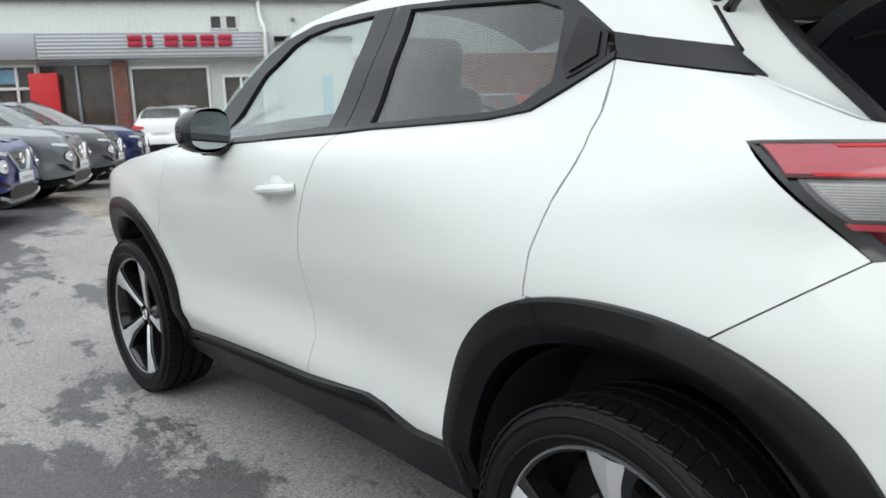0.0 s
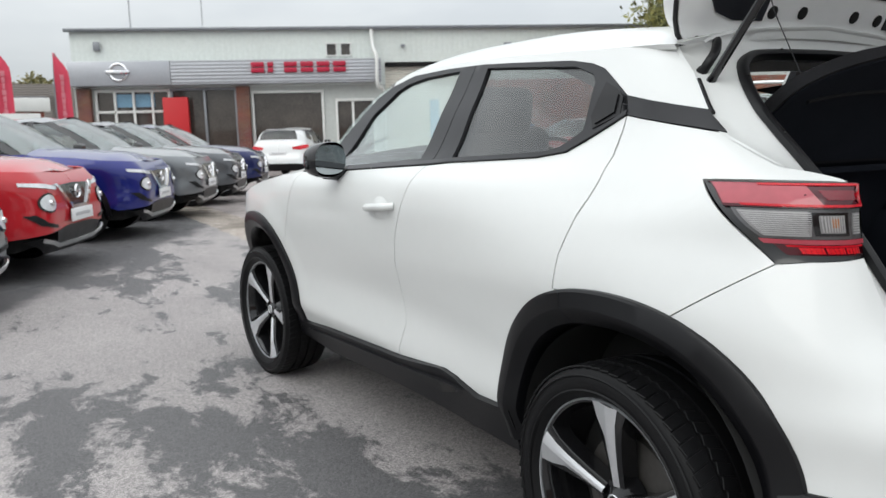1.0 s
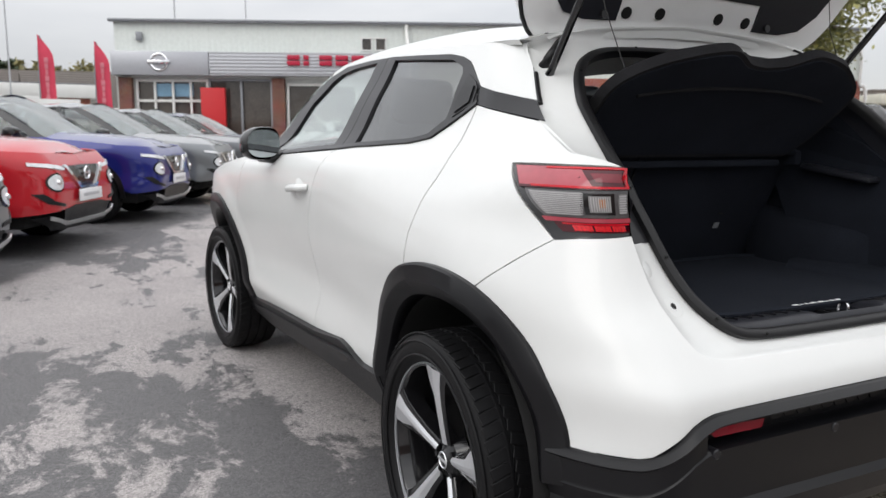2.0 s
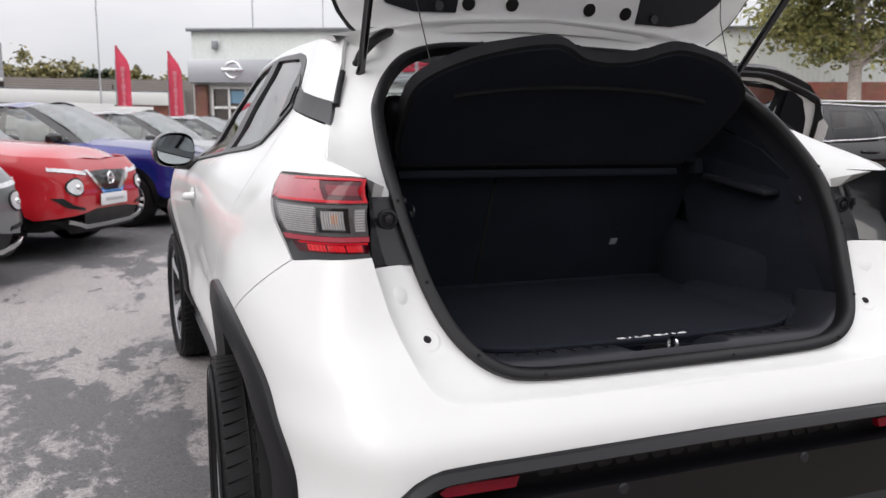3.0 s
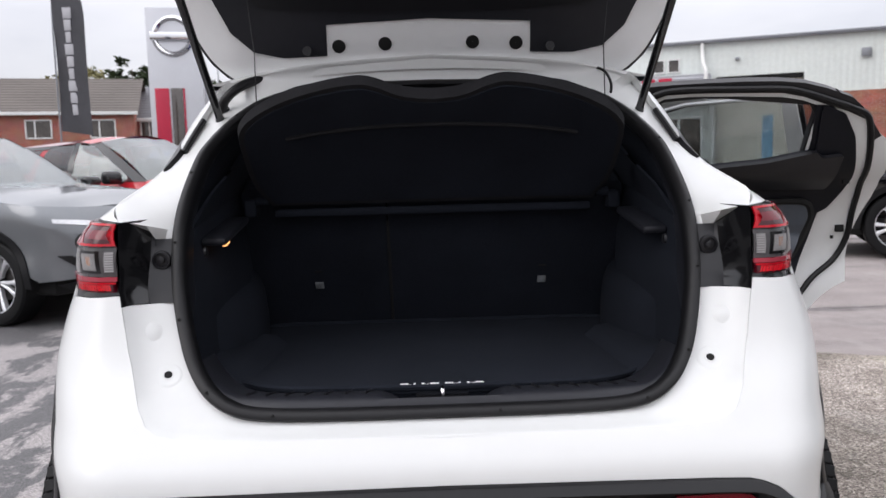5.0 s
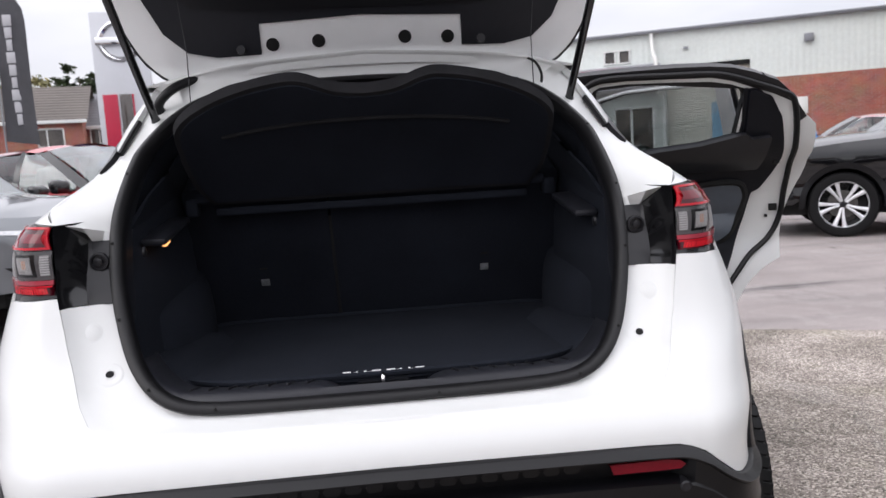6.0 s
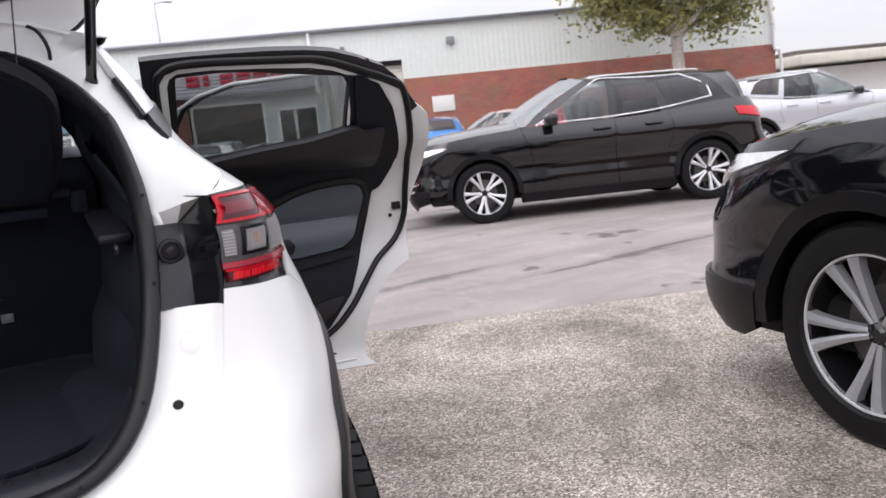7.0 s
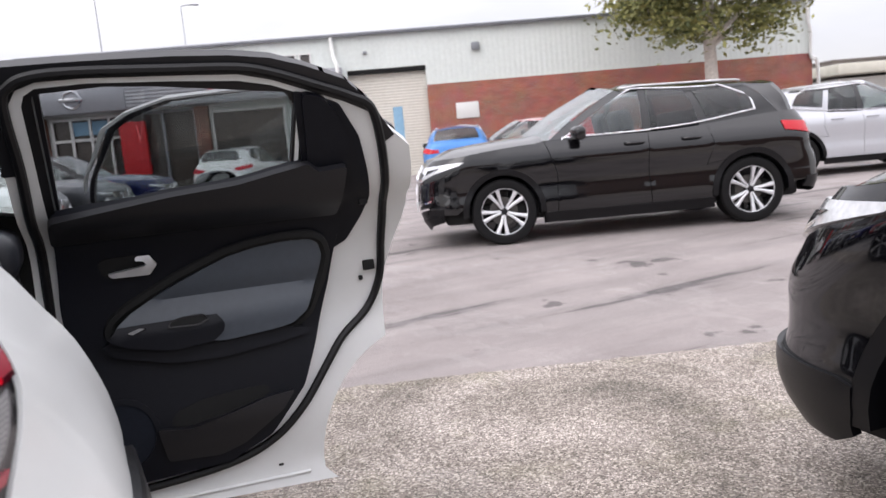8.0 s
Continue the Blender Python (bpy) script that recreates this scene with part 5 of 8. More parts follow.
part("rest_ledge", sheet(rounded([(0.887, 0.798), (0.868, 0.808), (0.745, 0.772), (0.616, 0.770), (0.480, 0.782), (0.419, 0.772), (0.412, 0.758), (0.485, 0.746), (0.621, 0.733), (0.736, 0.737), (0.867, 0.772)], 0.008, 3), inner(0.112), 0.02, 0.03, heart=FACE), LINING, lining)
part("handle_recess", sheet(rounded([(0.872, 0.985), (0.860, 0.999), (0.789, 1.001), (0.752, 0.988), (0.752, 0.956), (0.802, 0.944), (0.846, 0.947), (0.866, 0.963)], 0.010, 3), inner(0.093), 0.02, 0.004, heart=FACE), DARK, lining)
part("inner_handle", sheet(rounded([(0.853, 0.962), (0.817, 0.967), (0.786, 0.971), (0.768, 0.975), (0.773, 0.985), (0.792, 0.988), (0.789, 0.998), (0.760, 0.998), (0.746, 0.974), (0.764, 0.951), (0.843, 0.953)], 0.004, 3), lambda y, z: (half_width(y, z) - 0.103 - 0.006 * math.sin(max(0, min(1, (z - 0.95) / 0.05)) * math.pi), y, z), 0.006, 0.008, heart=FACE), STEEL, lining, "chrome inner door handle", 60)
# dark sheet on the lining gives the shade of the pocket's opening
part("pocket_shade", sheet(rounded([(0.762, 0.604), (0.745, 0.622), (0.685, 0.639), (0.578, 0.646), (0.535, 0.645), (0.526, 0.634), (0.536, 0.620), (0.638, 0.595), (0.712, 0.580), (0.756, 0.586)], 0.008, 3), inner(0.0925), 0.02, 0.004, heart=FACE), DARK, lining)
# lip in a lighter black than the lining, for the light it catches
part("lit_pocket_lip", sheet(rounded([(0.793, 0.596), (0.756, 0.588), (0.719, 0.583), (0.638, 0.599), (0.534, 0.623), (0.470, 0.628), (0.505, 0.585), (0.60, 0.515), (0.66, 0.497), (0.779, 0.507)], 0.010, 3), lambda y, z: (half_width(y, z) - 0.093 - 0.026 * ease(z, 0.50, 0.60), y, z), 0.02, 0.02, heart=FACE), SATIN, lining)
part("speaker_ring", sheet(ring2(0.868, 0.587, 0.083, 0.087, 30), inner(0.096), 0.03, 0.01, heart=FACE, holes=[ring2(0.868, 0.587, 0.070, 0.074, 30)]), LINING, lining)
part("speaker_grille", sheet(ring2(0.868, 0.587, 0.071, 0.075, 30), inner(0.092), 0.03, 0.004, heart=FACE), CARPET, lining)
for (y, z), (w, h) in (((0.240, 0.900), (0.030, 0.026)), ((0.262, 0.868), (0.010, 0.012)), ((0.262, 1.075), (0.022, 0.024))):
    p = inner(0.066)(y, z)
    part("latch" if w > 0.02 and z < 1 else "rubber_plug", block(0.012, w, h, p, 0.003), DARK if z < 1 else RUBBER, open_rear)
part("lower_crease", tube([inner(0.062)(y, 0.395 + 0.02 * (y - 0.45)) for y in np.linspace(0.45, 0.92, 12)], 0.005, 6), WHITE_IN, open_rear)
part("drain_hole", block(0.004, 0.012, 0.006, inner(0.062)(0.52, 0.425), 0.001), DARK, open_rear)
# opened front door, seen through the rear door's glass
fedge2 = FRONT_SEAM + [p for p in FRAME_TOP[::-1] if p[0] > 0.93] + [(0.965, 1.394)] + MID_SEAM[::-1] + [p for p in SILL_LINE if p[0] > 1.13]
fhole = [(1.915, 1.05), (1.03, 1.08), (1.03, 1.378), (1.30, 1.380), (1.42, 1.378), (1.565, 1.350), (1.665, 1.312), (1.82, 1.172)]
part("inner_panel", sheet(inset(fedge2, 0.014), inner(0.045), 0.05, 0.02, heart=(3, 1.5, 0.9), holes=[fhole]), WHITE_IN, open_front, "white painted inner door panel")
part("door_trim", sheet(rounded([(1.93, 1.03), (1.50, 1.058), (1.02, 1.09), (1.03, 0.90), (1.08, 0.55), (1.20, 0.45), (1.95, 0.42), (2.05, 0.7)], 0.04, 3), inner(0.095), 0.05, 0.035, heart=(3, 1.5, 0.9)), LINING, open_front, "dark moulded door lining")

# ---- wheels ----
def tyre_geo(r, w, rim, blocks=66):
    h = w / 2
    prof = [(-h * 0.78, rim), (-h * 0.94, rim + 0.015), (-h, rim + 0.45 * (r - rim)), (-h * 0.97, r - 0.022), (-h * 0.88, r - 0.008)]
    for g in (-0.42, -0.02, 0.38):
        prof += [(h * g - 0.006, r - 0.001), (h * g - 0.005, r - 0.008), (h * g + 0.005, r - 0.008), (h * g + 0.006, r - 0.001)]
    prof += [(h * 0.88, r - 0.008), (h, rim + 0.45 * (r - rim)), (h * 0.8, rim)]
    geos = [lathe(prof, 72, "x")]
    for ridge in (0.28, 0.72):
        rr = rim + ridge * (r - rim)
        geos.append(lathe([(-h * 0.985, rr - 0.004), (-h * 1.008, rr), (-h * 0.985, rr + 0.004)], 60, "x"))
    return joined(*geos)


def tread_geo(r, w, count=70):
    h, geos = w / 2, []
    for k in range(count):
        a = 360 / count * k
        b = block(h * 0.44, 2 * math.pi * r / count * 0.86, 0.006, (-h * 0.70, 0, r - 0.0045), 0.0015, (0, 0, 14), 1)
        d = block(h * 0.33, 2 * math.pi * r / count * 0.85, 0.005, (-h * 0.22, 0, r - 0.0022), 0.001, (0, 0, -18), 1)
        geos.append(moved(joined(b, d), pose(0, 0, 0, a, 0, 0)))
    return joined(*geos)


def blade_wheel(parent, m, right, label):
    """A two-tone alloy wheel with five broad faceted blades; the outer face looks to -x."""
    hub = part("wheel", moved(flip(tyre_geo(0.336, 0.225, 0.254), right), m), TYRE, parent, label)
    part("tread", moved(flip(tread_geo(0.336, 0.225), right), m), TYRE, hub)
    part("rim_barrel", moved(flip(lathe([(-0.092, 0.256), (-0.088, 0.245), (-0.06, 0.232), (0.08, 0.226), (0.09, 0.24)], 60, "x"), right), m), GLOSS, hub, "gloss black rim barrel")
    part("rim_lip", moved(flip(lathe([(-0.088, 0.2505), (-0.0945, 0.2510), (-0.0960, 0.2535), (-0.090, 0.2565)], 72, "x"), right), m), ALLOY, hub, "bright machined rim edge")
    part("brake_disc", moved(flip(lathe([(-0.01, 0.06), (-0.012, 0.152), (0.01, 0.152), (0.01, 0.06)], 40, "x"), right), m), DISC, hub)
    part("back_plate", moved(flip(lathe([(0.03, 0.0001), (0.03, 0.225)], 30, "x"), right), m), DARK, hub)
    part("hub_cap", moved(flip(joined(lathe([(-0.066, 0.0001), (-0.066, 0.022), (-0.060, 0.030), (-0.05, 0.055), (-0.02, 0.07)], 30, "x"), *[tube([(-0.055, 0.048 * math.cos(a), 0.048 * math.sin(a)), (-0.064, 0.048 * math.cos(a), 0.048 * math.sin(a))], 0.008, 6) for a in np.linspace(0, 2 * math.pi, 6)[:-1]]), right), m), GLOSS, hub, "black hub with wheel nuts")
    part("cap_badge", moved(flip(joined(lathe([(-0.0665, 0.019), (-0.069, 0.021), (-0.0665, 0.023)], 24, "x"), block(0.003, 0.05, 0.007, (-0.068, 0, 0), 0.001)), right), m), STEEL, hub)
    for k in range(5):
        turn = pose(0, 0, 0, 72 * k + 3, 0, 0)
        body_rows, face_rows = [], []
        for r, x, l0, l1, ridge in ((0.045, -0.062, -0.020, 0.020, 0.004), (0.10, -0.073, -0.021, 0.026, 0.006), (0.165, -0.084, -0.025, 0.040, 0.008), (0.207, -0.0895, -0.030, 0.054, 0.010), (0.2495, -0.0935, -0.046, 0.072, 0.012)):
            body_rows.append([(x + 0.05, l0 * 1.1, r), (x + 0.006, l0 * 1.12, r), (x + 0.004, l0, r), (x - 0.0, ridge, r), (x + 0.005, l1, r), (x + 0.008, l1 * 1.1, r), (x + 0.05, l1 * 1.1, r)])
            f0, f1 = ridge + (l0 - ridge) * 0.62, ridge + (l1 - ridge) * (0.50 if r < 0.195 else 0.86)
            face_rows.append([(x + 0.0015, f0, r), (x - 0.003, (f0 + ridge) / 2, r), (x - 0.0045, ridge, r), (x - 0.001, (f1 + ridge) / 2, r), (x + 0.002, f1, r)])
        part("spoke_back", moved(flip(moved(loft(body_rows), turn), right), m), GLOSS, hub)
        part("spoke", moved(flip(moved(loft(face_rows), turn), right), m), STEEL, hub, "machined alloy blade", 12)


for right in (False, True):
    for y in (0.0, FRONT):
        s = 1 if right else -1
        blade_wheel(car, pose(s * (0.812 if y else 0.742), y, 0.3235, 20 if y else 0, 0, 6 if y else 0) @ Matrix.Diagonal((1, 0.963, 0.963, 1)), right, "black tyre on a two-tone alloy wheel")


# ---- ground: one sheet, rising a little beyond the lane's edge ----
LANE_N = Vector((0.385, 0.923))


def rise(x, y):
    return 0.07 * ease(LANE_N.x * x + LANE_N.y * y, 3.2, 7.0)


def ground_material():
    m = bpy.data.materials.new("worn_tarmac")
    m.use_nodes = True
    n, l = m.node_tree.nodes, m.node_tree.links
    p = n["Principled BSDF"]
    geo, sep = n.new("ShaderNodeNewGeometry"), n.new("ShaderNodeSeparateXYZ")
    l.new(geo.outputs["Position"], sep.inputs[0])

    def noise_at(scale, detail=5, rough=0.6, distort=0.0):
        t = n.new("ShaderNodeTexNoise")
        t.inputs["Scale"].default_value, t.inputs["Detail"].default_value = scale, detail
        t.inputs["Roughness"].default_value, t.inputs["Distortion"].default_value = rough, distort
        l.new(geo.outputs["Position"], t.inputs["Vector"])
        return t.outputs["Fac"]

    def ramp(value, *stops):
        r = n.new("ShaderNodeValToRGB")
        r.color_ramp.elements[0].position, r.color_ramp.elements[0].color = stops[0][0], (*stops[0][1], 1)
        r.color_ramp.elements[1].position, r.color_ramp.elements[1].color = stops[-1][0], (*stops[-1][1], 1)
        for pos, col in stops[1:-1]:
            e = r.color_ramp.elements.new(pos)
            e.color = (*col, 1)
        l.new(value, r.inputs[0])
        return r.outputs[0]

    def mix(fac, a, b, kind="MIX"):
        x = n.new("ShaderNodeMix")
        x.data_type, x.blend_type = "RGBA", kind
        if isinstance(fac, float):
            x.inputs[0].default_value = fac
        else:
            l.new(fac, x.inputs[0])
        l.new(a, x.inputs[6])
        l.new(b, x.inputs[7])
        return x.outputs[2]

    def math_of(op, a, b):
        x = n.new("ShaderNodeMath")
        x.operation = op
        for k, v in enumerate((a, b)):
            if isinstance(v, (int, float)):
                x.inputs[k].default_value = v
            else:
                l.new(v, x.inputs[k])
        return x.outputs[0]

    def long_noise(scale, detail, rough, distort):
        t = n.new("ShaderNodeTexNoise")
        t.inputs["Scale"].default_value, t.inputs["Detail"].default_value = scale, detail
        t.inputs["Roughness"].default_value, t.inputs["Distortion"].default_value = rough, distort
        l.new(drawn.outputs[0], t.inputs["Vector"])
        return t.outputs["Fac"]

    drawn = n.new("ShaderNodeMapping")
    drawn.inputs["Scale"].default_value = (1.0, 0.55, 1.0)
    l.new(geo.outputs["Position"], drawn.inputs[0])
    grit = noise_at(190, 3, 0.7)
    stone = n.new("ShaderNodeTexVoronoi")
    stone.inputs["Scale"].default_value = 140
    l.new(geo.outputs["Position"], stone.inputs["Vector"])
    chip = n.new("ShaderNodeSeparateColor")
    l.new(stone.outputs["Color"], chip.inputs[0])
    pebble = math_of("ADD", math_of("MULTIPLY", chip.outputs[0], 0.6), math_of("MULTIPLY", noise_at(240, 3, 0.7), 0.4))
    # smooth lane tarmac: pale and dusty, with damp dark stains
    pale = ramp(grit, (0.30, (0.20, 0.185, 0.182)), (0.50, (0.30, 0.28, 0.276)), (0.72, (0.45, 0.42, 0.41)))
    tone = ramp(noise_at(0.5, 4, 0.6), (0.35, (0.84, 0.84, 0.85)), (0.65, (1.06, 1.06, 1.06)))
    speck = ramp(pebble, (0.15, (0.62, 0.62, 0.63)), (0.45, (1, 1, 1)), (0.85, (1.35, 1.34, 1.32)))
    pale = mix(1.0, mix(1.0, pale, tone, "MULTIPLY"), speck, "MULTIPLY")
    damp = ramp(grit, (0.30, (0.05, 0.05, 0.052)), (0.55, (0.105, 0.102, 0.105)), (0.75, (0.19, 0.185, 0.188)))
    damp = mix(1.0, damp, speck, "MULTIPLY")
    along = math_of("SUBTRACT", 1.0, math_of("MULTIPLY", math_of("ABSOLUTE", math_of("ADD", sep.outputs["X"], 0.9), 0), 0.6))
    bias = math_of("MULTIPLY", math_of("MAXIMUM", along, 0.0), 0.055)
    patch = math_of("ADD", math_of("ADD", math_of("MULTIPLY", long_noise(0.8, 3, 0.5, 0.6), 0.50), math_of("MULTIPLY", long_noise(4.5, 10, 0.70, 0.3), 0.50)), bias)
    wet = ramp(patch, (0.540, (0, 0, 0)), (0.572, (1, 1, 1)))
    left = mix(wet, pale, damp)
    bays = math_of("ADD", math_of("ADD", math_of("MULTIPLY", sep.outputs["X"], -0.88), math_of("MULTIPLY", sep.outputs["Y"], 0.475)), math_of("MULTIPLY", noise_at(2.5, 6, 0.65), 0.5))
    dark_bay = mix(1.0, ramp(grit, (0.30, (0.05, 0.049, 0.050)), (0.72, (0.16, 0.155, 0.158))), tone, "MULTIPLY")
    left = mix(ramp(math_of("MULTIPLY", bays, 0.1), (0.436, (0, 0, 0)), (0.456, (1, 1, 1))), left, dark_bay)
    # rough exposed stone on the bay to the right of the car
    rough = ramp(pebble, (0.19, (0.105, 0.090, 0.078)), (0.40, (0.275, 0.240, 0.214)), (0.62, (0.41, 0.362, 0.325)), (0.82, (0.80, 0.73, 0.66)))
    moss = ramp(noise_at(2.2, 5, 0.6), (0.55, (0, 0, 0)), (0.75, (1, 1, 1)))
    green = ramp(pebble, (0.25, (0.17, 0.16, 0.10)), (0.75, (0.38, 0.36, 0.25)))
    shade = ramp(noise_at(1.0, 8, 0.72, 0.5), (0.38, (0.46, 0.45, 0.42)), (0.48, (0.76, 0.74, 0.71)), (0.60, (1.06, 1.04, 1.03)))
    bay = mix(1.0, mix(math_of("MULTIPLY", moss, 0.6), rough, green), shade, "MULTIPLY")
    lane_far = ramp(grit, (0.25, (0.200, 0.178, 0.171)), (0.75, (0.405, 0.362, 0.348)))
    lane_far = mix(1.0, lane_far, ramp(noise_at(0.8, 5, 0.6), (0.35, (0.82, 0.81, 0.81)), (0.60, (1.04, 1.04, 1.04))), "MULTIPLY")
    spots = ramp(math_of("ADD", math_of("MULTIPLY", noise_at(1.7, 3, 0.5), 0.75), math_of("MULTIPLY", noise_at(9, 5, 0.65), 0.25)), (0.350, (0.45, 0.45, 0.46)), (0.385, (1, 1, 1)))
    lane_far = mix(1.0, lane_far, spots, "MULTIPLY")
    run = n.new("ShaderNodeMapping")
    run.inputs["Rotation"].default_value, run.inputs["Scale"].default_value = (0, 0, math.atan2(0.385, 0.923)), (0.35, 2.6, 1.0)
    l.new(geo.outputs["Position"], run.inputs[0])
    worn = n.new("ShaderNodeTexNoise")
    worn.inputs["Scale"].default_value, worn.inputs["Detail"].default_value, worn.inputs["Roughness"].default_value = 0.9, 7, 0.62
    l.new(run.outputs[0], worn.inputs["Vector"])
    lane_far = mix(1.0, lane_far, ramp(worn.outputs["Fac"], (0.355, (0.42, 0.42, 0.43)), (0.40, (0.86, 0.86, 0.86)), (0.55, (1.03, 1.02, 1.02))), "MULTIPLY")
    edge = math_of("ADD", math_of("ADD", math_of("MULTIPLY", sep.outputs["X"], 0.385), math_of("MULTIPLY", sep.outputs["Y"], 0.923)), math_of("MULTIPLY", noise_at(6, 3), 0.10))
    beyond = math_of("GREATER_THAN", edge, 3.22)
    right = math_of("GREATER_THAN", math_of("ADD", sep.outputs["X"], math_of("MULTIPLY", noise_at(3, 3), 0.2)), 0.35)
    near = mix(right, left, bay)
    far_right = math_of("MULTIPLY", beyond, math_of("GREATER_THAN", sep.outputs["X"], 0.9))
    l.new(mix(far_right, near, lane_far), p.inputs["Base Color"])
    r = ramp(patch, (0.525, (0.85, 0.85, 0.85)), (0.555, (0.6, 0.6, 0.6)))
    l.new(r, p.inputs["Roughness"])
    bmp = n.new("ShaderNodeBump")
    bmp.inputs["Strength"].default_value, bmp.inputs["Distance"].default_value = 0.5, 0.006
    l.new(math_of("ADD", grit, math_of("MULTIPLY", math_of("SUBTRACT", 0.8, math_of("MULTIPLY", stone.outputs["Distance"], 1.6)), right)), bmp.inputs["Height"])
    l.new(bmp.outputs[0], p.inputs["Normal"])
    return m


verts, faces = [], []
xs = [-900, -300, -120, -60, -30, -16, *np.linspace(-10, 14, 33), 20, 30, 60, 120, 300, 900]
ys = [-900, -200, -60, -20, -8, *np.linspace(-4, 12, 33), 16, 22, 30, 45, 80, 150, 400, 1500]
for y in ys:
    for x in xs:
        verts.append((x, y, rise(x, y)))
k = len(xs)
for j in range(len(ys) - 1):
    for i in range(k - 1):
        faces.append((j * k + i, j * k + i + 1, (j + 1) * k + i + 1, (j + 1) * k + i))
tagged(part("ground", (verts, faces), ground_material(), None), "stained grey tarmac and rough stone forecourt", "ground", kind="structure")

# a plain brick wall closes the forecourt behind
wall_brick = material("dull_brick", (0.17, 0.10, 0.075), 0.85, vary=0.3, grain=30, bump=0.3, fine=60)
tagged(part("boundary_wall", block(60, 0.25, 2.6, (2, -13, 1.28), 0.01), wall_brick, None), "plain brick wall behind the forecourt", "wall", kind="structure")


# ---- parked cars ----
class Hull:
    """A car's flank as one skin from the middle of the nose (s = 0) round to the middle of the tail; forward +y."""

    def __init__(self, width, nose, tail_y, front=(0.30, 0.42), rear=(0.24, 0.34)):
        self.width, self.nose, self.tail_y, self.front, self.rear, self.long = width, nose, tail_y, front, rear, 3.2

    def at(self, s, z):
        w, n, t, (fx, fy), (rx, ry), g = self.width(z), self.nose(z), self.tail_y(z), self.front, self.rear, self.long
        if s < 0.6:
            return (-(w - fx) * s / 0.6, n, z)
        if s < 1.3:
            a = (s - 0.6) / 0.7 * math.pi / 2
            return (-(w - fx) - fx * math.sin(a), n - fy * (1 - math.cos(a)), z)
        if s < 1.3 + g:
            q = (s - 1.3) / g
            return (-w - 0.012 * math.sin(math.pi * q), (n - fy) * (1 - q) + (t + ry) * q, z)
        if s < 2.0 + g:
            a = (s - 1.3 - g) / 0.7 * math.pi / 2
            return (-(w - rx) - rx * math.cos(a), t + ry * (1 - math.sin(a)), z)
        return (-(w - rx) * (1 - (s - 2.0 - g) / 0.6), t, z)

    def by_y(self, y, z):
        n, t, fy, ry, g = self.nose(z), self.tail_y(z), self.front[1], self.rear[1], self.long
        if y > n - fy:
            return 0.6 + 0.7 * math.acos(max(-1, min(1, 1 - (n - y) / fy))) / (math.pi / 2), z
        if y < t + ry:
            return 1.3 + g + 0.7 * math.asin(max(-1, min(1, 1 - (y - t) / ry))) / (math.pi / 2), z
        return 1.3 + g * (n - fy - y) / (n - fy - t - ry), z

    def by_front(self, x, z):
        w, fx = self.width(z), self.front[0]
        if abs(x) < w - fx:
            return 0.6 * abs(x) / (w - fx), z
        return 0.6 + 0.7 * math.asin(min(1, (abs(x) - w + fx) / fx)) / (math.pi / 2), z

    def by_rear(self, x, z):
        w, rx, g = self.width(z), self.rear[0], self.long
        if abs(x) < w - rx:
            return 2.6 + g - 0.6 * abs(x) / (w - rx), z
        return 1.3 + g + 0.7 * math.acos(min(1, (abs(x) - w + rx) / rx)) / (math.pi / 2), z


def run_of(fn, points, step=0.08):
    out = []
    for (a, b), (c, d) in zip(points[:-1], points[1:]):
        k = max(1, math.ceil(math.dist((a, b), (c, d)) / step))
        out += [fn(a + (c - a) * i / k, b + (d - b) * i / k) for i in range(k)]
    return out + [fn(*points[-1])]


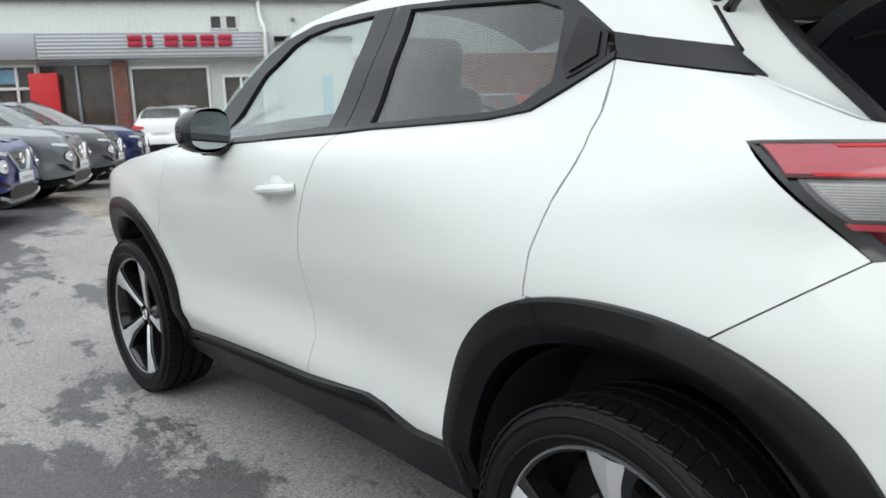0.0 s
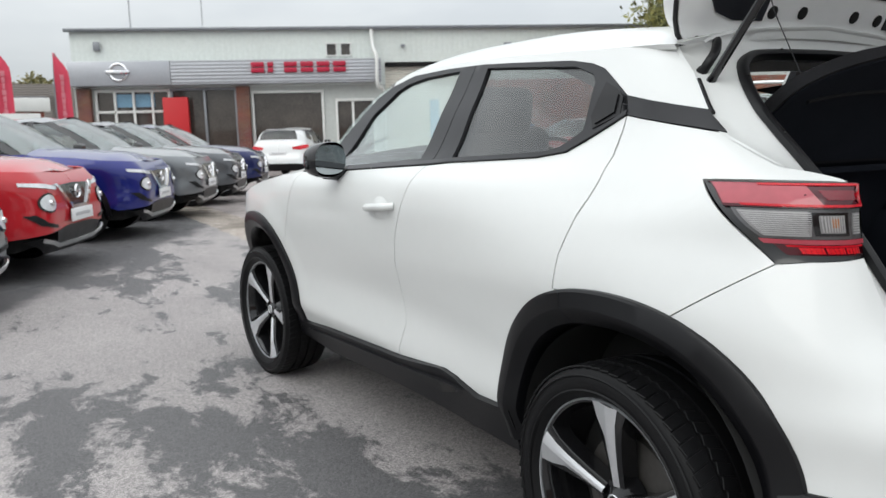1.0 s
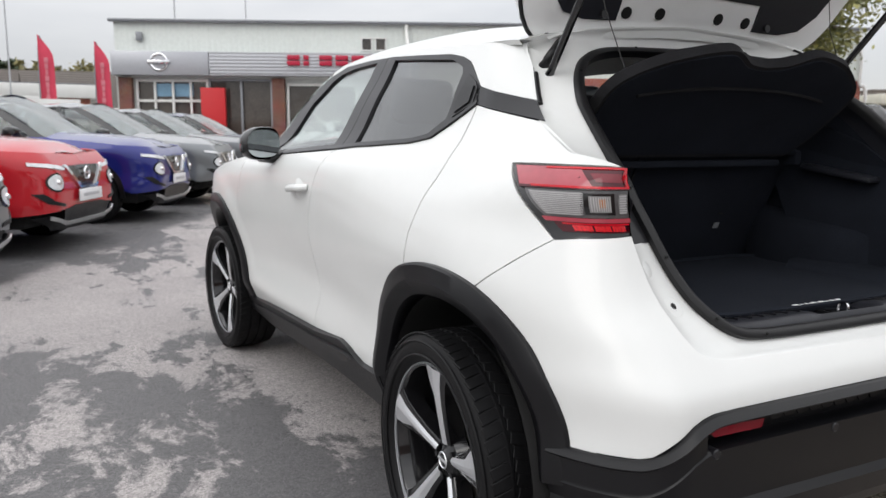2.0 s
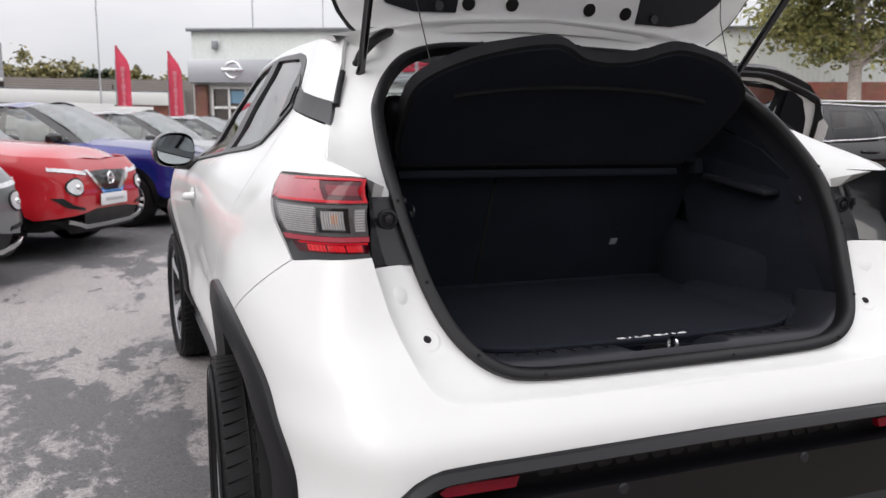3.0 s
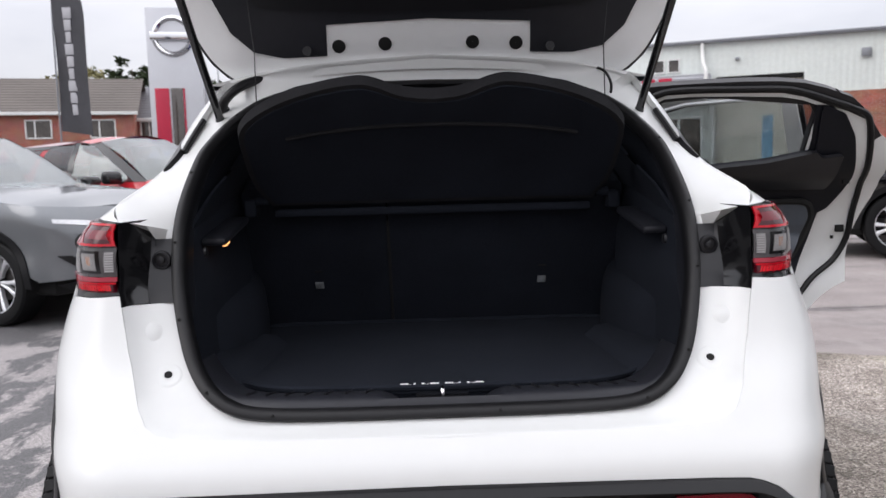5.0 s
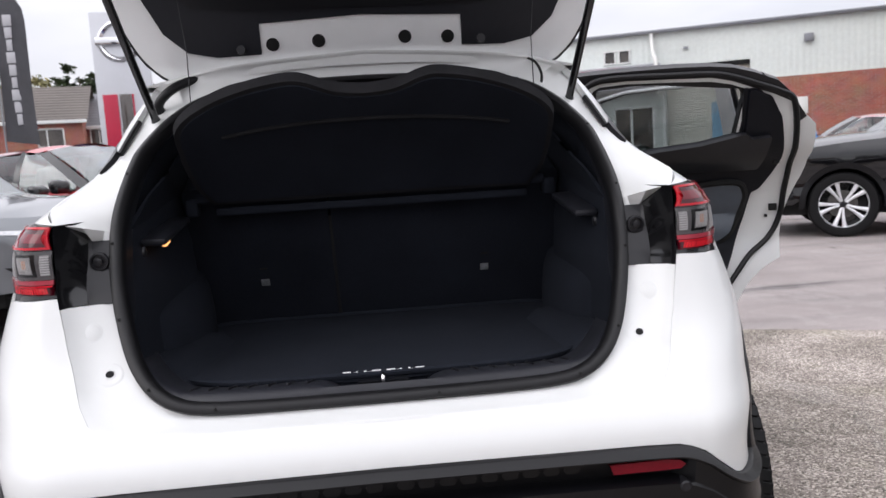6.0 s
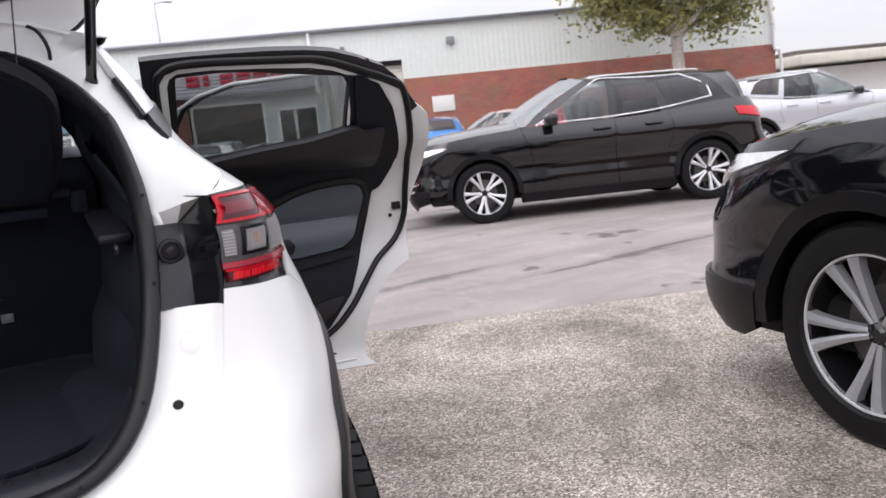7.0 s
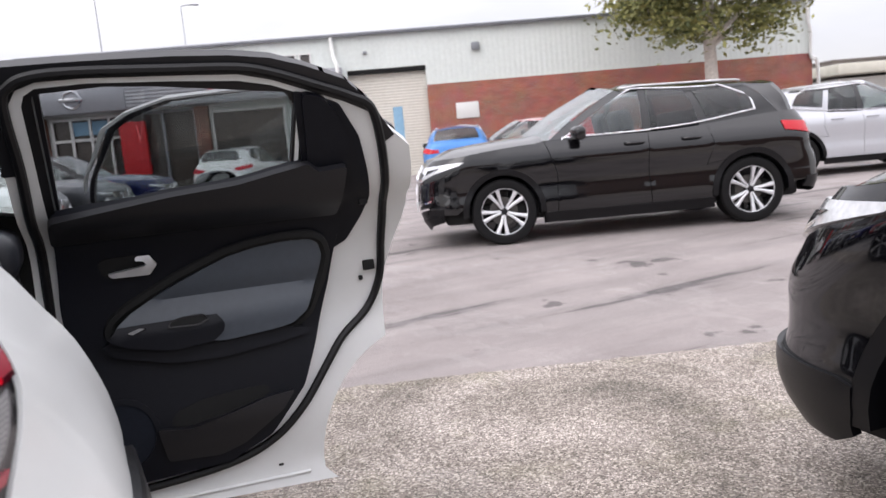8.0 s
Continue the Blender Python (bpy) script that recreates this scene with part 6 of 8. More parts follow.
def pair_spoke_wheel(parent, m, right, r=0.345, w=0.225, rim=0.235, dark=False, fine=False):
    """A tyre on an alloy wheel with five split spokes; the outer face looks to -x."""
    n = 64 if fine else 36
    h = w / 2
    hub = part("wheel", moved(flip(lathe([(-h * 0.8, rim), (-h * 0.95, rim + 0.012), (-h, rim + 0.45 * (r - rim)), (-h * 0.96, r - 0.02), (-h * 0.8, r - 0.002), (0, r), (h * 0.8, r - 0.002), (h, rim + 0.5 * (r - rim)), (h * 0.8, rim)], n, "x"), right), m), TYRE, parent, "black tyre on an alloy wheel")
    part("rim_barrel", moved(flip(lathe([(-h * 0.84, rim + 0.002), (-h * 0.72, rim - 0.012), (h * 0.6, rim - 0.02), (h * 0.6, 0.05)], n, "x"), right), m), GLOSS, hub)
    part("rim_lip", moved(flip(lathe([(-h * 0.80, rim - 0.007), (-h * 0.86, rim - 0.005), (-h * 0.87, rim), (-h * 0.8, rim + 0.003)], n, "x"), right), m), STEEL, hub, "bright rim edge")
    part("brake_disc", moved(flip(lathe([(-0.012, 0.05), (-0.012, 0.15), (0.012, 0.15)], 30, "x"), right), m), DISC, hub)
    part("hub_cap", moved(flip(joined(lathe([(-h * 0.62, 0.0001), (-h * 0.62, 0.024), (-h * 0.56, 0.030), (-h * 0.5, 0.046), (-h * 0.2, 0.058)], 24, "x"), lathe([(-h * 0.63, 0.018), (-h * 0.66, 0.020), (-h * 0.63, 0.023)], 20, "x")), right), m), SATIN if not fine else GLOSS, hub)
    for k in range(5):
        for s in (-1, 1):
            rows = []
            for rr, x, c, wd in ((0.034, -h * 0.56, 0.009, 0.010), (0.12, -h * 0.66, 0.020, 0.0145), (rim - 0.05, -h * 0.78, 0.040, 0.020), (rim - 0.008, -h * 0.80, 0.052, 0.026)):
                c *= s
                wd *= 0.92
                rows.append([(x + 0.035, c - wd * 1.1, rr), (x + 0.003, c - wd, rr), (x - 0.002, c - wd * 0.2 * s, rr), (x + 0.003, c + wd, rr), (x + 0.035, c + wd * 1.1, rr)])
            part("spoke", moved(flip(moved(loft(rows), pose(0, 0, 0, 72 * k + 20, 0, 0)), right), m), (ALLOY if fine else STEEL) if not dark else ZINC, hub, "", 25)
    return hub


def crossover(m, paint, label, group, wb=2.636, fo=0.80, ro=0.74, half=0.885, tall=1.58, r=0.342, face="round", bright=False, fine=False, belt=1.03, dim_wheels=False):
    """A parked crossover with its doors shut; face: which kind of front it wears."""
    root = thing("parked_car", label, "car", m, group)
    yf, yr = wb / 2, -wb / 2
    k = tall / 1.58
    width = graph((0.15, half * 0.93), (0.30, half * 0.975), (0.42, half * 0.99), (0.60, half * 0.972), (0.78, half * 0.995), (0.87, half), (0.93 * k, half * 0.985), (0.98 * k, half * 0.955), (1.03 * k, half * 0.918), (1.12 * k, half * 0.85))
    nose = graph((0.15, yf + fo - 0.16), (0.27, yf + fo - 0.05), (0.40, yf + fo - 0.01), (0.55, yf + fo), (0.72, yf + fo - 0.02), (0.85, yf + fo - 0.07), (0.95, yf + fo - 0.17), (1.1, yf + fo - 0.35))
    tail_f = graph((0.15, yr - ro + 0.16), (0.30, yr - ro + 0.04), (0.45, yr - ro), (0.62, yr - ro + 0.01), (0.75, yr - ro + 0.07), (0.95, yr - ro + 0.10), (1.1, yr - ro + 0.14), (1.2, yr - ro + 0.2))
    if fine:
        nose = graph((0.15, yf + fo - 0.20), (0.26, yf + fo - 0.06), (0.36, yf + fo), (0.44, yf + fo + 0.005), (0.50, yf + fo - 0.02), (0.62, yf + fo - 0.015), (0.68, yf + fo - 0.03), (0.76, yf + fo - 0.09), (0.86, yf + fo - 0.16), (0.94, yf + fo - 0.23), (1.1, yf + fo - 0.42))
    hull = Hull(width, nose, tail_f, (0.36, 0.46) if fine else (0.30, 0.42))
    st = 0.07 if not fine else 0.035

    def top(y):
        """Height of the shoulder: the bonnet's edge, then the belt."""
        if y > yf - 0.42:
            return (belt - 0.02) * k - 0.135 * k * ((y - yf + 0.42) / (fo + 0.40)) ** 1.6
        return (belt + 0.10 * ease(-y, 0.3, 1.9)) * k

    def arch2(cy, rr, a0, a1, n=14):
        return [(cy + rr * math.cos(radians(a0 + (a1 - a0) * i / n)), r + rr * math.sin(radians(a0 + (a1 - a0) * i / n)) * 1.02) for i in range(n + 1)]

    ra = r + 0.085
    s_y = lambda pts: run_of(hull.by_y, pts)
    lowz = 0.30
    seam_a, seam_b, seam_c = yf - 0.56, yf - 1.56, yr + 0.42
    nose_top = top(yf + fo - 0.25)
    clip = (run_of(hull.by_front, [(0, 0.42), (0.55, 0.40)]) + s_y([(yf + 0.50, 0.36), (yf + ra * 0.985, r + 0.06)]) + s_y(arch2(yf, ra, 8, 176)) + s_y([(yf - ra, lowz), (seam_a, lowz), (seam_a - 0.02, 0.7), (seam_a + 0.10, top(seam_a + 0.1))])[0:]
            + s_y([(y, top(y)) for y in np.linspace(seam_a + 0.1, yf + fo - 0.45, 9)]) + run_of(hull.by_front, [(0.60, nose_top + 0.005), (0.35, nose_top), (0, nose_top)]))
    geo = sheet(inset(clip, 0.002), hull.at, st, 0.012, heart=(0, 0, 0.6))
    part("front_body", joined(geo, mirrored(geo)), paint, root, "glossy painted front wings and bumper")
    rear_top = top(yr - ro + 0.3)
    rclip = (s_y([(seam_c + 0.03, top(seam_c)), (seam_c - 0.02, 0.85), (seam_c - 0.10 + 0.16, 0.66)]) + s_y(arch2(yr, ra, 50, 174)) + s_y([(yr - ra, r), (yr - ra - 0.03, 0.40)]) + run_of(hull.by_rear, [(0.60, 0.46), (0, 0.46)])
             + run_of(hull.by_rear, [(0, rear_top), (0.55, rear_top)]) + s_y([(y, top(y)) for y in np.linspace(yr - ro + 0.32, seam_c + 0.03, 6)]))
    geo = sheet(inset(rclip, 0.002), hull.at, st, 0.012, heart=(0, 0, 0.6))
    part("rear_body", joined(geo, mirrored(geo)), paint, root, "glossy painted rear quarters and tailgate")
    for right in (False, True):
        d1 = s_y([(seam_a, lowz), (seam_b, lowz), (seam_b + 0.02, 0.7), (seam_b, top(seam_b))]) + s_y([(y, top(y)) for y in np.linspace(seam_b, seam_a + 0.1, 6)])[1:] + s_y([(seam_a + 0.10, top(seam_a + 0.1)), (seam_a - 0.02, 0.7), (seam_a, lowz)])[1:-1]
        d2 = s_y([(seam_b, lowz), (yr + ra, lowz)]) + s_y(arch2(yr, ra, -5, 50)) + s_y([(seam_c + 0.06, 0.66), (seam_c - 0.02, 0.85), (seam_c + 0.03, top(seam_c))]) + s_y([(y, top(y)) for y in np.linspace(seam_c + 0.03, seam_b, 5)])[1:] + s_y([(seam_b, top(seam_b)), (seam_b + 0.02, 0.7), (seam_b, lowz)])[1:-1]
        for d in (d1, d2):
            part("door", flip(sheet(inset(d, 0.003), hull.at, st, 0.012, heart=(0, 0, 0.6)), right), paint, root)
        for y in (seam_b + 0.16, seam_c + 0.22):
            z = 0.93 * k
            x = hull.at(*hull.by_y(y, z))[0]
            part("handle", flip(tube(spline([(x + 0.01, y - 0.10, z), (x - 0.035, y - 0.07, z + 0.002), (x - 0.035, y + 0.07, z + 0.004), (x + 0.01, y + 0.10, z + 0.004)], 4), 0.013, 8), right), paint, root)
        sill_c = s_y([(yf - ra + 0.02, lowz + 0.005), (yr + ra - 0.02, lowz + 0.005), (yr + ra - 0.02, 0.20), (yf - ra + 0.02, 0.20)])
        part("sill_cladding", flip(sheet(sill_c, hull.at, st, 0.03, 0.012, heart=(0, 0, 0.6)), right), CLAD, root)
        for cy in (yf, yr):
            band = s_y(arch2(cy, ra + 0.004, -4, 184, 22)) + s_y(arch2(cy, ra - 0.055, 184, -4, 22))
            lip = []
            for q, dep in enumerate((-0.01, 0.06, 0.20)):
                run = []
                for y, z in arch2(cy, ra - 0.055, -4, 184, 22):
                    p = hull.at(*hull.by_y(y, z))
                    run.append((p[0] + dep, p[1], p[2]))
                lip.append(run)
            part("arch_cladding", flip(joined(sheet(band, hull.at, 0.07, 0.02, 0.012, heart=(0, 0, 0.6)), loft(lip)), right), CLAD, root, "black wheel arch cladding")
            part("wheel_liner", flip(above(lathe([(-half + 0.06, ra - 0.05), (-half + 0.32, ra - 0.05), (-half + 0.32, 0.01)], 36, "x", (0, cy, r)), 0.24), right), DARK, root)
            pair_spoke_wheel(root, pose((1 if right else -1) * (half - 0.135), cy, r, 25 * (cy > 0), 0, 0), right, r, 0.225, r - 0.105, dim_wheels, fine)
    # bonnet
    rows = []
    for i in range(14):
        y = seam_a + 0.1 + (yf + fo - 0.17 - seam_a - 0.1) * i / 13
        z = top(min(y, yf + fo - 0.25))
        w = -hull.at(*hull.by_y(min(y, nose(z) - 0.01), z))[0] * (1 if i < 11 else 1 - 0.05 * (i - 10))
        fall = 0.10 * ease(y, yf + fo - 0.45, yf + fo - 0.13)
        rows.append([(w * c, y + 0.06 * (1 - c * c) * (i / 13) ** 2, z + 0.085 * k * (1 - abs(c) ** 2.4) - fall * (0.35 + 0.65 * (1 - abs(c)))) for c in np.linspace(-1, 1, 15)])
    part("bonnet", loft(rows), paint, root)
    # glasshouse
    yc, zb, zt = yf - 0.44, belt * k, (tall - 0.12)
    yrf = yf - 1.22
    cols = [((0.0, yc + 0.16, zb + 0.02), (0.0, yrf + 0.05, zt + 0.08)), ((-0.42, yc + 0.09, zb + 0.01), (-0.36, yrf + 0.02, zt + 0.07)), ((-0.70, yc - 0.10, zb), (-0.535, yrf - 0.09, zt + 0.025)),
            ((-0.775, yc - 0.22, zb), (-0.575, yrf - 0.20, zt + 0.01)), ((-0.80, seam_b + 0.05, zb + 0.005), (-0.615, seam_b + 0.03, zt + 0.025)), ((-0.80, seam_b - 0.05, zb + 0.01), (-0.615, seam_b - 0.04, zt + 0.025)),
            ((-0.785, seam_c + 0.10, top(seam_c) + 0.01), (-0.60, seam_c + 0.22, zt)), ((-0.735, yr - 0.30, top(yr - 0.2) + 0.07), (-0.575, yr - 0.02, zt - 0.012)), ((-0.67, yr - ro + 0.30, rear_top), (-0.53, yr - 0.36, zt - 0.035)),
            ((-0.58, yr - ro + 0.22, rear_top), (-0.47, yr - 0.43, zt - 0.02)), ((0.0, yr - ro + 0.16, rear_top), (0.0, yr - 0.48, zt + 0.01))]
    f = half / 0.885
    cols = [(Vector((a[0] * f, a[1], a[2])), Vector((b[0] * f, b[1], b[2]))) for a, b in cols]

    def strip(c0, c1, n=6, q0=0.0, q1=1.0, off=0.0, m0=0.0, m1=1.0):
        rows = []
        for i in range(n + 1):
            t = m0 + (m1 - m0) * i / n
            a, b = cols[c0][0].lerp(cols[c1][0], t), cols[c0][1].lerp(cols[c1][1], t)
            row = []
            for j in range(6):
                q = q0 + (q1 - q0) * j / 5
                p = a.lerp(b, q)
                bulge = 0.035 * math.sin(math.pi * q)
                out = Vector((p.x, 0.25 * p.y if c0 > 1 else 1.0, 0.4)).normalized() if c0 > 1 else Vector((0, 0.8, 0.6))
                row.append(p + out * (bulge + off))
            rows.append(row)
        return loft(rows)

    def pane_of(*spans, twin=False):
        """A solid pane over one or more strips, its outer face looking away from the cabin."""
        geo = joined(*[strip(*a) for a in spans])
        if twin:
            geo = joined(geo, mirrored(geo))
        b = bmesh.new()
        vs = [b.verts.new(v) for v in geo[0]]
        for q in geo[1]:
            b.faces.new([vs[i] for i in q])
        bmesh.ops.remove_doubles(b, verts=b.verts[:], dist=0.004)
        for fc in b.faces:
            fc.normal_update()
            if fc.normal.dot(fc.calc_center_median() - Vector((0, -0.2, 0.6))) < 0:
                fc.normal_flip()
        b.normal_update()
        b.verts.index_update()
        tops = [v.co.copy() for v in b.verts]
        deep = [v.co - 0.005 * v.normal for v in b.verts]
        skin = [tuple(v.index for v in fc.verts) for fc in b.faces]
        rim = [(l.vert.index, l.link_loop_next.vert.index) for e in b.edges if e.is_boundary for l in e.link_loops]
        b.free()
        k = len(tops)
        return tops + deep, skin + [tuple(i + k for i in reversed(q)) for q in skin] + [(y, x, x + k, y + k) for x, y in rim]

    pale, darkg = (SCREEN, TINT)
    screen = pane_of((0, 1, 6, 0.0, 1.0, 0.0), (1, 2, 6, 0.0, 1.0, 0.0), twin=True)
    part("windscreen", screen, pale, root, "pale windscreen reflecting the sky").visible_shadow = False
    part("rear_window", pane_of((9, 10, 6, 0.12, 0.96, 0.0), twin=True), darkg, root).visible_shadow = False
    skirt = joined(strip(9, 10, 6, 0.0, 0.12), strip(9, 10, 6, 0.96, 1.0))
    part("rear_window_frame", joined(skirt, mirrored(skirt)), paint, root)
    for right in (False, True):
        part("front_pillar", flip(strip(2, 3, 2), right), paint if bright else GLOSS, root)
        part("side_window", flip(pane_of((3, 4, 6, 0.06, 0.93, 0.0)), right), pale, root).visible_shadow = False
        part("side_window", flip(pane_of((5, 6, 6, 0.06, 0.93, 0.0)), right), darkg, root).visible_shadow = False
        part("quarter_window", flip(pane_of((6, 7, 4, 0.12, 0.86, 0.0, 0.12, 0.75)), right), darkg, root).visible_shadow = False
        part("middle_pillar", flip(strip(4, 5, 2), right), GLOSS, root)
        part("window_rail", flip(joined(strip(3, 6, 12, 0.93, 1.0, 0.003), strip(6, 7, 4, 0.86, 1.0, 0.003)), right), GLOSS if not bright else paint, root)
        part("rear_pillar", flip(joined(strip(6, 7, 2, -0.2, 1.0, -0.004, 0.0, 0.12), strip(6, 7, 3, -0.3, 1.0, -0.004, 0.75, 1.0), strip(6, 7, 4, -0.3, 0.12, -0.004), strip(7, 8, 4, -0.3), strip(8, 9, 2, -0.2)), right), paint, root)
        waist = [cols[3][0], cols[4][0], cols[5][0], cols[6][0], cols[6][0].lerp(cols[7][0], 0.75)]
        topline = [cols[3][0].lerp(cols[3][1], 0.5), cols[3][1], cols[4][1], cols[5][1], cols[6][1], cols[6][1].lerp(cols[7][1], 0.6)]
        rod = tube([p + Vector((-0.008, 0, 0.012)) for p in spline(waist, 5)], 0.0075 if bright else 0.007, 6)
        if bright:
            back = spline([waist[-1], cols[6][0].lerp(cols[7][0], 0.85).lerp(cols[6][1].lerp(cols[7][1], 0.85), 0.5), topline[-1]], 5)
            rod = joined(rod, tube([p + Vector((-0.016, 0, -0.006)) for p in spline([waist[0]] + topline, 6)], 0.0075, 6), tube([p + Vector((-0.018, 0, 0.006)) for p in back], 0.0085, 6))
        part("waist_strip", flip(rod, right), CHROME if bright else GLOSS, root)
        mirror = block(0.21, 0.12, 0.145, (-half - 0.06, yc - 0.36, zb + 0.05), 0.045, (0, 0, 8), 4)
        part("mirror", flip(joined(mirror, block(0.12, 0.05, 0.04, (-half + 0.06, yc - 0.34, zb), 0.015)), right), GLOSS, root, "black wing mirror")
    roof_rows = []
    edge_pts = spline([Vector((-0.30 * f, yrf + 0.03, zt + 0.075))] + [c[1] for c in cols[2:10]] + [Vector((-0.25 * f, yr - 0.47, zt + 0.005))], 4)
    for p in edge_pts:
        crown = 0.055 + 0.03 * math.sin(math.pi * min(1, max(0, (yrf - p.y) / (yrf - yr))))
        roof_rows.append([Vector((p.x * c, p.y, p.z + crown * (1 - abs(c) ** 2.0) * (abs(p.x) / 0.6))) for c in np.linspace(-1, 1, 13)])
    part("roof", loft(roof_rows), paint, root)
    if bright:
        for s in (-1, 1):
            bar = spline([(s * 0.52 * f, yrf - 0.15, zt + 0.040), (s * 0.545 * f, yrf - 0.30, zt + 0.048), (s * 0.555 * f, seam_b, zt + 0.052), (s * 0.54 * f, yr + 0.15, zt + 0.036), (s * 0.52 * f, yr - 0.05, zt + 0.022)], 5)
            # pale zinc puts the sky's reflection into the rail; the large car's stays black
            part("roof_bar", tube(bar, 0.012, 8), ZINC if bright and not fine else GLOSS, root, "roof rail")
    # dark cabin
    part("cabin", joined(block(1.40, 2.6, 0.5, (0, -0.25, 0.65), 0.1), block(0.5, 0.16, 0.62, (0.36, yf - 1.45, 1.0), 0.06, (-12, 0, 0), 3), block(0.5, 0.16, 0.62, (-0.36, yf - 1.45, 1.0), 0.06, (-12, 0, 0), 3), block(1.2, 0.16, 0.50, (0, yr + 0.40, 1.0), 0.06, (-14, 0, 0), 3), block(1.35, 0.5, 0.18, (0, yc - 0.2, 0.90), 0.06)), PLASTIC, root, "dark cabin with seats")
    part("underbody", block(half * 1.72, wb + fo + ro - 0.5, 0.2, (0, (fo - ro) / 2, 0.34), 0.05), DARK, root)
    # front
    def front_panel(name, pts, mat, off, thick=0.015, label="", step=0.06):
        geo = sheet([hull.by_front(x, z) for x, z in pts], hull.at, step, thick, off, heart=(0, 0, 0.6))
        return part(name, geo, mat, root, label), part(name, mirrored(geo), mat, root, label)

    def front_mid(name, pts, mat, off, label=""):
        geo = sheet(run_of(hull.by_front, pts), hull.at, 0.07, 0.012, off, heart=(0, 0, 0.6))
        return part(name, joined(geo, mirrored(geo)), mat, root, label)

    if face == "round":
        front_mid("grille", [(0, 0.585), (0.17, 0.585), (0.26, 0.66), (0.37, 0.79), (0, 0.80)], GLOSS, 0.006, "gloss black mesh grille")
        front_panel("grille_frame", [(0.0, 0.565), (0.18, 0.565), (0.29, 0.655), (0.44, 0.80), (0.385, 0.80), (0.262, 0.68), (0.165, 0.60), (0.0, 0.60)], CHROME, 0.022, 0.02, "chrome grille frame")
        front_panel("running_lamp", [(0.40, 0.785), (0.62, 0.815), (0.80, 0.835), (0.80, 0.805), (0.60, 0.775), (0.43, 0.755)], BRIGHT_LAMP, 0.010)
        for right in (False, True):
            c = hull.at(*hull.by_front(0.615, 0.655))
            ring_g = [hull.by_front(0.615 + 0.105 * math.cos(a) , 0.655 + 0.085 * math.sin(a)) for a in np.linspace(0, 2 * math.pi, 25)[:-1]]
            bowl = [hull.by_front(0.615 + 0.09 * math.cos(a), 0.655 + 0.07 * math.sin(a)) for a in np.linspace(0, 2 * math.pi, 25)[:-1]]
            lampo = part("headlamp", flip(sheet(ring_g, hull.at, 0.05, 0.02, 0.010, heart=(0, 0, 0.6)), right), GLOSS, root, "round headlamp with bright reflectors")
            part("reflector", flip(sheet(bowl, hull.at, 0.05, 0.01, 0.014, heart=(0, 0, 0.6)), right), BRIGHT_LAMP, lampo)
            q = hull.at(*hull.by_front(0.605, 0.655))
            part("projector", flip(lathe([(0.034, 0.0001), (0.030, 0.020), (0.0, 0.030)], 16, "y", q), right), CHROME, lampo)
        front_mid("lower_intake", [(0, 0.285), (0.48, 0.285), (0.52, 0.40), (0.30, 0.43), (0, 0.43)], CLAD, 0.008, "black lower intake")
        front_panel("fog_slot", [(0.50, 0.43), (0.72, 0.47), (0.80, 0.56), (0.74, 0.56), (0.66, 0.49), (0.52, 0.46)], CLAD, 0.010)
        front_mid("skid_strip", [(0, 0.255), (0.45, 0.26), (0.70, 0.33), (0.70, 0.36), (0.43, 0.292), (0, 0.288)], ZINC, 0.022, "silver bumper strip")
        front_mid("chin", [(0, 0.20), (0.62, 0.22), (0.80, 0.34), (0.70, 0.36), (0.45, 0.28), (0, 0.275)], CLAD, 0.004)
        plate_z, plate_y = 0.515, nose(0.515) + 0.03
    else:
        front_mid("grille", [(0, 0.50), (0.30, 0.50), (0.44, 0.60), (0.50, 0.80), (0, 0.81)], GLOSS, 0.006, "gloss black grille")
        front_panel("grille_frame", [(0.0, 0.49), (0.20, 0.49), (0.30, 0.56), (0.40, 0.81), (0.345, 0.81), (0.26, 0.60), (0.18, 0.535), (0.0, 0.535)], CHROME, 0.022, 0.02, "chrome grille frame")
        up = 0.045 if fine else 0.0
        hw = half / 0.885
        lamps = front_panel("headlamp", [(0.46, 0.70 + up), (0.66, 0.72 + up), (0.80 * hw, 0.80 + up), (0.88 * hw, 0.87 + up), (0.88 * hw, 0.90 + up), (0.60, 0.86 + up), (0.44, 0.80 + up)], BRIGHT_LAMP, 0.012, 0.02, "slim swept headlamp")
        for lamp in lamps:
            right = lamp is lamps[1]
            for pts, mat in (([(0.52, 0.74), (0.66, 0.755), (0.70, 0.80), (0.62, 0.815), (0.52, 0.79)], GLOSS), ([(0.72, 0.785), (0.78, 0.815), (0.82, 0.855), (0.73, 0.835)], GLOSS), ([(0.50, 0.725), (0.66, 0.735), (0.80, 0.825), (0.80, 0.835), (0.65, 0.748), (0.50, 0.737)], CHROME)):
                geo = sheet([hull.by_front(x * hw, z + up) for x, z in pts], hull.at, 0.05, 0.008, 0.016, heart=(0, 0, 0.6))
                part("lamp_inner", flip(geo, right), mat, lamp)
        if not fine:
            front_mid("lower_intake", [(0, 0.27), (0.52, 0.27), (0.56, 0.40), (0.40, 0.45), (0, 0.45)], CLAD, 0.008)
        if not fine:
            front_panel("lower_corner", [(0.48, 0.43), (0.50, 0.235), (0.66, 0.235), (0.83, 0.29), (0.86, 0.43)], CLAD, 0.004)
            front_panel("fog_bezel", [(0.56, 0.36), (0.74, 0.38), (0.80, 0.50), (0.74, 0.52), (0.60, 0.47)], CLAD, 0.010)
            front_panel("fog_blade", [(0.58, 0.455), (0.78, 0.50), (0.80, 0.53), (0.58, 0.475)], CHROME, 0.018)
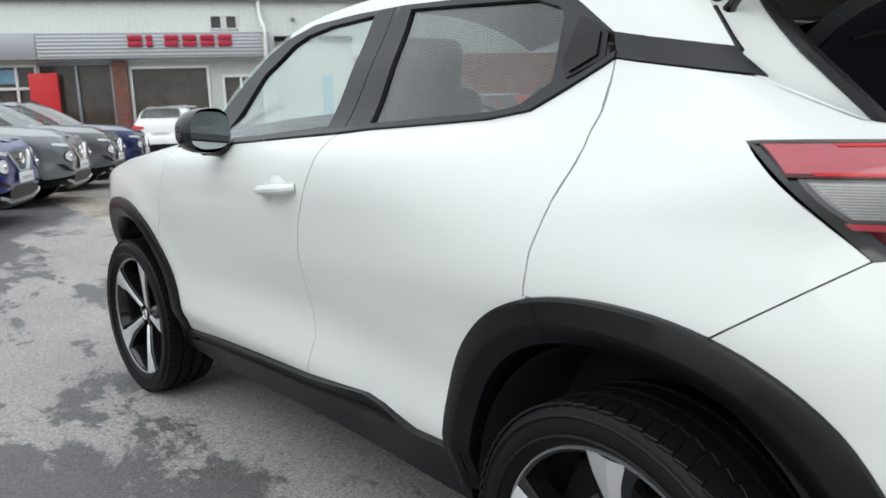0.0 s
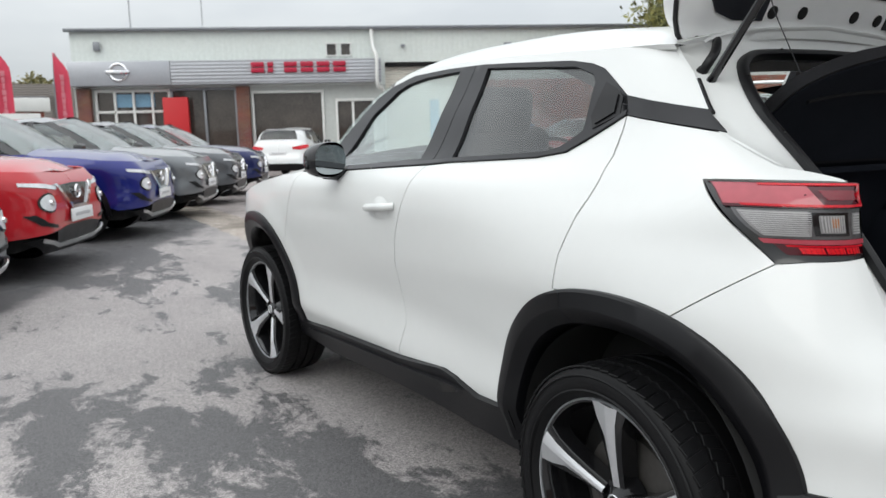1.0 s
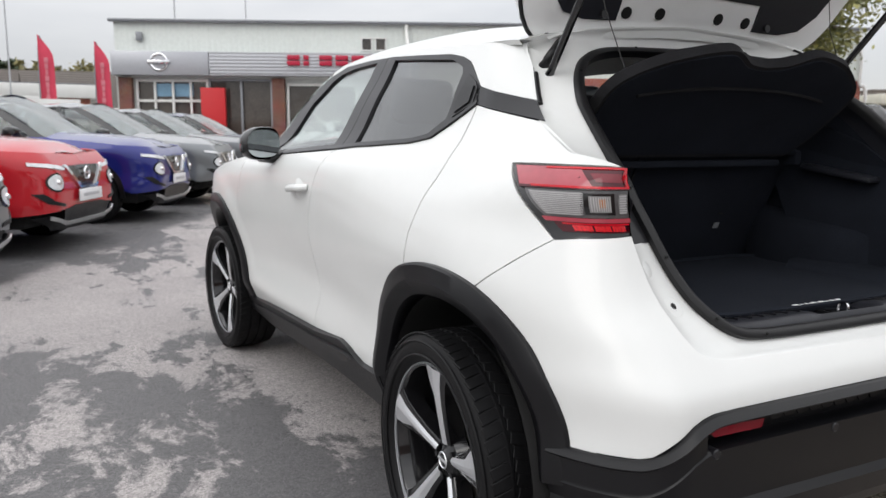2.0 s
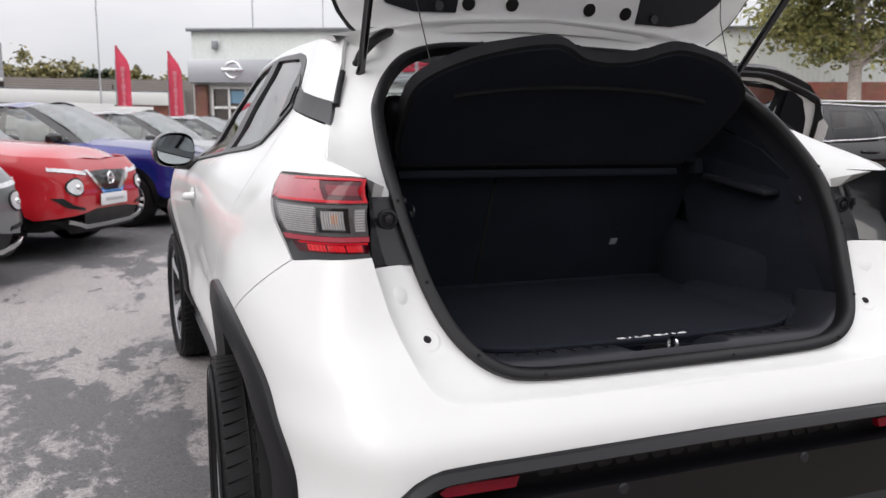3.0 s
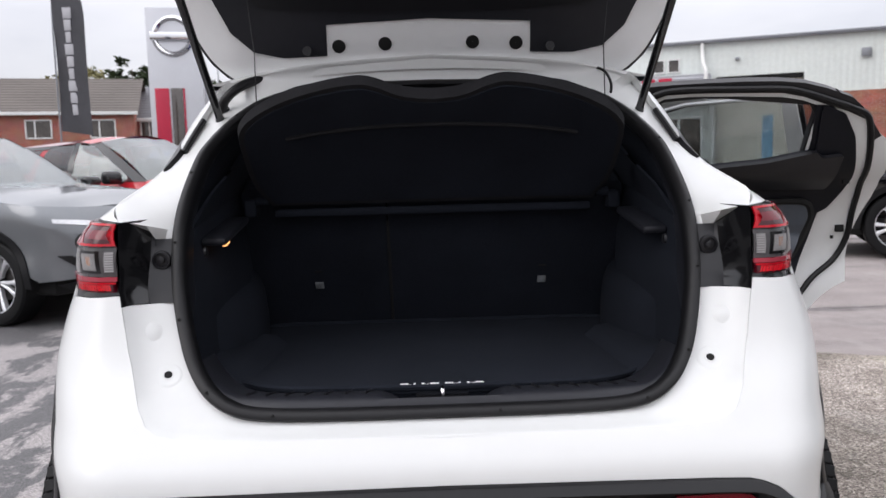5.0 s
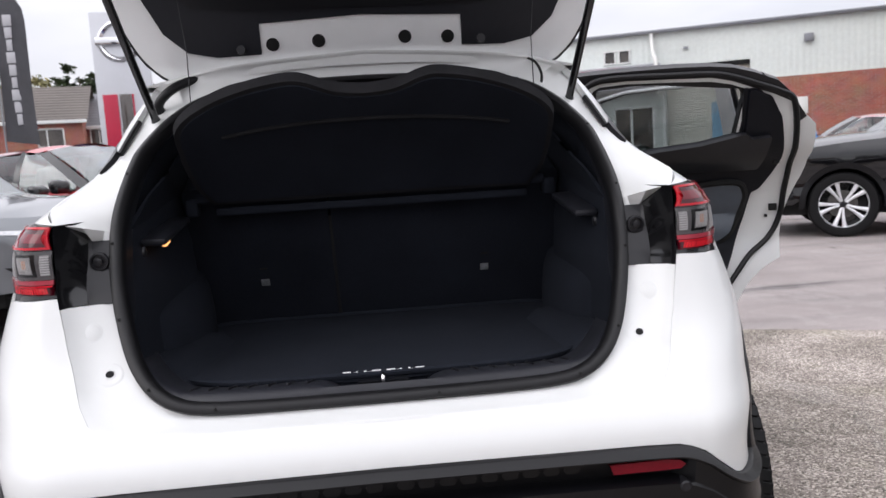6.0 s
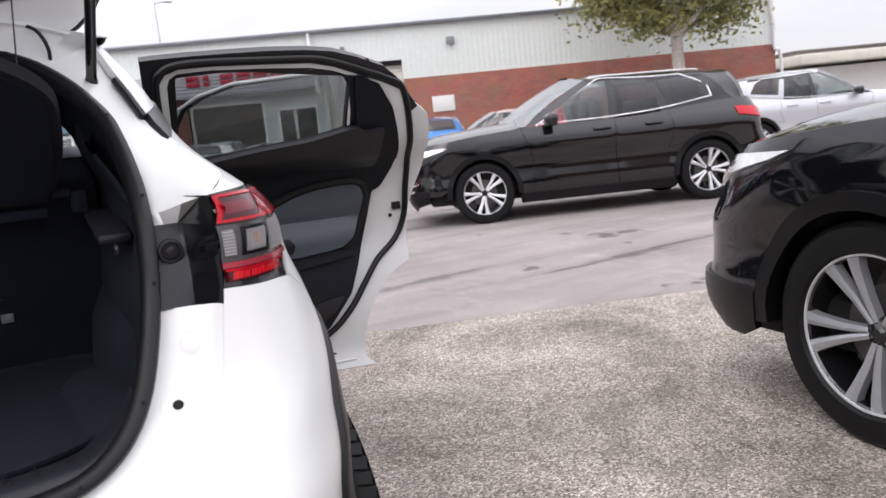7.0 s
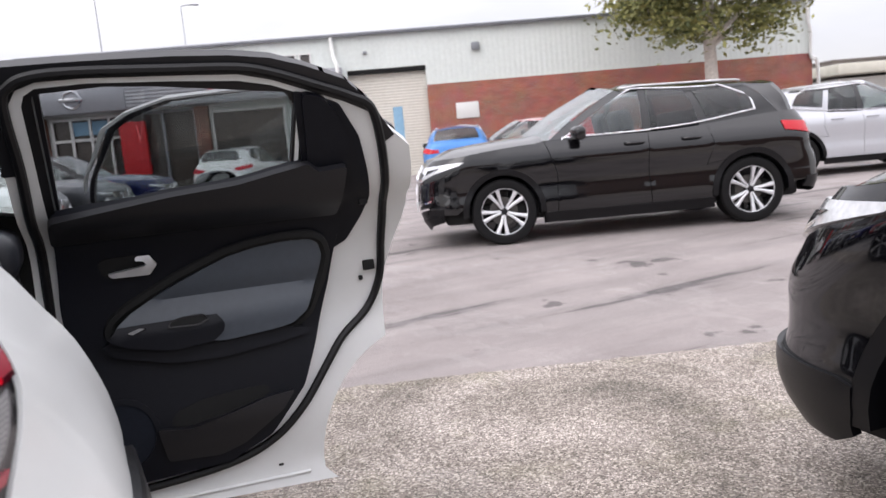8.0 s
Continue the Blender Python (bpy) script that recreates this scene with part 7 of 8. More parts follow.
            front_panel("fog_blade", [(0.60, 0.40), (0.77, 0.43), (0.78, 0.455), (0.60, 0.42)], CHROME, 0.018)
        if fine:
            low = run_of(hull.by_front, [(0, 0.455), (0.60, 0.455)]) + s_y([(yf + 0.50, 0.455), (yf + ra * 0.99, 0.44), (yf + ra * 1.0, 0.30), (yf + 0.52, 0.265)]) + run_of(hull.by_front, [(0.55, 0.245), (0, 0.24)])
            geo = sheet(low, hull.at, 0.05, 0.03, 0.016, heart=(0, 0, 0.6))
            part("lower_bumper", joined(geo, mirrored(geo)), CLAD, root, "dark grey lower bumper lip")
        else:
            front_mid("chin", [(0, 0.20), (0.66, 0.22), (0.82, 0.31), (0.84, 0.37), (0.6, 0.31), (0, 0.28)], CLAD, 0.014)
        plate_z, plate_y = 0.44, nose(0.44) + 0.03
    part("badge", joined(lathe([(0.0, 0.048), (0.012, 0.056), (0.0, 0.064)], 28, "y", (0, nose(0.72) + 0.02, 0.72)), block(0.13, 0.012, 0.020, (0, nose(0.72) + 0.028, 0.72), 0.003)), CHROME, root, "round chrome badge")
    front_plate = part("number_plate", block(0.52, 0.012, 0.112, (0, plate_y, plate_z), 0.003), PLATE, root, "plain white plate")
    part("plate_bars", block(0.36, 0.004, 0.03, (0, plate_y + 0.007, plate_z), 0.001), BARS, front_plate)
    # rear
    def rear_panel(name, pts, mat, off, label=""):
        geo = sheet([hull.by_rear(x, z) for x, z in pts], hull.at, 0.07, 0.015, off, heart=(0, 0, 0.6))
        for right in (False, True):
            part(name, flip(geo, right), mat, root, label)

    rear_panel("tail_lamp", [(0.46, 0.88 * k), (0.70, 0.86 * k), (half * 0.99, 0.93 * k), (half * 0.975, 1.02 * k), (0.70, 0.99 * k), (0.46, 0.95 * k)], RED_BRIGHT, 0.012, "red tail lamp")
    geo = sheet(run_of(hull.by_rear, [(0, 0.26), (0.62, 0.26), (half * 0.97, 0.34), (half * 0.97, 0.44), (0.60, 0.465), (0, 0.47)]), hull.at, 0.08, 0.02, 0.008, heart=(0, 0, 0.6))
    part("lower_bumper", joined(geo, mirrored(geo)), CLAD, root)
    rp = part("number_plate", block(0.52, 0.012, 0.112, (0, tail_f(0.78) - 0.02, 0.78), 0.003), PLATE, root, "plain plate")
    part("plate_bars", block(0.36, 0.004, 0.03, (0, tail_f(0.78) - 0.028, 0.78), 0.001), BARS, rp)
    return root


def heading(x, y, ahead):
    """A pose on the ground at (x, y) for something whose +y should look along the given direction."""
    return pose(x, y, rise(x, y), 0, 0, math.degrees(math.atan2(-ahead[0], ahead[1])))


def paint_of(name, base, metal=0.0):
    return material(name, base, 0.3, metal=metal, coat=1.0, vary=0.03, grain=30, spec=0.1)


RED = paint_of("red_paint", (0.42, 0.012, 0.02))
BLUE = paint_of("blue_paint", (0.012, 0.018, 0.16), 0.3)
NAVY = paint_of("navy_paint", (0.012, 0.018, 0.085), 0.3)
GREY = paint_of("grey_paint", (0.17, 0.18, 0.19), 0.5)
GREY_DARK = paint_of("dark_grey_paint", (0.10, 0.105, 0.115), 0.5)
BLACK = paint_of("black_paint", (0.004, 0.004, 0.005))
BLACK.node_tree.nodes["Principled BSDF"].inputs["Specular IOR Level"].default_value = 0.0
BLACK.node_tree.nodes["Principled BSDF"].inputs["Coat Weight"].default_value = 1.0
BLACK.node_tree.nodes["Principled BSDF"].inputs["Coat IOR"].default_value = 1.65
SILVER = paint_of("silver_paint", (0.50, 0.51, 0.54), 0.3)
SKY_BLUE = paint_of("bright_blue_paint", (0.06, 0.22, 0.55), 0.2)
WHITE_CAR = paint_of("plain_white_paint", (0.74, 0.75, 0.75))

ROW_AHEAD = Vector((0.92, -0.39))
ROW = "row of parked cars"


def nosed(px, py, ahead, reach=2.12):
    """The pose that puts a car's number plate over (px, py)."""
    return heading(px - ahead.x * reach, py - ahead.y * reach, ahead)


PAINTED = ("front_body", "rear_body", "door", "handle", "bonnet", "roof", "rear_pillar", "rear_window_frame")


def repainted(first, m, paint, label):
    """A copy of a parked car in another colour."""
    ob = copy_thing(first, m)
    for o in ob.children_recursive:
        if o.name.split(".")[0] in PAINTED:
            o.material_slots[0].link = "OBJECT"
            o.material_slots[0].material = paint
    return tagged(ob, label)


first = crossover(nosed(-1.48, 6.60, ROW_AHEAD), RED, "glossy red crossover parked in a row", ROW)
for (x, y), paint, label in (((-0.38, 8.86), BLUE, "dark blue crossover parked in a row"), ((0.68, 11.05), GREY, "mid grey crossover parked in a row"), ((1.75, 13.3), GREY_DARK, "dark grey crossover parked in a row"),
                             ((2.85, 15.6), NAVY, "navy crossover parked at the end of a row"), ((-2.30, 4.54), GREY, "metallic grey crossover with a wheel turned to the lane")):
    repainted(first, nosed(x, y, ROW_AHEAD), paint, label)
q_ahead = Vector((-0.913, 0.409))
qash = crossover(heading(6.47, 6.08, q_ahead), BLACK, "glossy black crossover with chrome window line on the lane", "", 2.646, 0.87, 0.80, 0.90, 1.61, 0.350, "slim", True)
repainted(qash, heading(6.1, 23.3, Vector((0.55, 0.83))), WHITE_CAR, "white crossover seen from behind by the showroom")
repainted(qash, heading(13.6, 8.1, Vector((0.913, -0.409))), SILVER, "silver crossover parked beyond the black one")
repainted(qash, heading(10.9, 17.9, Vector((0.50, 0.86))), SKY_BLUE, "bright blue hatchback by the roller door")
repainted(qash, heading(11.9, 16.2, Vector((-0.80, 0.60))), RED, "red car beside the roller door")
x_ahead, x_right = Vector((0.139, 0.99)), Vector((0.99, -0.139))
wheel_at = Vector((2.55, -0.13))
x_mid = wheel_at + x_right * 0.90 - x_ahead * 1.3525
crossover(heading(x_mid.x, x_mid.y, x_ahead), BLACK, "large glossy black crossover parked on rough stone", "", 2.705, 0.95, 1.0, 0.91, 1.69, 0.362, "slim", True, True, 1.0)


# ---- showroom and long shed ----
def striped(name, base, across, scale, depth, rough=0.6, vary=0.08):
    """A ribbed sheet surface; across: which axis the ribs step along."""
    m = material(name, base, rough, vary=vary, grain=8)
    n, l = m.node_tree.nodes, m.node_tree.links
    tc, wave, bmp = n.new("ShaderNodeTexCoord"), n.new("ShaderNodeTexWave"), n.new("ShaderNodeBump")
    wave.wave_type, wave.bands_direction = "BANDS", across
    wave.inputs["Scale"].default_value = scale
    bmp.inputs["Distance"].default_value, bmp.inputs["Strength"].default_value = depth, 0.8
    l.new(tc.outputs["Object"], wave.inputs["Vector"])
    l.new(wave.outputs["Fac"], bmp.inputs["Height"])
    l.new(bmp.outputs[0], n["Principled BSDF"].inputs["Normal"])
    return m


def brick_material(name, base, dark, mortar, axis_turn=True):
    m = bpy.data.materials.new(name)
    m.use_nodes = True
    n, l = m.node_tree.nodes, m.node_tree.links
    tc, mp, br = n.new("ShaderNodeTexCoord"), n.new("ShaderNodeMapping"), n.new("ShaderNodeTexBrick")
    mp.inputs["Rotation"].default_value = (radians(90), 0, 0)
    br.inputs["Scale"].default_value = 1.0
    br.inputs["Brick Width"].default_value, br.inputs["Row Height"].default_value, br.inputs["Mortar Size"].default_value = 0.225, 0.075, 0.006
    br.inputs["Color1"].default_value, br.inputs["Color2"].default_value, br.inputs["Mortar"].default_value = (*base, 1), (*dark, 1), (*mortar, 1)
    nz = n.new("ShaderNodeTexNoise")
    nz.inputs["Scale"].default_value = 1.5
    mix = n.new("ShaderNodeMix")
    mix.data_type, mix.blend_type = "RGBA", "OVERLAY"
    mix.inputs[0].default_value = 0.35
    bmp = n.new("ShaderNodeBump")
    bmp.inputs["Distance"].default_value = 0.008
    l.new(tc.outputs["Object"], mp.inputs[0])
    l.new(mp.outputs[0], br.inputs["Vector"])
    l.new(tc.outputs["Object"], nz.inputs["Vector"])
    l.new(br.outputs["Color"], mix.inputs[6])
    l.new(nz.outputs["Color"], mix.inputs[7])
    l.new(mix.outputs[2], n["Principled BSDF"].inputs["Base Color"])
    l.new(br.outputs["Fac"], bmp.inputs["Height"])
    l.new(bmp.outputs[0], n["Principled BSDF"].inputs["Normal"])
    n["Principled BSDF"].inputs["Roughness"].default_value = 0.85
    return m


CLADDING = striped("pale_green_cladding", (0.68, 0.72, 0.69), "X", 1.6, 0.012)
FASCIA = material("silver_fascia", (0.42, 0.43, 0.46), 0.35, metal=0.35, vary=0.06, grain=10)
FASCIA_RIB = striped("ribbed_silver_fascia", (0.42, 0.43, 0.46), "Z", 2.4, 0.03, 0.4)
SHUTTER = striped("cream_roller_shutter", (0.66, 0.63, 0.56), "Z", 2.8, 0.02)
BRICK = brick_material("red_brick", (0.40, 0.125, 0.085), (0.28, 0.09, 0.065), (0.38, 0.32, 0.27))
BRICK_DARK = brick_material("brown_brick", (0.20, 0.075, 0.05), (0.13, 0.05, 0.04), (0.22, 0.18, 0.15))
SIGN_RED = material("sign_red", (0.42, 0.008, 0.04), 0.4, vary=0.05)
BOARD_RED = material("board_red", (0.50, 0.01, 0.015), 0.5, vary=0.05)
FRAME_WHITE = material("white_frame", (0.72, 0.72, 0.70), 0.5, vary=0.05)
# dark glass; its uneven brown paints in the reflections
DARK_GLASS = material("mottled_reflection_glass", (0.060, 0.050, 0.044), 0.06, coat=0.6, vary=0.7, grain=26)
GREY_METAL = material("grey_metal", (0.25, 0.26, 0.28), 0.45, metal=0.4, vary=0.1)
ROOF_GREY = striped("grey_sheet_roof", (0.20, 0.21, 0.21), "X", 1.2, 0.03)
TILE = striped("brown_roof_tiles", (0.11, 0.095, 0.085), "Z", 1.6, 0.06, 0.8, 0.25)
TILE_GREY = striped("grey_roof_tiles", (0.15, 0.15, 0.16), "Z", 1.6, 0.06, 0.8, 0.2)
POSTER_BLUE = material("blue_poster", (0.20, 0.36, 0.50), 0.5, vary=0.3, grain=20)

SHED = pose(10.9, 27.5, 0.07, 0, 0, -22)
FACE_ON = SHED @ pose(0, 0, 0, 90, 0, 0)


def wall_slab(x0, x1, z0, z1, holes=(), thick=0.22, proud=0.0):
    """An upright slab along the shed's front, with openings."""
    m = FACE_ON @ pose(0, 0, proud)
    return flat_sheet([(x0, z0), (x1, z0), (x1, z1), (x0, z1)], m, thick, 1.5, holes)


def box_hole(x0, x1, z0, z1):
    return [(x0, z0), (x1, z0), (x1, z1), (x0, z1)]


def on_shed(geo):
    return moved(geo, SHED)


shed = thing("showroom", "long pale-clad car showroom with brick plinth and silver fascia", "building", kind="structure")
WINS = [box_hole(-1.86, -1.46, 4.50, 4.98), box_hole(-1.30, -0.90, 4.50, 4.98)]
SHOP = [box_hole(-10.8, -8.05, 0.15, 3.25), box_hole(-7.95, -5.5, 0.05, 3.28), box_hole(-4.85, -2.1, 0.45, 3.12), box_hole(-1.55, -0.05, 0.05, 2.75)]
for x0, x1, z0, holes in ((-11.6, 0.45, 3.35, WINS), (0.45, 3.5, 4.22, ()), (3.5, 19.2, 3.35, ())):
    part("wall", wall_slab(x0, x1, z0, 5.55, holes), CLADDING, shed, "pale green ribbed cladding")
part("wall", wall_slab(-11.6, 0.45, 0.0, 3.35, SHOP), material("pale_render", (0.50, 0.52, 0.50), 0.7, vary=0.1, grain=6), shed, "pale shopfront wall")
part("wall", wall_slab(3.5, 19.2, 0.0, 3.45, (), 0.24, 0.05), BRICK, shed, "red brick plinth wall")
part("wall", on_shed(joined(block(0.22, 14, 5.5, (-11.49, 7.12, 2.75), 0), block(0.22, 14, 5.5, (19.09, 7.12, 2.75), 0), block(30.8, 0.22, 5.5, (3.8, 14.1, 2.75), 0))), CLADDING, shed)
part("roof", on_shed(loft([[(-11.75, -0.25, 5.56), (19.35, -0.25, 5.56)], [(-11.75, 7.0, 6.2), (19.35, 7.0, 6.2)], [(-11.75, 14.4, 5.56), (19.35, 14.4, 5.56)]])), ROOF_GREY, shed, "low grey sheet roof")
part("eaves_gutter", on_shed(block(31.1, 0.16, 0.13, (3.8, -0.14, 5.56), 0.02)), GREY_METAL, shed, "dark grey eaves gutter")
fascia = part("fascia", on_shed(joined(block(3.75, 0.55, 0.92, (-9.72, -0.29, 3.88), 0.02))), FASCIA, shed, "plain silver fascia panel")
part("fascia", on_shed(block(8.1, 0.55, 0.90, (-3.78, -0.28, 3.88), 0.02)), FASCIA_RIB, shed, "ribbed silver fascia panel")
for k in range(6):
    x = -4.78 + 0.632 * k
    wide = 0.22 if k == 1 else 0.50
    part("sign_letter", on_shed(joined(block(wide, 0.08, 0.18, (x + wide / 2, -0.60, 4.14), 0.02), block(wide, 0.08, 0.18, (x + wide / 2, -0.60, 3.92), 0.02))), SIGN_RED, shed, "red sign block")
part("fascia_badge", on_shed(joined(lathe([(0.0, 0.26), (-0.04, 0.31), (0.0, 0.36)], 32, "y", (-9.75, -0.60, 3.92)), block(0.86, 0.05, 0.14, (-9.75, -0.62, 3.92), 0.01))), CHROME, shed, "round silver badge")
for hole in WINS:
    (x0, z0), (x1, z1) = hole[0], hole[2]
    win = part("window", on_shed(joined(block(x1 - x0 + 0.10, 0.1, 0.05, ((x0 + x1) / 2, -0.02, z0), 0.01), block(x1 - x0 + 0.10, 0.1, 0.05, ((x0 + x1) / 2, -0.02, z1), 0.01), block(0.05, 0.1, z1 - z0, (x0, -0.02, (z0 + z1) / 2), 0.01), block(0.05, 0.1, z1 - z0, (x1, -0.02, (z0 + z1) / 2), 0.01))), FRAME_WHITE, shed, "small white framed window")
    part("pane", on_shed(block(x1 - x0, 0.02, z1 - z0, ((x0 + x1) / 2, 0.06, (z0 + z1) / 2), 0)), DARK_GLASS, win)
for i, hole in enumerate(SHOP):
    (x0, z0), (x1, z1) = hole[0], hole[2]
    mids = {0: (-10.1, -9.4, -8.7), 1: (-6.7,), 2: (), 3: (-0.9,)}[i]
    bars = [block(0.09, 0.12, z1 - z0, (x, -0.02, (z0 + z1) / 2), 0.01) for x in (x0, x1, *mids)] + [block(x1 - x0 + 0.1, 0.12, 0.10, ((x0 + x1) / 2, -0.02, z), 0.01) for z in (z0, z1, *((2.45,) if i == 0 else ()))]
    win = part("shop_window", on_shed(joined(*bars)), FRAME_WHITE if i != 1 else GREY_METAL, shed, "framed shop window")
    part("pane", on_shed(block(x1 - x0, 0.03, z1 - z0, ((x0 + x1) / 2, 0.10, (z0 + z1) / 2), 0)), DARK_GLASS, win)
    if i == 0:
        part("poster", on_shed(block(1.55, 0.02, 0.50, (-9.4, 0.06, 2.88), 0)), POSTER_BLUE, win, "blue window poster")
for x in (-11.2, -5.2):
    part("pier", on_shed(block(0.5, 0.3, 3.35, (x, -0.12, 1.68), 0.01)), BRICK_DARK, shed, "brown brick pier")
part("red_board", on_shed(block(0.95, 0.25, 2.95, (-7.75, -0.35, 1.48), 0.02)), BOARD_RED, shed, "bright red entrance board")
shutter = part("roller_door", on_shed(block(3.05, 0.08, 4.2, (1.98, 0.30, 2.10), 0)), SHUTTER, shed, "cream roller shutter door, closed")
# dark bar added for the shade at the top of the door recess
part("lintel_shade", on_shed(joined(block(3.04, 0.20, 0.16, (1.98, 0.14, 4.13), 0.02))), DARK, shed, "dark bar standing in for shade under the lintel")
for x in (0.0, 19.0):
    pipe = spline([(x - 0.05, -0.16, 5.5), (x - 0.05, -0.20, 5.2), (x, -0.45 if x == 0 else -0.15, 4.7), (x + 0.10, -0.66 if x == 0 else -0.15, 4.35), (x + 0.1, -0.66 if x == 0 else -0.15, 3.3), (x + 0.35, -0.2, 2.9), (x + 0.35, -0.2, 0.0)], 6)
    part("downpipe", on_shed(tube(pipe, 0.07, 10)), FRAME_WHITE, shed, "white plastic downpipe")
part("alarm_box", on_shed(block(0.32, 0.12, 0.30, (5.5, -0.10, 4.78), 0.03)), GREY_METAL, shed, "grey alarm box")
part("alarm_box", on_shed(block(0.25, 0.12, 0.34, (-10.6, -0.10, 4.95), 0.03)), GREY_METAL, shed)
part("wall_sign", on_shed(block(0.9, 0.04, 0.62, (5.0, -0.09, 2.35), 0.01)), FRAME_WHITE, shed, "white wall sign")
part("wall_lamp", on_shed(block(0.16, 0.1, 0.1, (1.2, -0.08, 4.85), 0.02)), GREY_METAL, shed)
part("grey_post", on_shed(block(0.35, 0.2, 2.6, (2.2, -2.0, 1.3), 0.03)), POSTER_BLUE, shed, "pale blue post")

# ---- totem, flags, lamp posts ----
def totem():
    t = thing("totem_sign", "tall silver totem sign with red and dark strips", "sign", pose(-6.5, 19.0, rise(-6.5, 19), 0, 0, 8))
    part("slab", block(1.36, 0.32, 5.45, (0, 0, 2.73), 0.03), material("totem_silver", (0.55, 0.56, 0.59), 0.4, metal=0.2, vary=0.05), t, "pale silver slab")
    part("strip", block(0.36, 0.03, 3.2, (-0.36, -0.17, 1.75), 0.005), SIGN_RED, t, "red strip")
    part("strip", block(0.30, 0.03, 3.2, (0.02, -0.17, 1.75), 0.005), DARK_GLASS, t)
    part("strip", block(0.04, 0.03, 3.2, (0.20, -0.17, 1.75), 0.005), SIGN_RED, t)
    part("badge", joined(lathe([(0.0, 0.40), (-0.06, 0.47), (0.0, 0.54)], 36, "y", (0, -0.17, 4.7)), block(1.16, 0.07, 0.20, (0, -0.20, 4.7), 0.02)), CHROME, t, "round chrome badge")


totem()


def feather_flag(at, height, wide, mat, label, group, ink, bars=True):
    t = thing("feather_flag", label, "flag", pose(at[0], at[1], rise(*at[:2]), 0, 0, at[2]), group)
    part("pole", tube([(0, 0, 0), (0, 0, height * 0.75), (0.02, 0, height * 0.92), (0.10, 0, height)], [0.02, 0.018, 0.012, 0.008], 8), GREY_METAL, t)
    rows = []
    for i in range(15):
        q = i / 14
        z = height * (0.38 + 0.62 * q)
        w = wide * (1.0 - 0.08 * q) * (1 if q < 0.75 else max(0.12, 1 - ((q - 0.75) / 0.25) ** 1.6))
        rows.append([(0.02 + w * c, 0.05 * math.sin(3.5 * c + 5 * q) + 0.003, z - 0.10 * c * (1 - q)) for c in np.linspace(0, 1, 7)])
    v, f = loft(rows)
    back = [(x, y + 0.006, z) for x, y, z in v]
    n = len(v)
    part("cloth", (list(v) + [Vector(b) for b in back], f + [tuple(i + n for i in reversed(q)) for q in f]), mat, t, "flag cloth")
    if bars:
        for k in range(9):
            z = height * (0.46 + 0.045 * k)
            part("bar", block(wide * (0.16 + 0.05 * (k % 3)), 0.012, height * 0.040, (wide * 0.50, 0.05 * math.sin(1.7 + 5 * (z / height - 0.38) / 0.62) - 0.012, z), 0.002), ink, t)
    return t


FLAG_RED = material("red_flag_cloth", (0.60, 0.055, 0.10), 0.8, vary=0.15)
FLAG_PINK = material("pale_red_print", (0.62, 0.20, 0.24), 0.8, vary=0.1)
FLAG_BLACK = material("black_flag_cloth", (0.055, 0.055, 0.062), 0.7, vary=0.3)
feather_flag((-7.35, 14.0, 4), 5.3, 0.62, FLAG_BLACK, "black feather flag with pale bars on a pole", "", BARS)
feather_flag((-2.35, 24.0, 0), 3.95, 0.42, FLAG_RED, "red feather flag with pale bars on a pole", "red flags", FLAG_PINK)
feather_flag((-0.85, 24.0, 0), 3.85, 0.42, FLAG_RED, "red feather flag with pale bars on a pole", "red flags", FLAG_PINK)


POST = material("galvanised_post", (0.42, 0.43, 0.45), 0.5, metal=0.3, vary=0.1)


def lamp_post(x, y, h, turn):
    t = thing("street_lamp", "slim grey street lamp post", "street lamp", pose(x, y, rise(x, y), 0, 0, turn), "lamp posts")
    part("post", tube([(0, 0, 0), (0, 0, h * 0.5), (0, 0, h)], [0.06, 0.045, 0.035], 10), POST, t)
    part("arm", tube([(0, 0, h - 0.02), (-0.3, 0, h + 0.06), (-0.6, 0, h + 0.08)], 0.035, 8), GREY_METAL, t)
    part("lantern", block(0.55, 0.22, 0.10, (-0.85, 0, h + 0.08), 0.03), GREY_METAL, t)


lamp_post(-10.8, 40, 9.1, 0)
lamp_post(3.7, 42, 10.0, 0)
lamp_post(-4.4, 46, 9.5, 0)
lamp_post(9.5, 52, 11.5, 180)

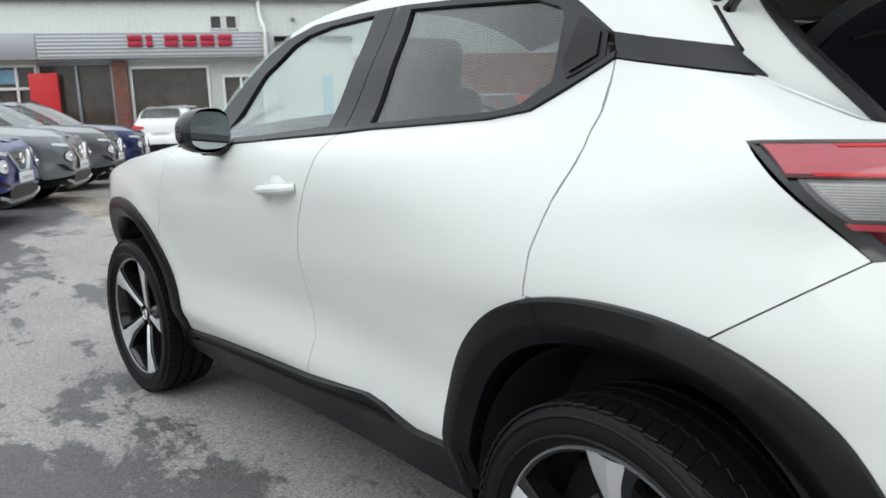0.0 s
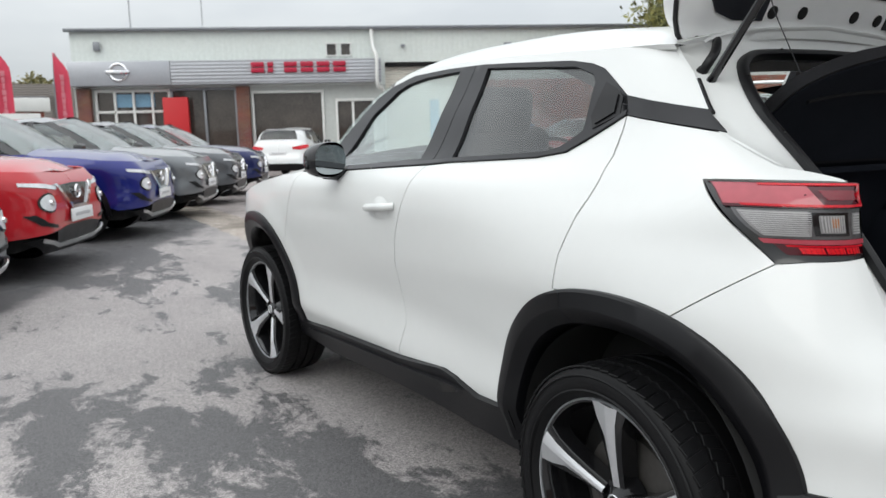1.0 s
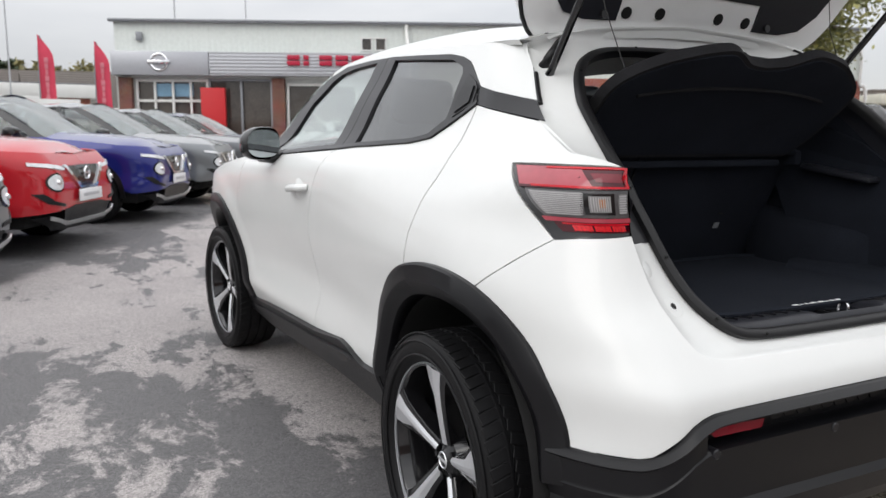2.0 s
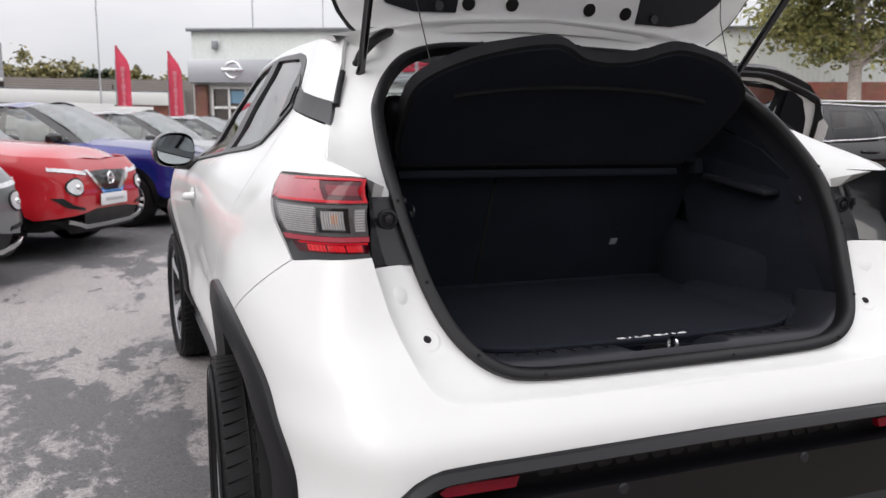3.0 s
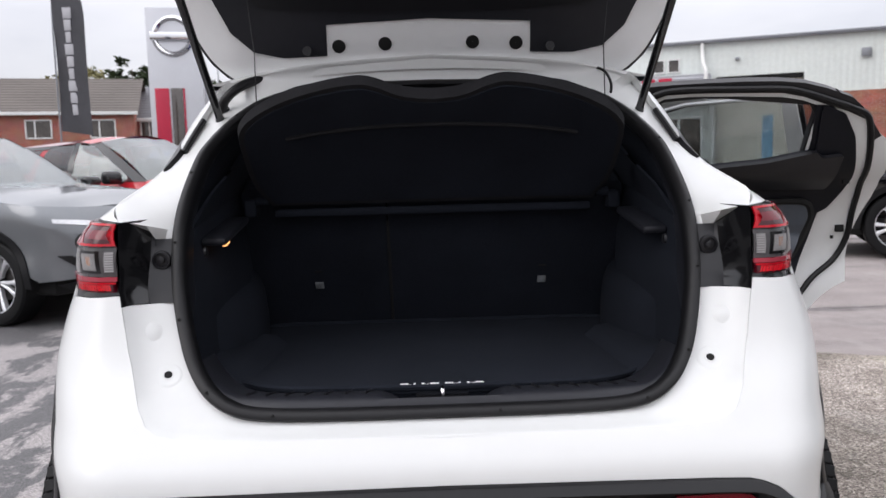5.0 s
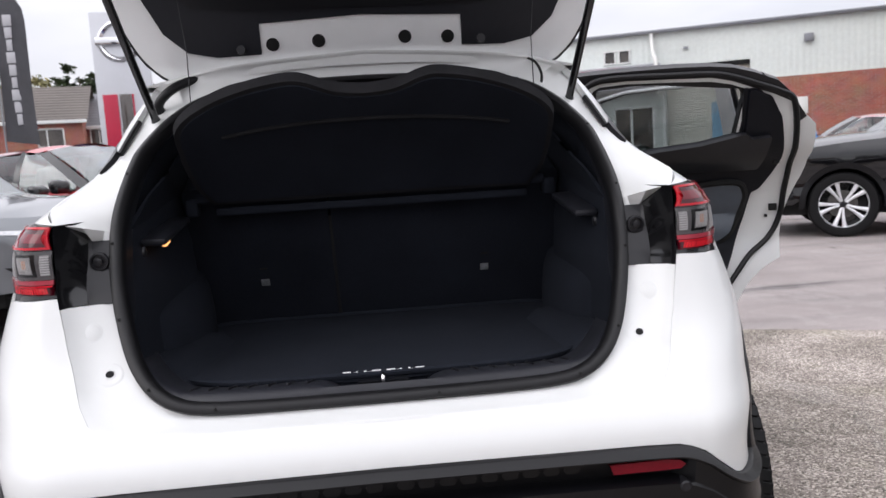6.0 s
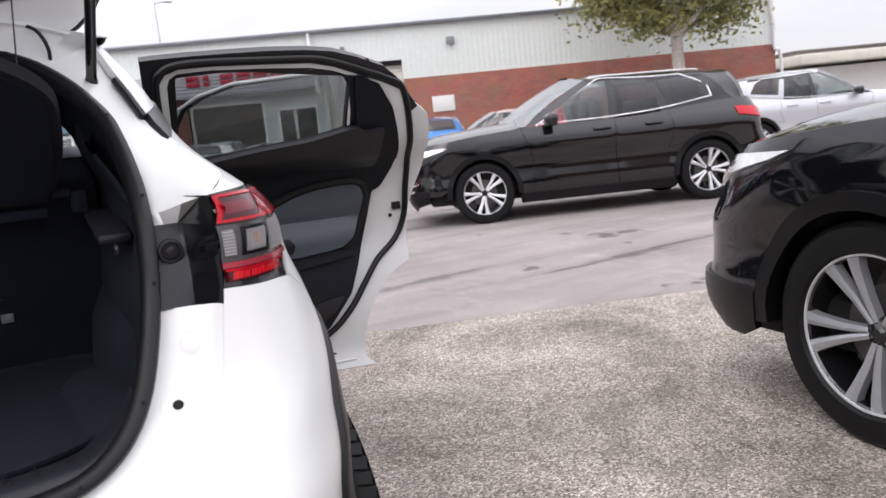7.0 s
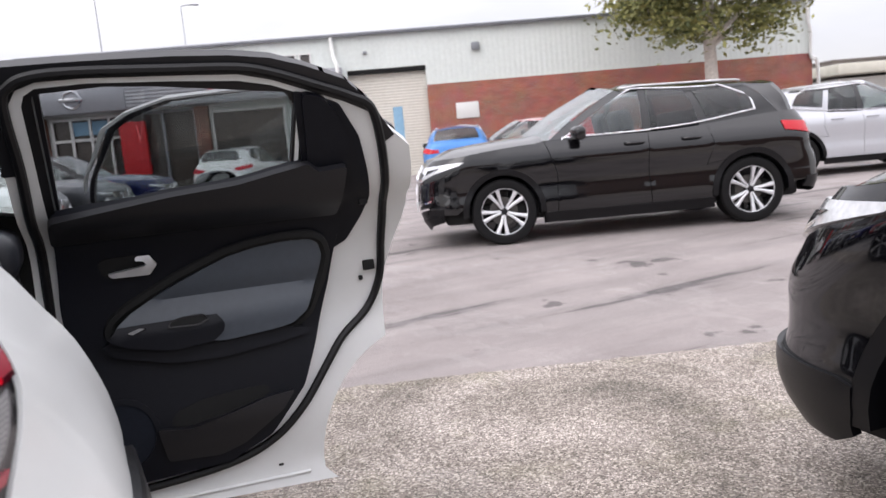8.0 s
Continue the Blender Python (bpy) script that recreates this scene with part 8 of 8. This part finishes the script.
# ---- houses and low buildings behind ----
def house(x, y, w, d, eaves, ridge, turn, wall_mat, roof_mat, label, windows=3, storeys=2, stack=True):
    t = thing("house", label, "house", pose(x, y, 0.07, 0, 0, turn))
    part("wall", joined(block(w, d, eaves, (0, 0, eaves / 2), 0), ([(-w / 2, -d / 2, eaves), (-w / 2, d / 2, eaves), (-w / 2, 0, ridge - 0.1), (-w / 2 + 0.2, 0, ridge - 0.1)], [(0, 1, 2)]), ([(w / 2, -d / 2, eaves), (w / 2, d / 2, eaves), (w / 2, 0, ridge - 0.1)], [(0, 2, 1)])), wall_mat, t, "brick wall")
    o = 0.35
    slope = []
    for s in (-1, 1):
        slope.append(loft([[(-w / 2 - o, s * (d / 2 + o), eaves - 0.12), (w / 2 + o, s * (d / 2 + o), eaves - 0.12)], [(-w / 2 - o, 0, ridge), (w / 2 + o, 0, ridge)]]))
        slope.append(loft([[(-w / 2 - o, s * (d / 2 + o), eaves - 0.24), (w / 2 + o, s * (d / 2 + o), eaves - 0.24)], [(-w / 2 - o, s * (d / 2 + o), eaves - 0.12), (w / 2 + o, s * (d / 2 + o), eaves - 0.12)]]))
    part("roof", joined(*slope), roof_mat, t, "tiled pitched roof")
    part("fascia_board", block(w + 0.6, 0.05, 0.2, (0, -d / 2 - 0.34, eaves - 0.2), 0.01), FRAME_WHITE, t)
    if stack:
        part("chimney", joined(block(0.7, 0.5, 1.3, (w * 0.28, 0.3, ridge + 0.2), 0.02), block(0.8, 0.6, 0.1, (w * 0.28, 0.3, ridge + 0.85), 0.02)), wall_mat, t)
    for st in range(storeys):
        for k in range(windows):
            wx = -w / 2 + w * (k + 0.5) / windows
            wz = 1.5 + 2.55 * st
            win = part("window", joined(*[block(1.5, 0.10, 0.08, (wx, -d / 2 - 0.01, wz + dz), 0.01) for dz in (-0.55, 0.55)], *[block(0.08, 0.10, 1.18, (wx + dx, -d / 2 - 0.01, wz), 0.01) for dx in (-0.72, -0.2, 0.72)]), FRAME_WHITE, t, "white framed window")
            part("pane", block(1.42, 0.03, 1.1, (wx, -d / 2 - 0.005, wz), 0), DARK_GLASS, win)
    return t


house(-24.5, 50, 11, 8, 5.2, 7.6, 14, BRICK, TILE, "red brick house with a brown tiled roof", 3, 2, False)
house(-15.5, 54, 9, 8, 4.9, 7.3, 10, BRICK, TILE_GREY, "red brick house with a grey tiled roof", 3, 2, False)
house(-9.3, 66, 8, 7, 3.0, 6.0, 0, BRICK_DARK, TILE, "low brown brick house behind the forecourt", 2, 1, False)
house(-3.8, 68, 8, 7, 3.2, 6.2, 0, BRICK_DARK, TILE, "low brown brick house behind the forecourt", 2, 1, False)
house(-36, 60, 12, 8, 5.2, 7.8, 20, BRICK, TILE, "red brick house with a brown tiled roof")
house(2.5, 70, 9, 7, 3.4, 6.4, 0, BRICK_DARK, TILE, "low brown brick house behind the forecourt", 2, 1, False)
low = thing("low_shop", "low brick shop with a white fascia band", "building", pose(-7.0, 47, 0.07, 0, 0, 4))
part("wall", block(13.0, 6, 3.2, (0, 3, 1.6), 0), BRICK, low, "red brick wall")
part("fascia", block(13.6, 0.4, 0.75, (0, -0.25, 3.55), 0.03), FRAME_WHITE, low, "white fascia band")
part("roof", block(13.4, 6.3, 0.25, (0, 3, 3.9), 0.03), TILE_GREY, low)
for k in range(5):
    part("window", block(1.6, 0.06, 1.5, (-5 + 2.5 * k, -0.03, 1.7), 0.01), DARK_GLASS, low)
for x, y in ((-1.9, 23.4), (-2.9, 21.8)):
    t = thing("forecourt_board", "white forecourt advertising board", "sign", pose(x, y, rise(x, y), 0, 0, 6), "forecourt boards")
    part("panel", block(1.2, 0.06, 1.3, (0, 0, 1.45), 0.01), FRAME_WHITE, t)
    part("post", tube([(-0.45, 0.05, 0), (-0.45, 0.05, 1.0)], 0.03), GREY_METAL, t)
    part("post", tube([(0.45, 0.05, 0), (0.45, 0.05, 1.0)], 0.03), GREY_METAL, t)
canopy = thing("canopy_building", "low white building with a pale canopy", "building", pose(44, 22, 0.07, 0, 0, -20))
part("wall", block(16, 8, 2.6, (0, 4, 1.3), 0), FRAME_WHITE, canopy)
part("canopy", block(18, 9, 0.5, (0, 3, 3.0), 0.05), material("cream_canopy", (0.6, 0.58, 0.5), 0.6), canopy)
part("roof", block(14, 6, 0.4, (0, 5, 3.5), 0.05), TILE, canopy)
repainted(qash, heading(31.0, 15.0, Vector((-0.9, 0.42))), WHITE_CAR, "white car parked beyond the shed")
repainted(qash, heading(27.0, 11.5, Vector((-0.9, 0.42))), GREY, "grey car parked beyond the lane")

# ---- trees ----
def leaf_material(name, base):
    m = material(name, base, 0.6, vary=0.0)
    n, l = m.node_tree.nodes, m.node_tree.links
    geo, ramp = n.new("ShaderNodeNewGeometry"), n.new("ShaderNodeValToRGB")
    ramp.color_ramp.elements[0].color = (base[0] * 0.45, base[1] * 0.5, base[2] * 0.45, 1)
    ramp.color_ramp.elements[1].color = (base[0] * 1.7, base[1] * 1.5, base[2] * 1.2, 1)
    l.new(geo.outputs["Random Per Island"], ramp.inputs[0])
    l.new(ramp.outputs[0], n["Principled BSDF"].inputs["Base Color"])
    return m


LEAF = leaf_material("green_leaves", (0.21, 0.23, 0.095))
LEAF_OLIVE = leaf_material("olive_leaves", (0.18, 0.175, 0.085))
LEAF_DARK = leaf_material("dark_leaves", (0.03, 0.05, 0.022))
BARK = material("pale_bark", (0.55, 0.50, 0.45), 0.9, vary=0.3, grain=12, bump=0.5, fine=40)
BARK_DARK = material("dark_bark", (0.08, 0.065, 0.05), 0.9, vary=0.3, grain=12, bump=0.5, fine=40)


def tree(at, trunk_h, crown, seed, leaves, size, bark, leaf, label, sparse=0.0, droop=0.0):
    """crown: middle height, half-width, half-height. Leaves hang in clumps at the ends of limbs."""
    rnd = random.Random(seed)
    t = thing("tree", label, "tree", pose(at[0], at[1], 0.05))
    cz, cw, ch = crown
    r0 = 0.035 * cz + 0.02
    trunk = tube([(0, 0, 0), (0.05, 0.02, trunk_h * 0.5), (0.0, 0.05, trunk_h), (0.03, 0.0, cz), (0, 0, cz + ch * 0.7)], [r0, r0 * 0.8, r0 * 0.7, r0 * 0.4, r0 * 0.1], 10)
    limbs, ends = [], []
    count = 16
    for k in range(count):
        a = 2 * math.pi * (k / count + 0.05 * rnd.random()) * 2.4
        z0 = trunk_h * 0.85 + (cz + ch * 0.4 - trunk_h * 0.85) * rnd.random()
        q = (z0 - cz) / ch
        reach = cw * (0.55 + 0.4 * rnd.random()) * max(0.3, 1 - q * q) ** 0.5
        end = Vector((math.cos(a) * reach, math.sin(a) * reach, z0 + ch * (0.15 + 0.35 * rnd.random())))
        mid = Vector((end.x * 0.5, end.y * 0.5, (z0 + end.z) / 2 + 0.1 * ch))
        limbs.append(tube([(0, 0, z0), mid, end], [r0 * 0.35, r0 * 0.2, r0 * 0.06], 6))
        ends += [end, mid, end.lerp(mid, 0.5)]
    part("trunk", joined(trunk, *limbs), bark, t, "trunk and limbs")
    verts, faces = [], []
    clumps = []
    for _ in range(int(90 * (1 - sparse))):
        while True:
            p = Vector((rnd.uniform(-1, 1), rnd.uniform(-1, 1), rnd.uniform(-1, 1)))
            if 0.25 < p.length < 1:
                break
        clumps.append((Vector((p.x * cw, p.y * cw, cz + p.z * ch)), rnd.uniform(0.10, 0.22) * cw))
    clumps += [(e, 0.2 * cw) for e in ends]
    for i in range(leaves):
        c, cr = clumps[i % len(clumps)]
        p = c + Vector((rnd.gauss(0, 0.5), rnd.gauss(0, 0.5), rnd.gauss(0, 0.42) - droop * abs(rnd.gauss(0, 0.5)))) * cr
        u = Vector((rnd.gauss(0, 1), rnd.gauss(0, 1), rnd.gauss(0, 0.6))).normalized()
        v = u.cross(Vector((rnd.gauss(0, 1), rnd.gauss(0, 1), rnd.gauss(0, 1)))).normalized()
        s = size * rnd.uniform(0.6, 1.3)
        k = len(verts)
        verts += [p - u * s, p + v * s * 0.45, p + u * s, p - v * s * 0.45]
        faces.append((k, k + 1, k + 2, k + 3))
    tagged(part("crown", (verts, faces), leaf, t, "crown of small leaves"), kind="stuff")
    return t


tree((20.3, 17.6), 3.9, (7.3, 4.4, 3.0), 3, 30000, 0.115, BARK, LEAF, "broad green tree with a pale trunk by the shed", 0.0, 0.5)
far_group = "far trees"
for (x, y, h, w, seed, leaf, name) in ((-18, 74, 9.2, 4.5, 11, LEAF_OLIVE, "broad"), (-23, 76, 9.0, 4.2, 12, LEAF_OLIVE, "broad"), (-12.0, 82, 9.5, 5.0, 13, LEAF_OLIVE, "broad"), (-30, 72, 9.6, 5.0, 14, LEAF, "broad"),
                                   (-16.4, 80, 9.0, 1.2, 15, LEAF_DARK, "slim poplar"), (-18.4, 80, 8.8, 1.2, 16, LEAF_DARK, "slim poplar"), (-6.6, 76, 7.6, 1.9, 17, LEAF_DARK, "dark conifer"), (-4.2, 77, 8.4, 2.2, 18, LEAF_OLIVE, "thin birch"),
                                   (0.5, 84, 7.8, 4.5, 19, LEAF_OLIVE, "broad"), (6, 84, 7.4, 4.5, 20, LEAF_OLIVE, "broad"), (-40, 80, 10, 6, 21, LEAF, "broad"), (-8.8, 90, 8.0, 3.2, 22, LEAF_OLIVE, "broad"), (-27, 60, 9.0, 3.6, 23, LEAF_OLIVE, "broad"), (-20.0, 64, 9.4, 3.4, 24, LEAF_DARK, "broad"), (-33, 52, 8.8, 4.0, 25, LEAF_OLIVE, "broad"), (-25.6, 68, 11.8, 2.6, 26, LEAF_DARK, "broad"), (-29.5, 66, 10.6, 2.8, 27, LEAF_OLIVE, "broad"), (-22.0, 69, 10.9, 2.6, 28, LEAF_OLIVE, "broad")):
    o = tree((x, y), h * 0.25, (h * 0.6, w, h * 0.42), seed, 5200, 0.30, BARK_DARK, leaf, f"{name} green tree beyond the houses", 0.2 if name != "thin birch" else 0.6)
    tagged(o, group=far_group)


def hedge_line(points, height, seed, label):
    """A far belt of trees, as one leafy mass with an uneven top."""
    rnd = random.Random(seed)
    verts, faces = [], []
    for (x0, y0), (x1, y1) in zip(points[:-1], points[1:]):
        n = int(math.dist((x0, y0), (x1, y1)) * 9)
        for _ in range(n):
            q = rnd.random()
            x, y = x0 + (x1 - x0) * q, y0 + (y1 - y0) * q
            top = height * (0.65 + 0.35 * noise.noise(Vector((x * 0.12, y * 0.12, seed))) + 0.2 * noise.noise(Vector((x * 0.5, y * 0.5, seed))))
            p = Vector((x + rnd.gauss(0, 1.2), y + rnd.gauss(0, 1.2), rnd.uniform(0, max(0.5, top))))
            u = Vector((rnd.gauss(0, 1), rnd.gauss(0, 0.4), rnd.gauss(0, 1))).normalized()
            v = u.cross(Vector((rnd.gauss(0, 0.3), 1, rnd.gauss(0, 0.3)))).normalized()
            s = rnd.uniform(0.4, 0.9)
            k = len(verts)
            verts += [p - u * s, p + v * s * 0.6, p + u * s, p - v * s * 0.6]
            faces.append((k, k + 1, k + 2, k + 3))
    ob = part("tree_belt", (verts, faces), LEAF_DARK, None)
    tagged(ob, label, "trees", kind="stuff")


hedge_line([(-120, 80), (-60, 105), (-20, 112), (20, 112), (60, 100)], 6.5, 5, "far belt of dark green trees")
hedge_line([(60, 60), (90, 45), (140, 10)], 5.0, 6, "far belt of green trees beyond the shed")
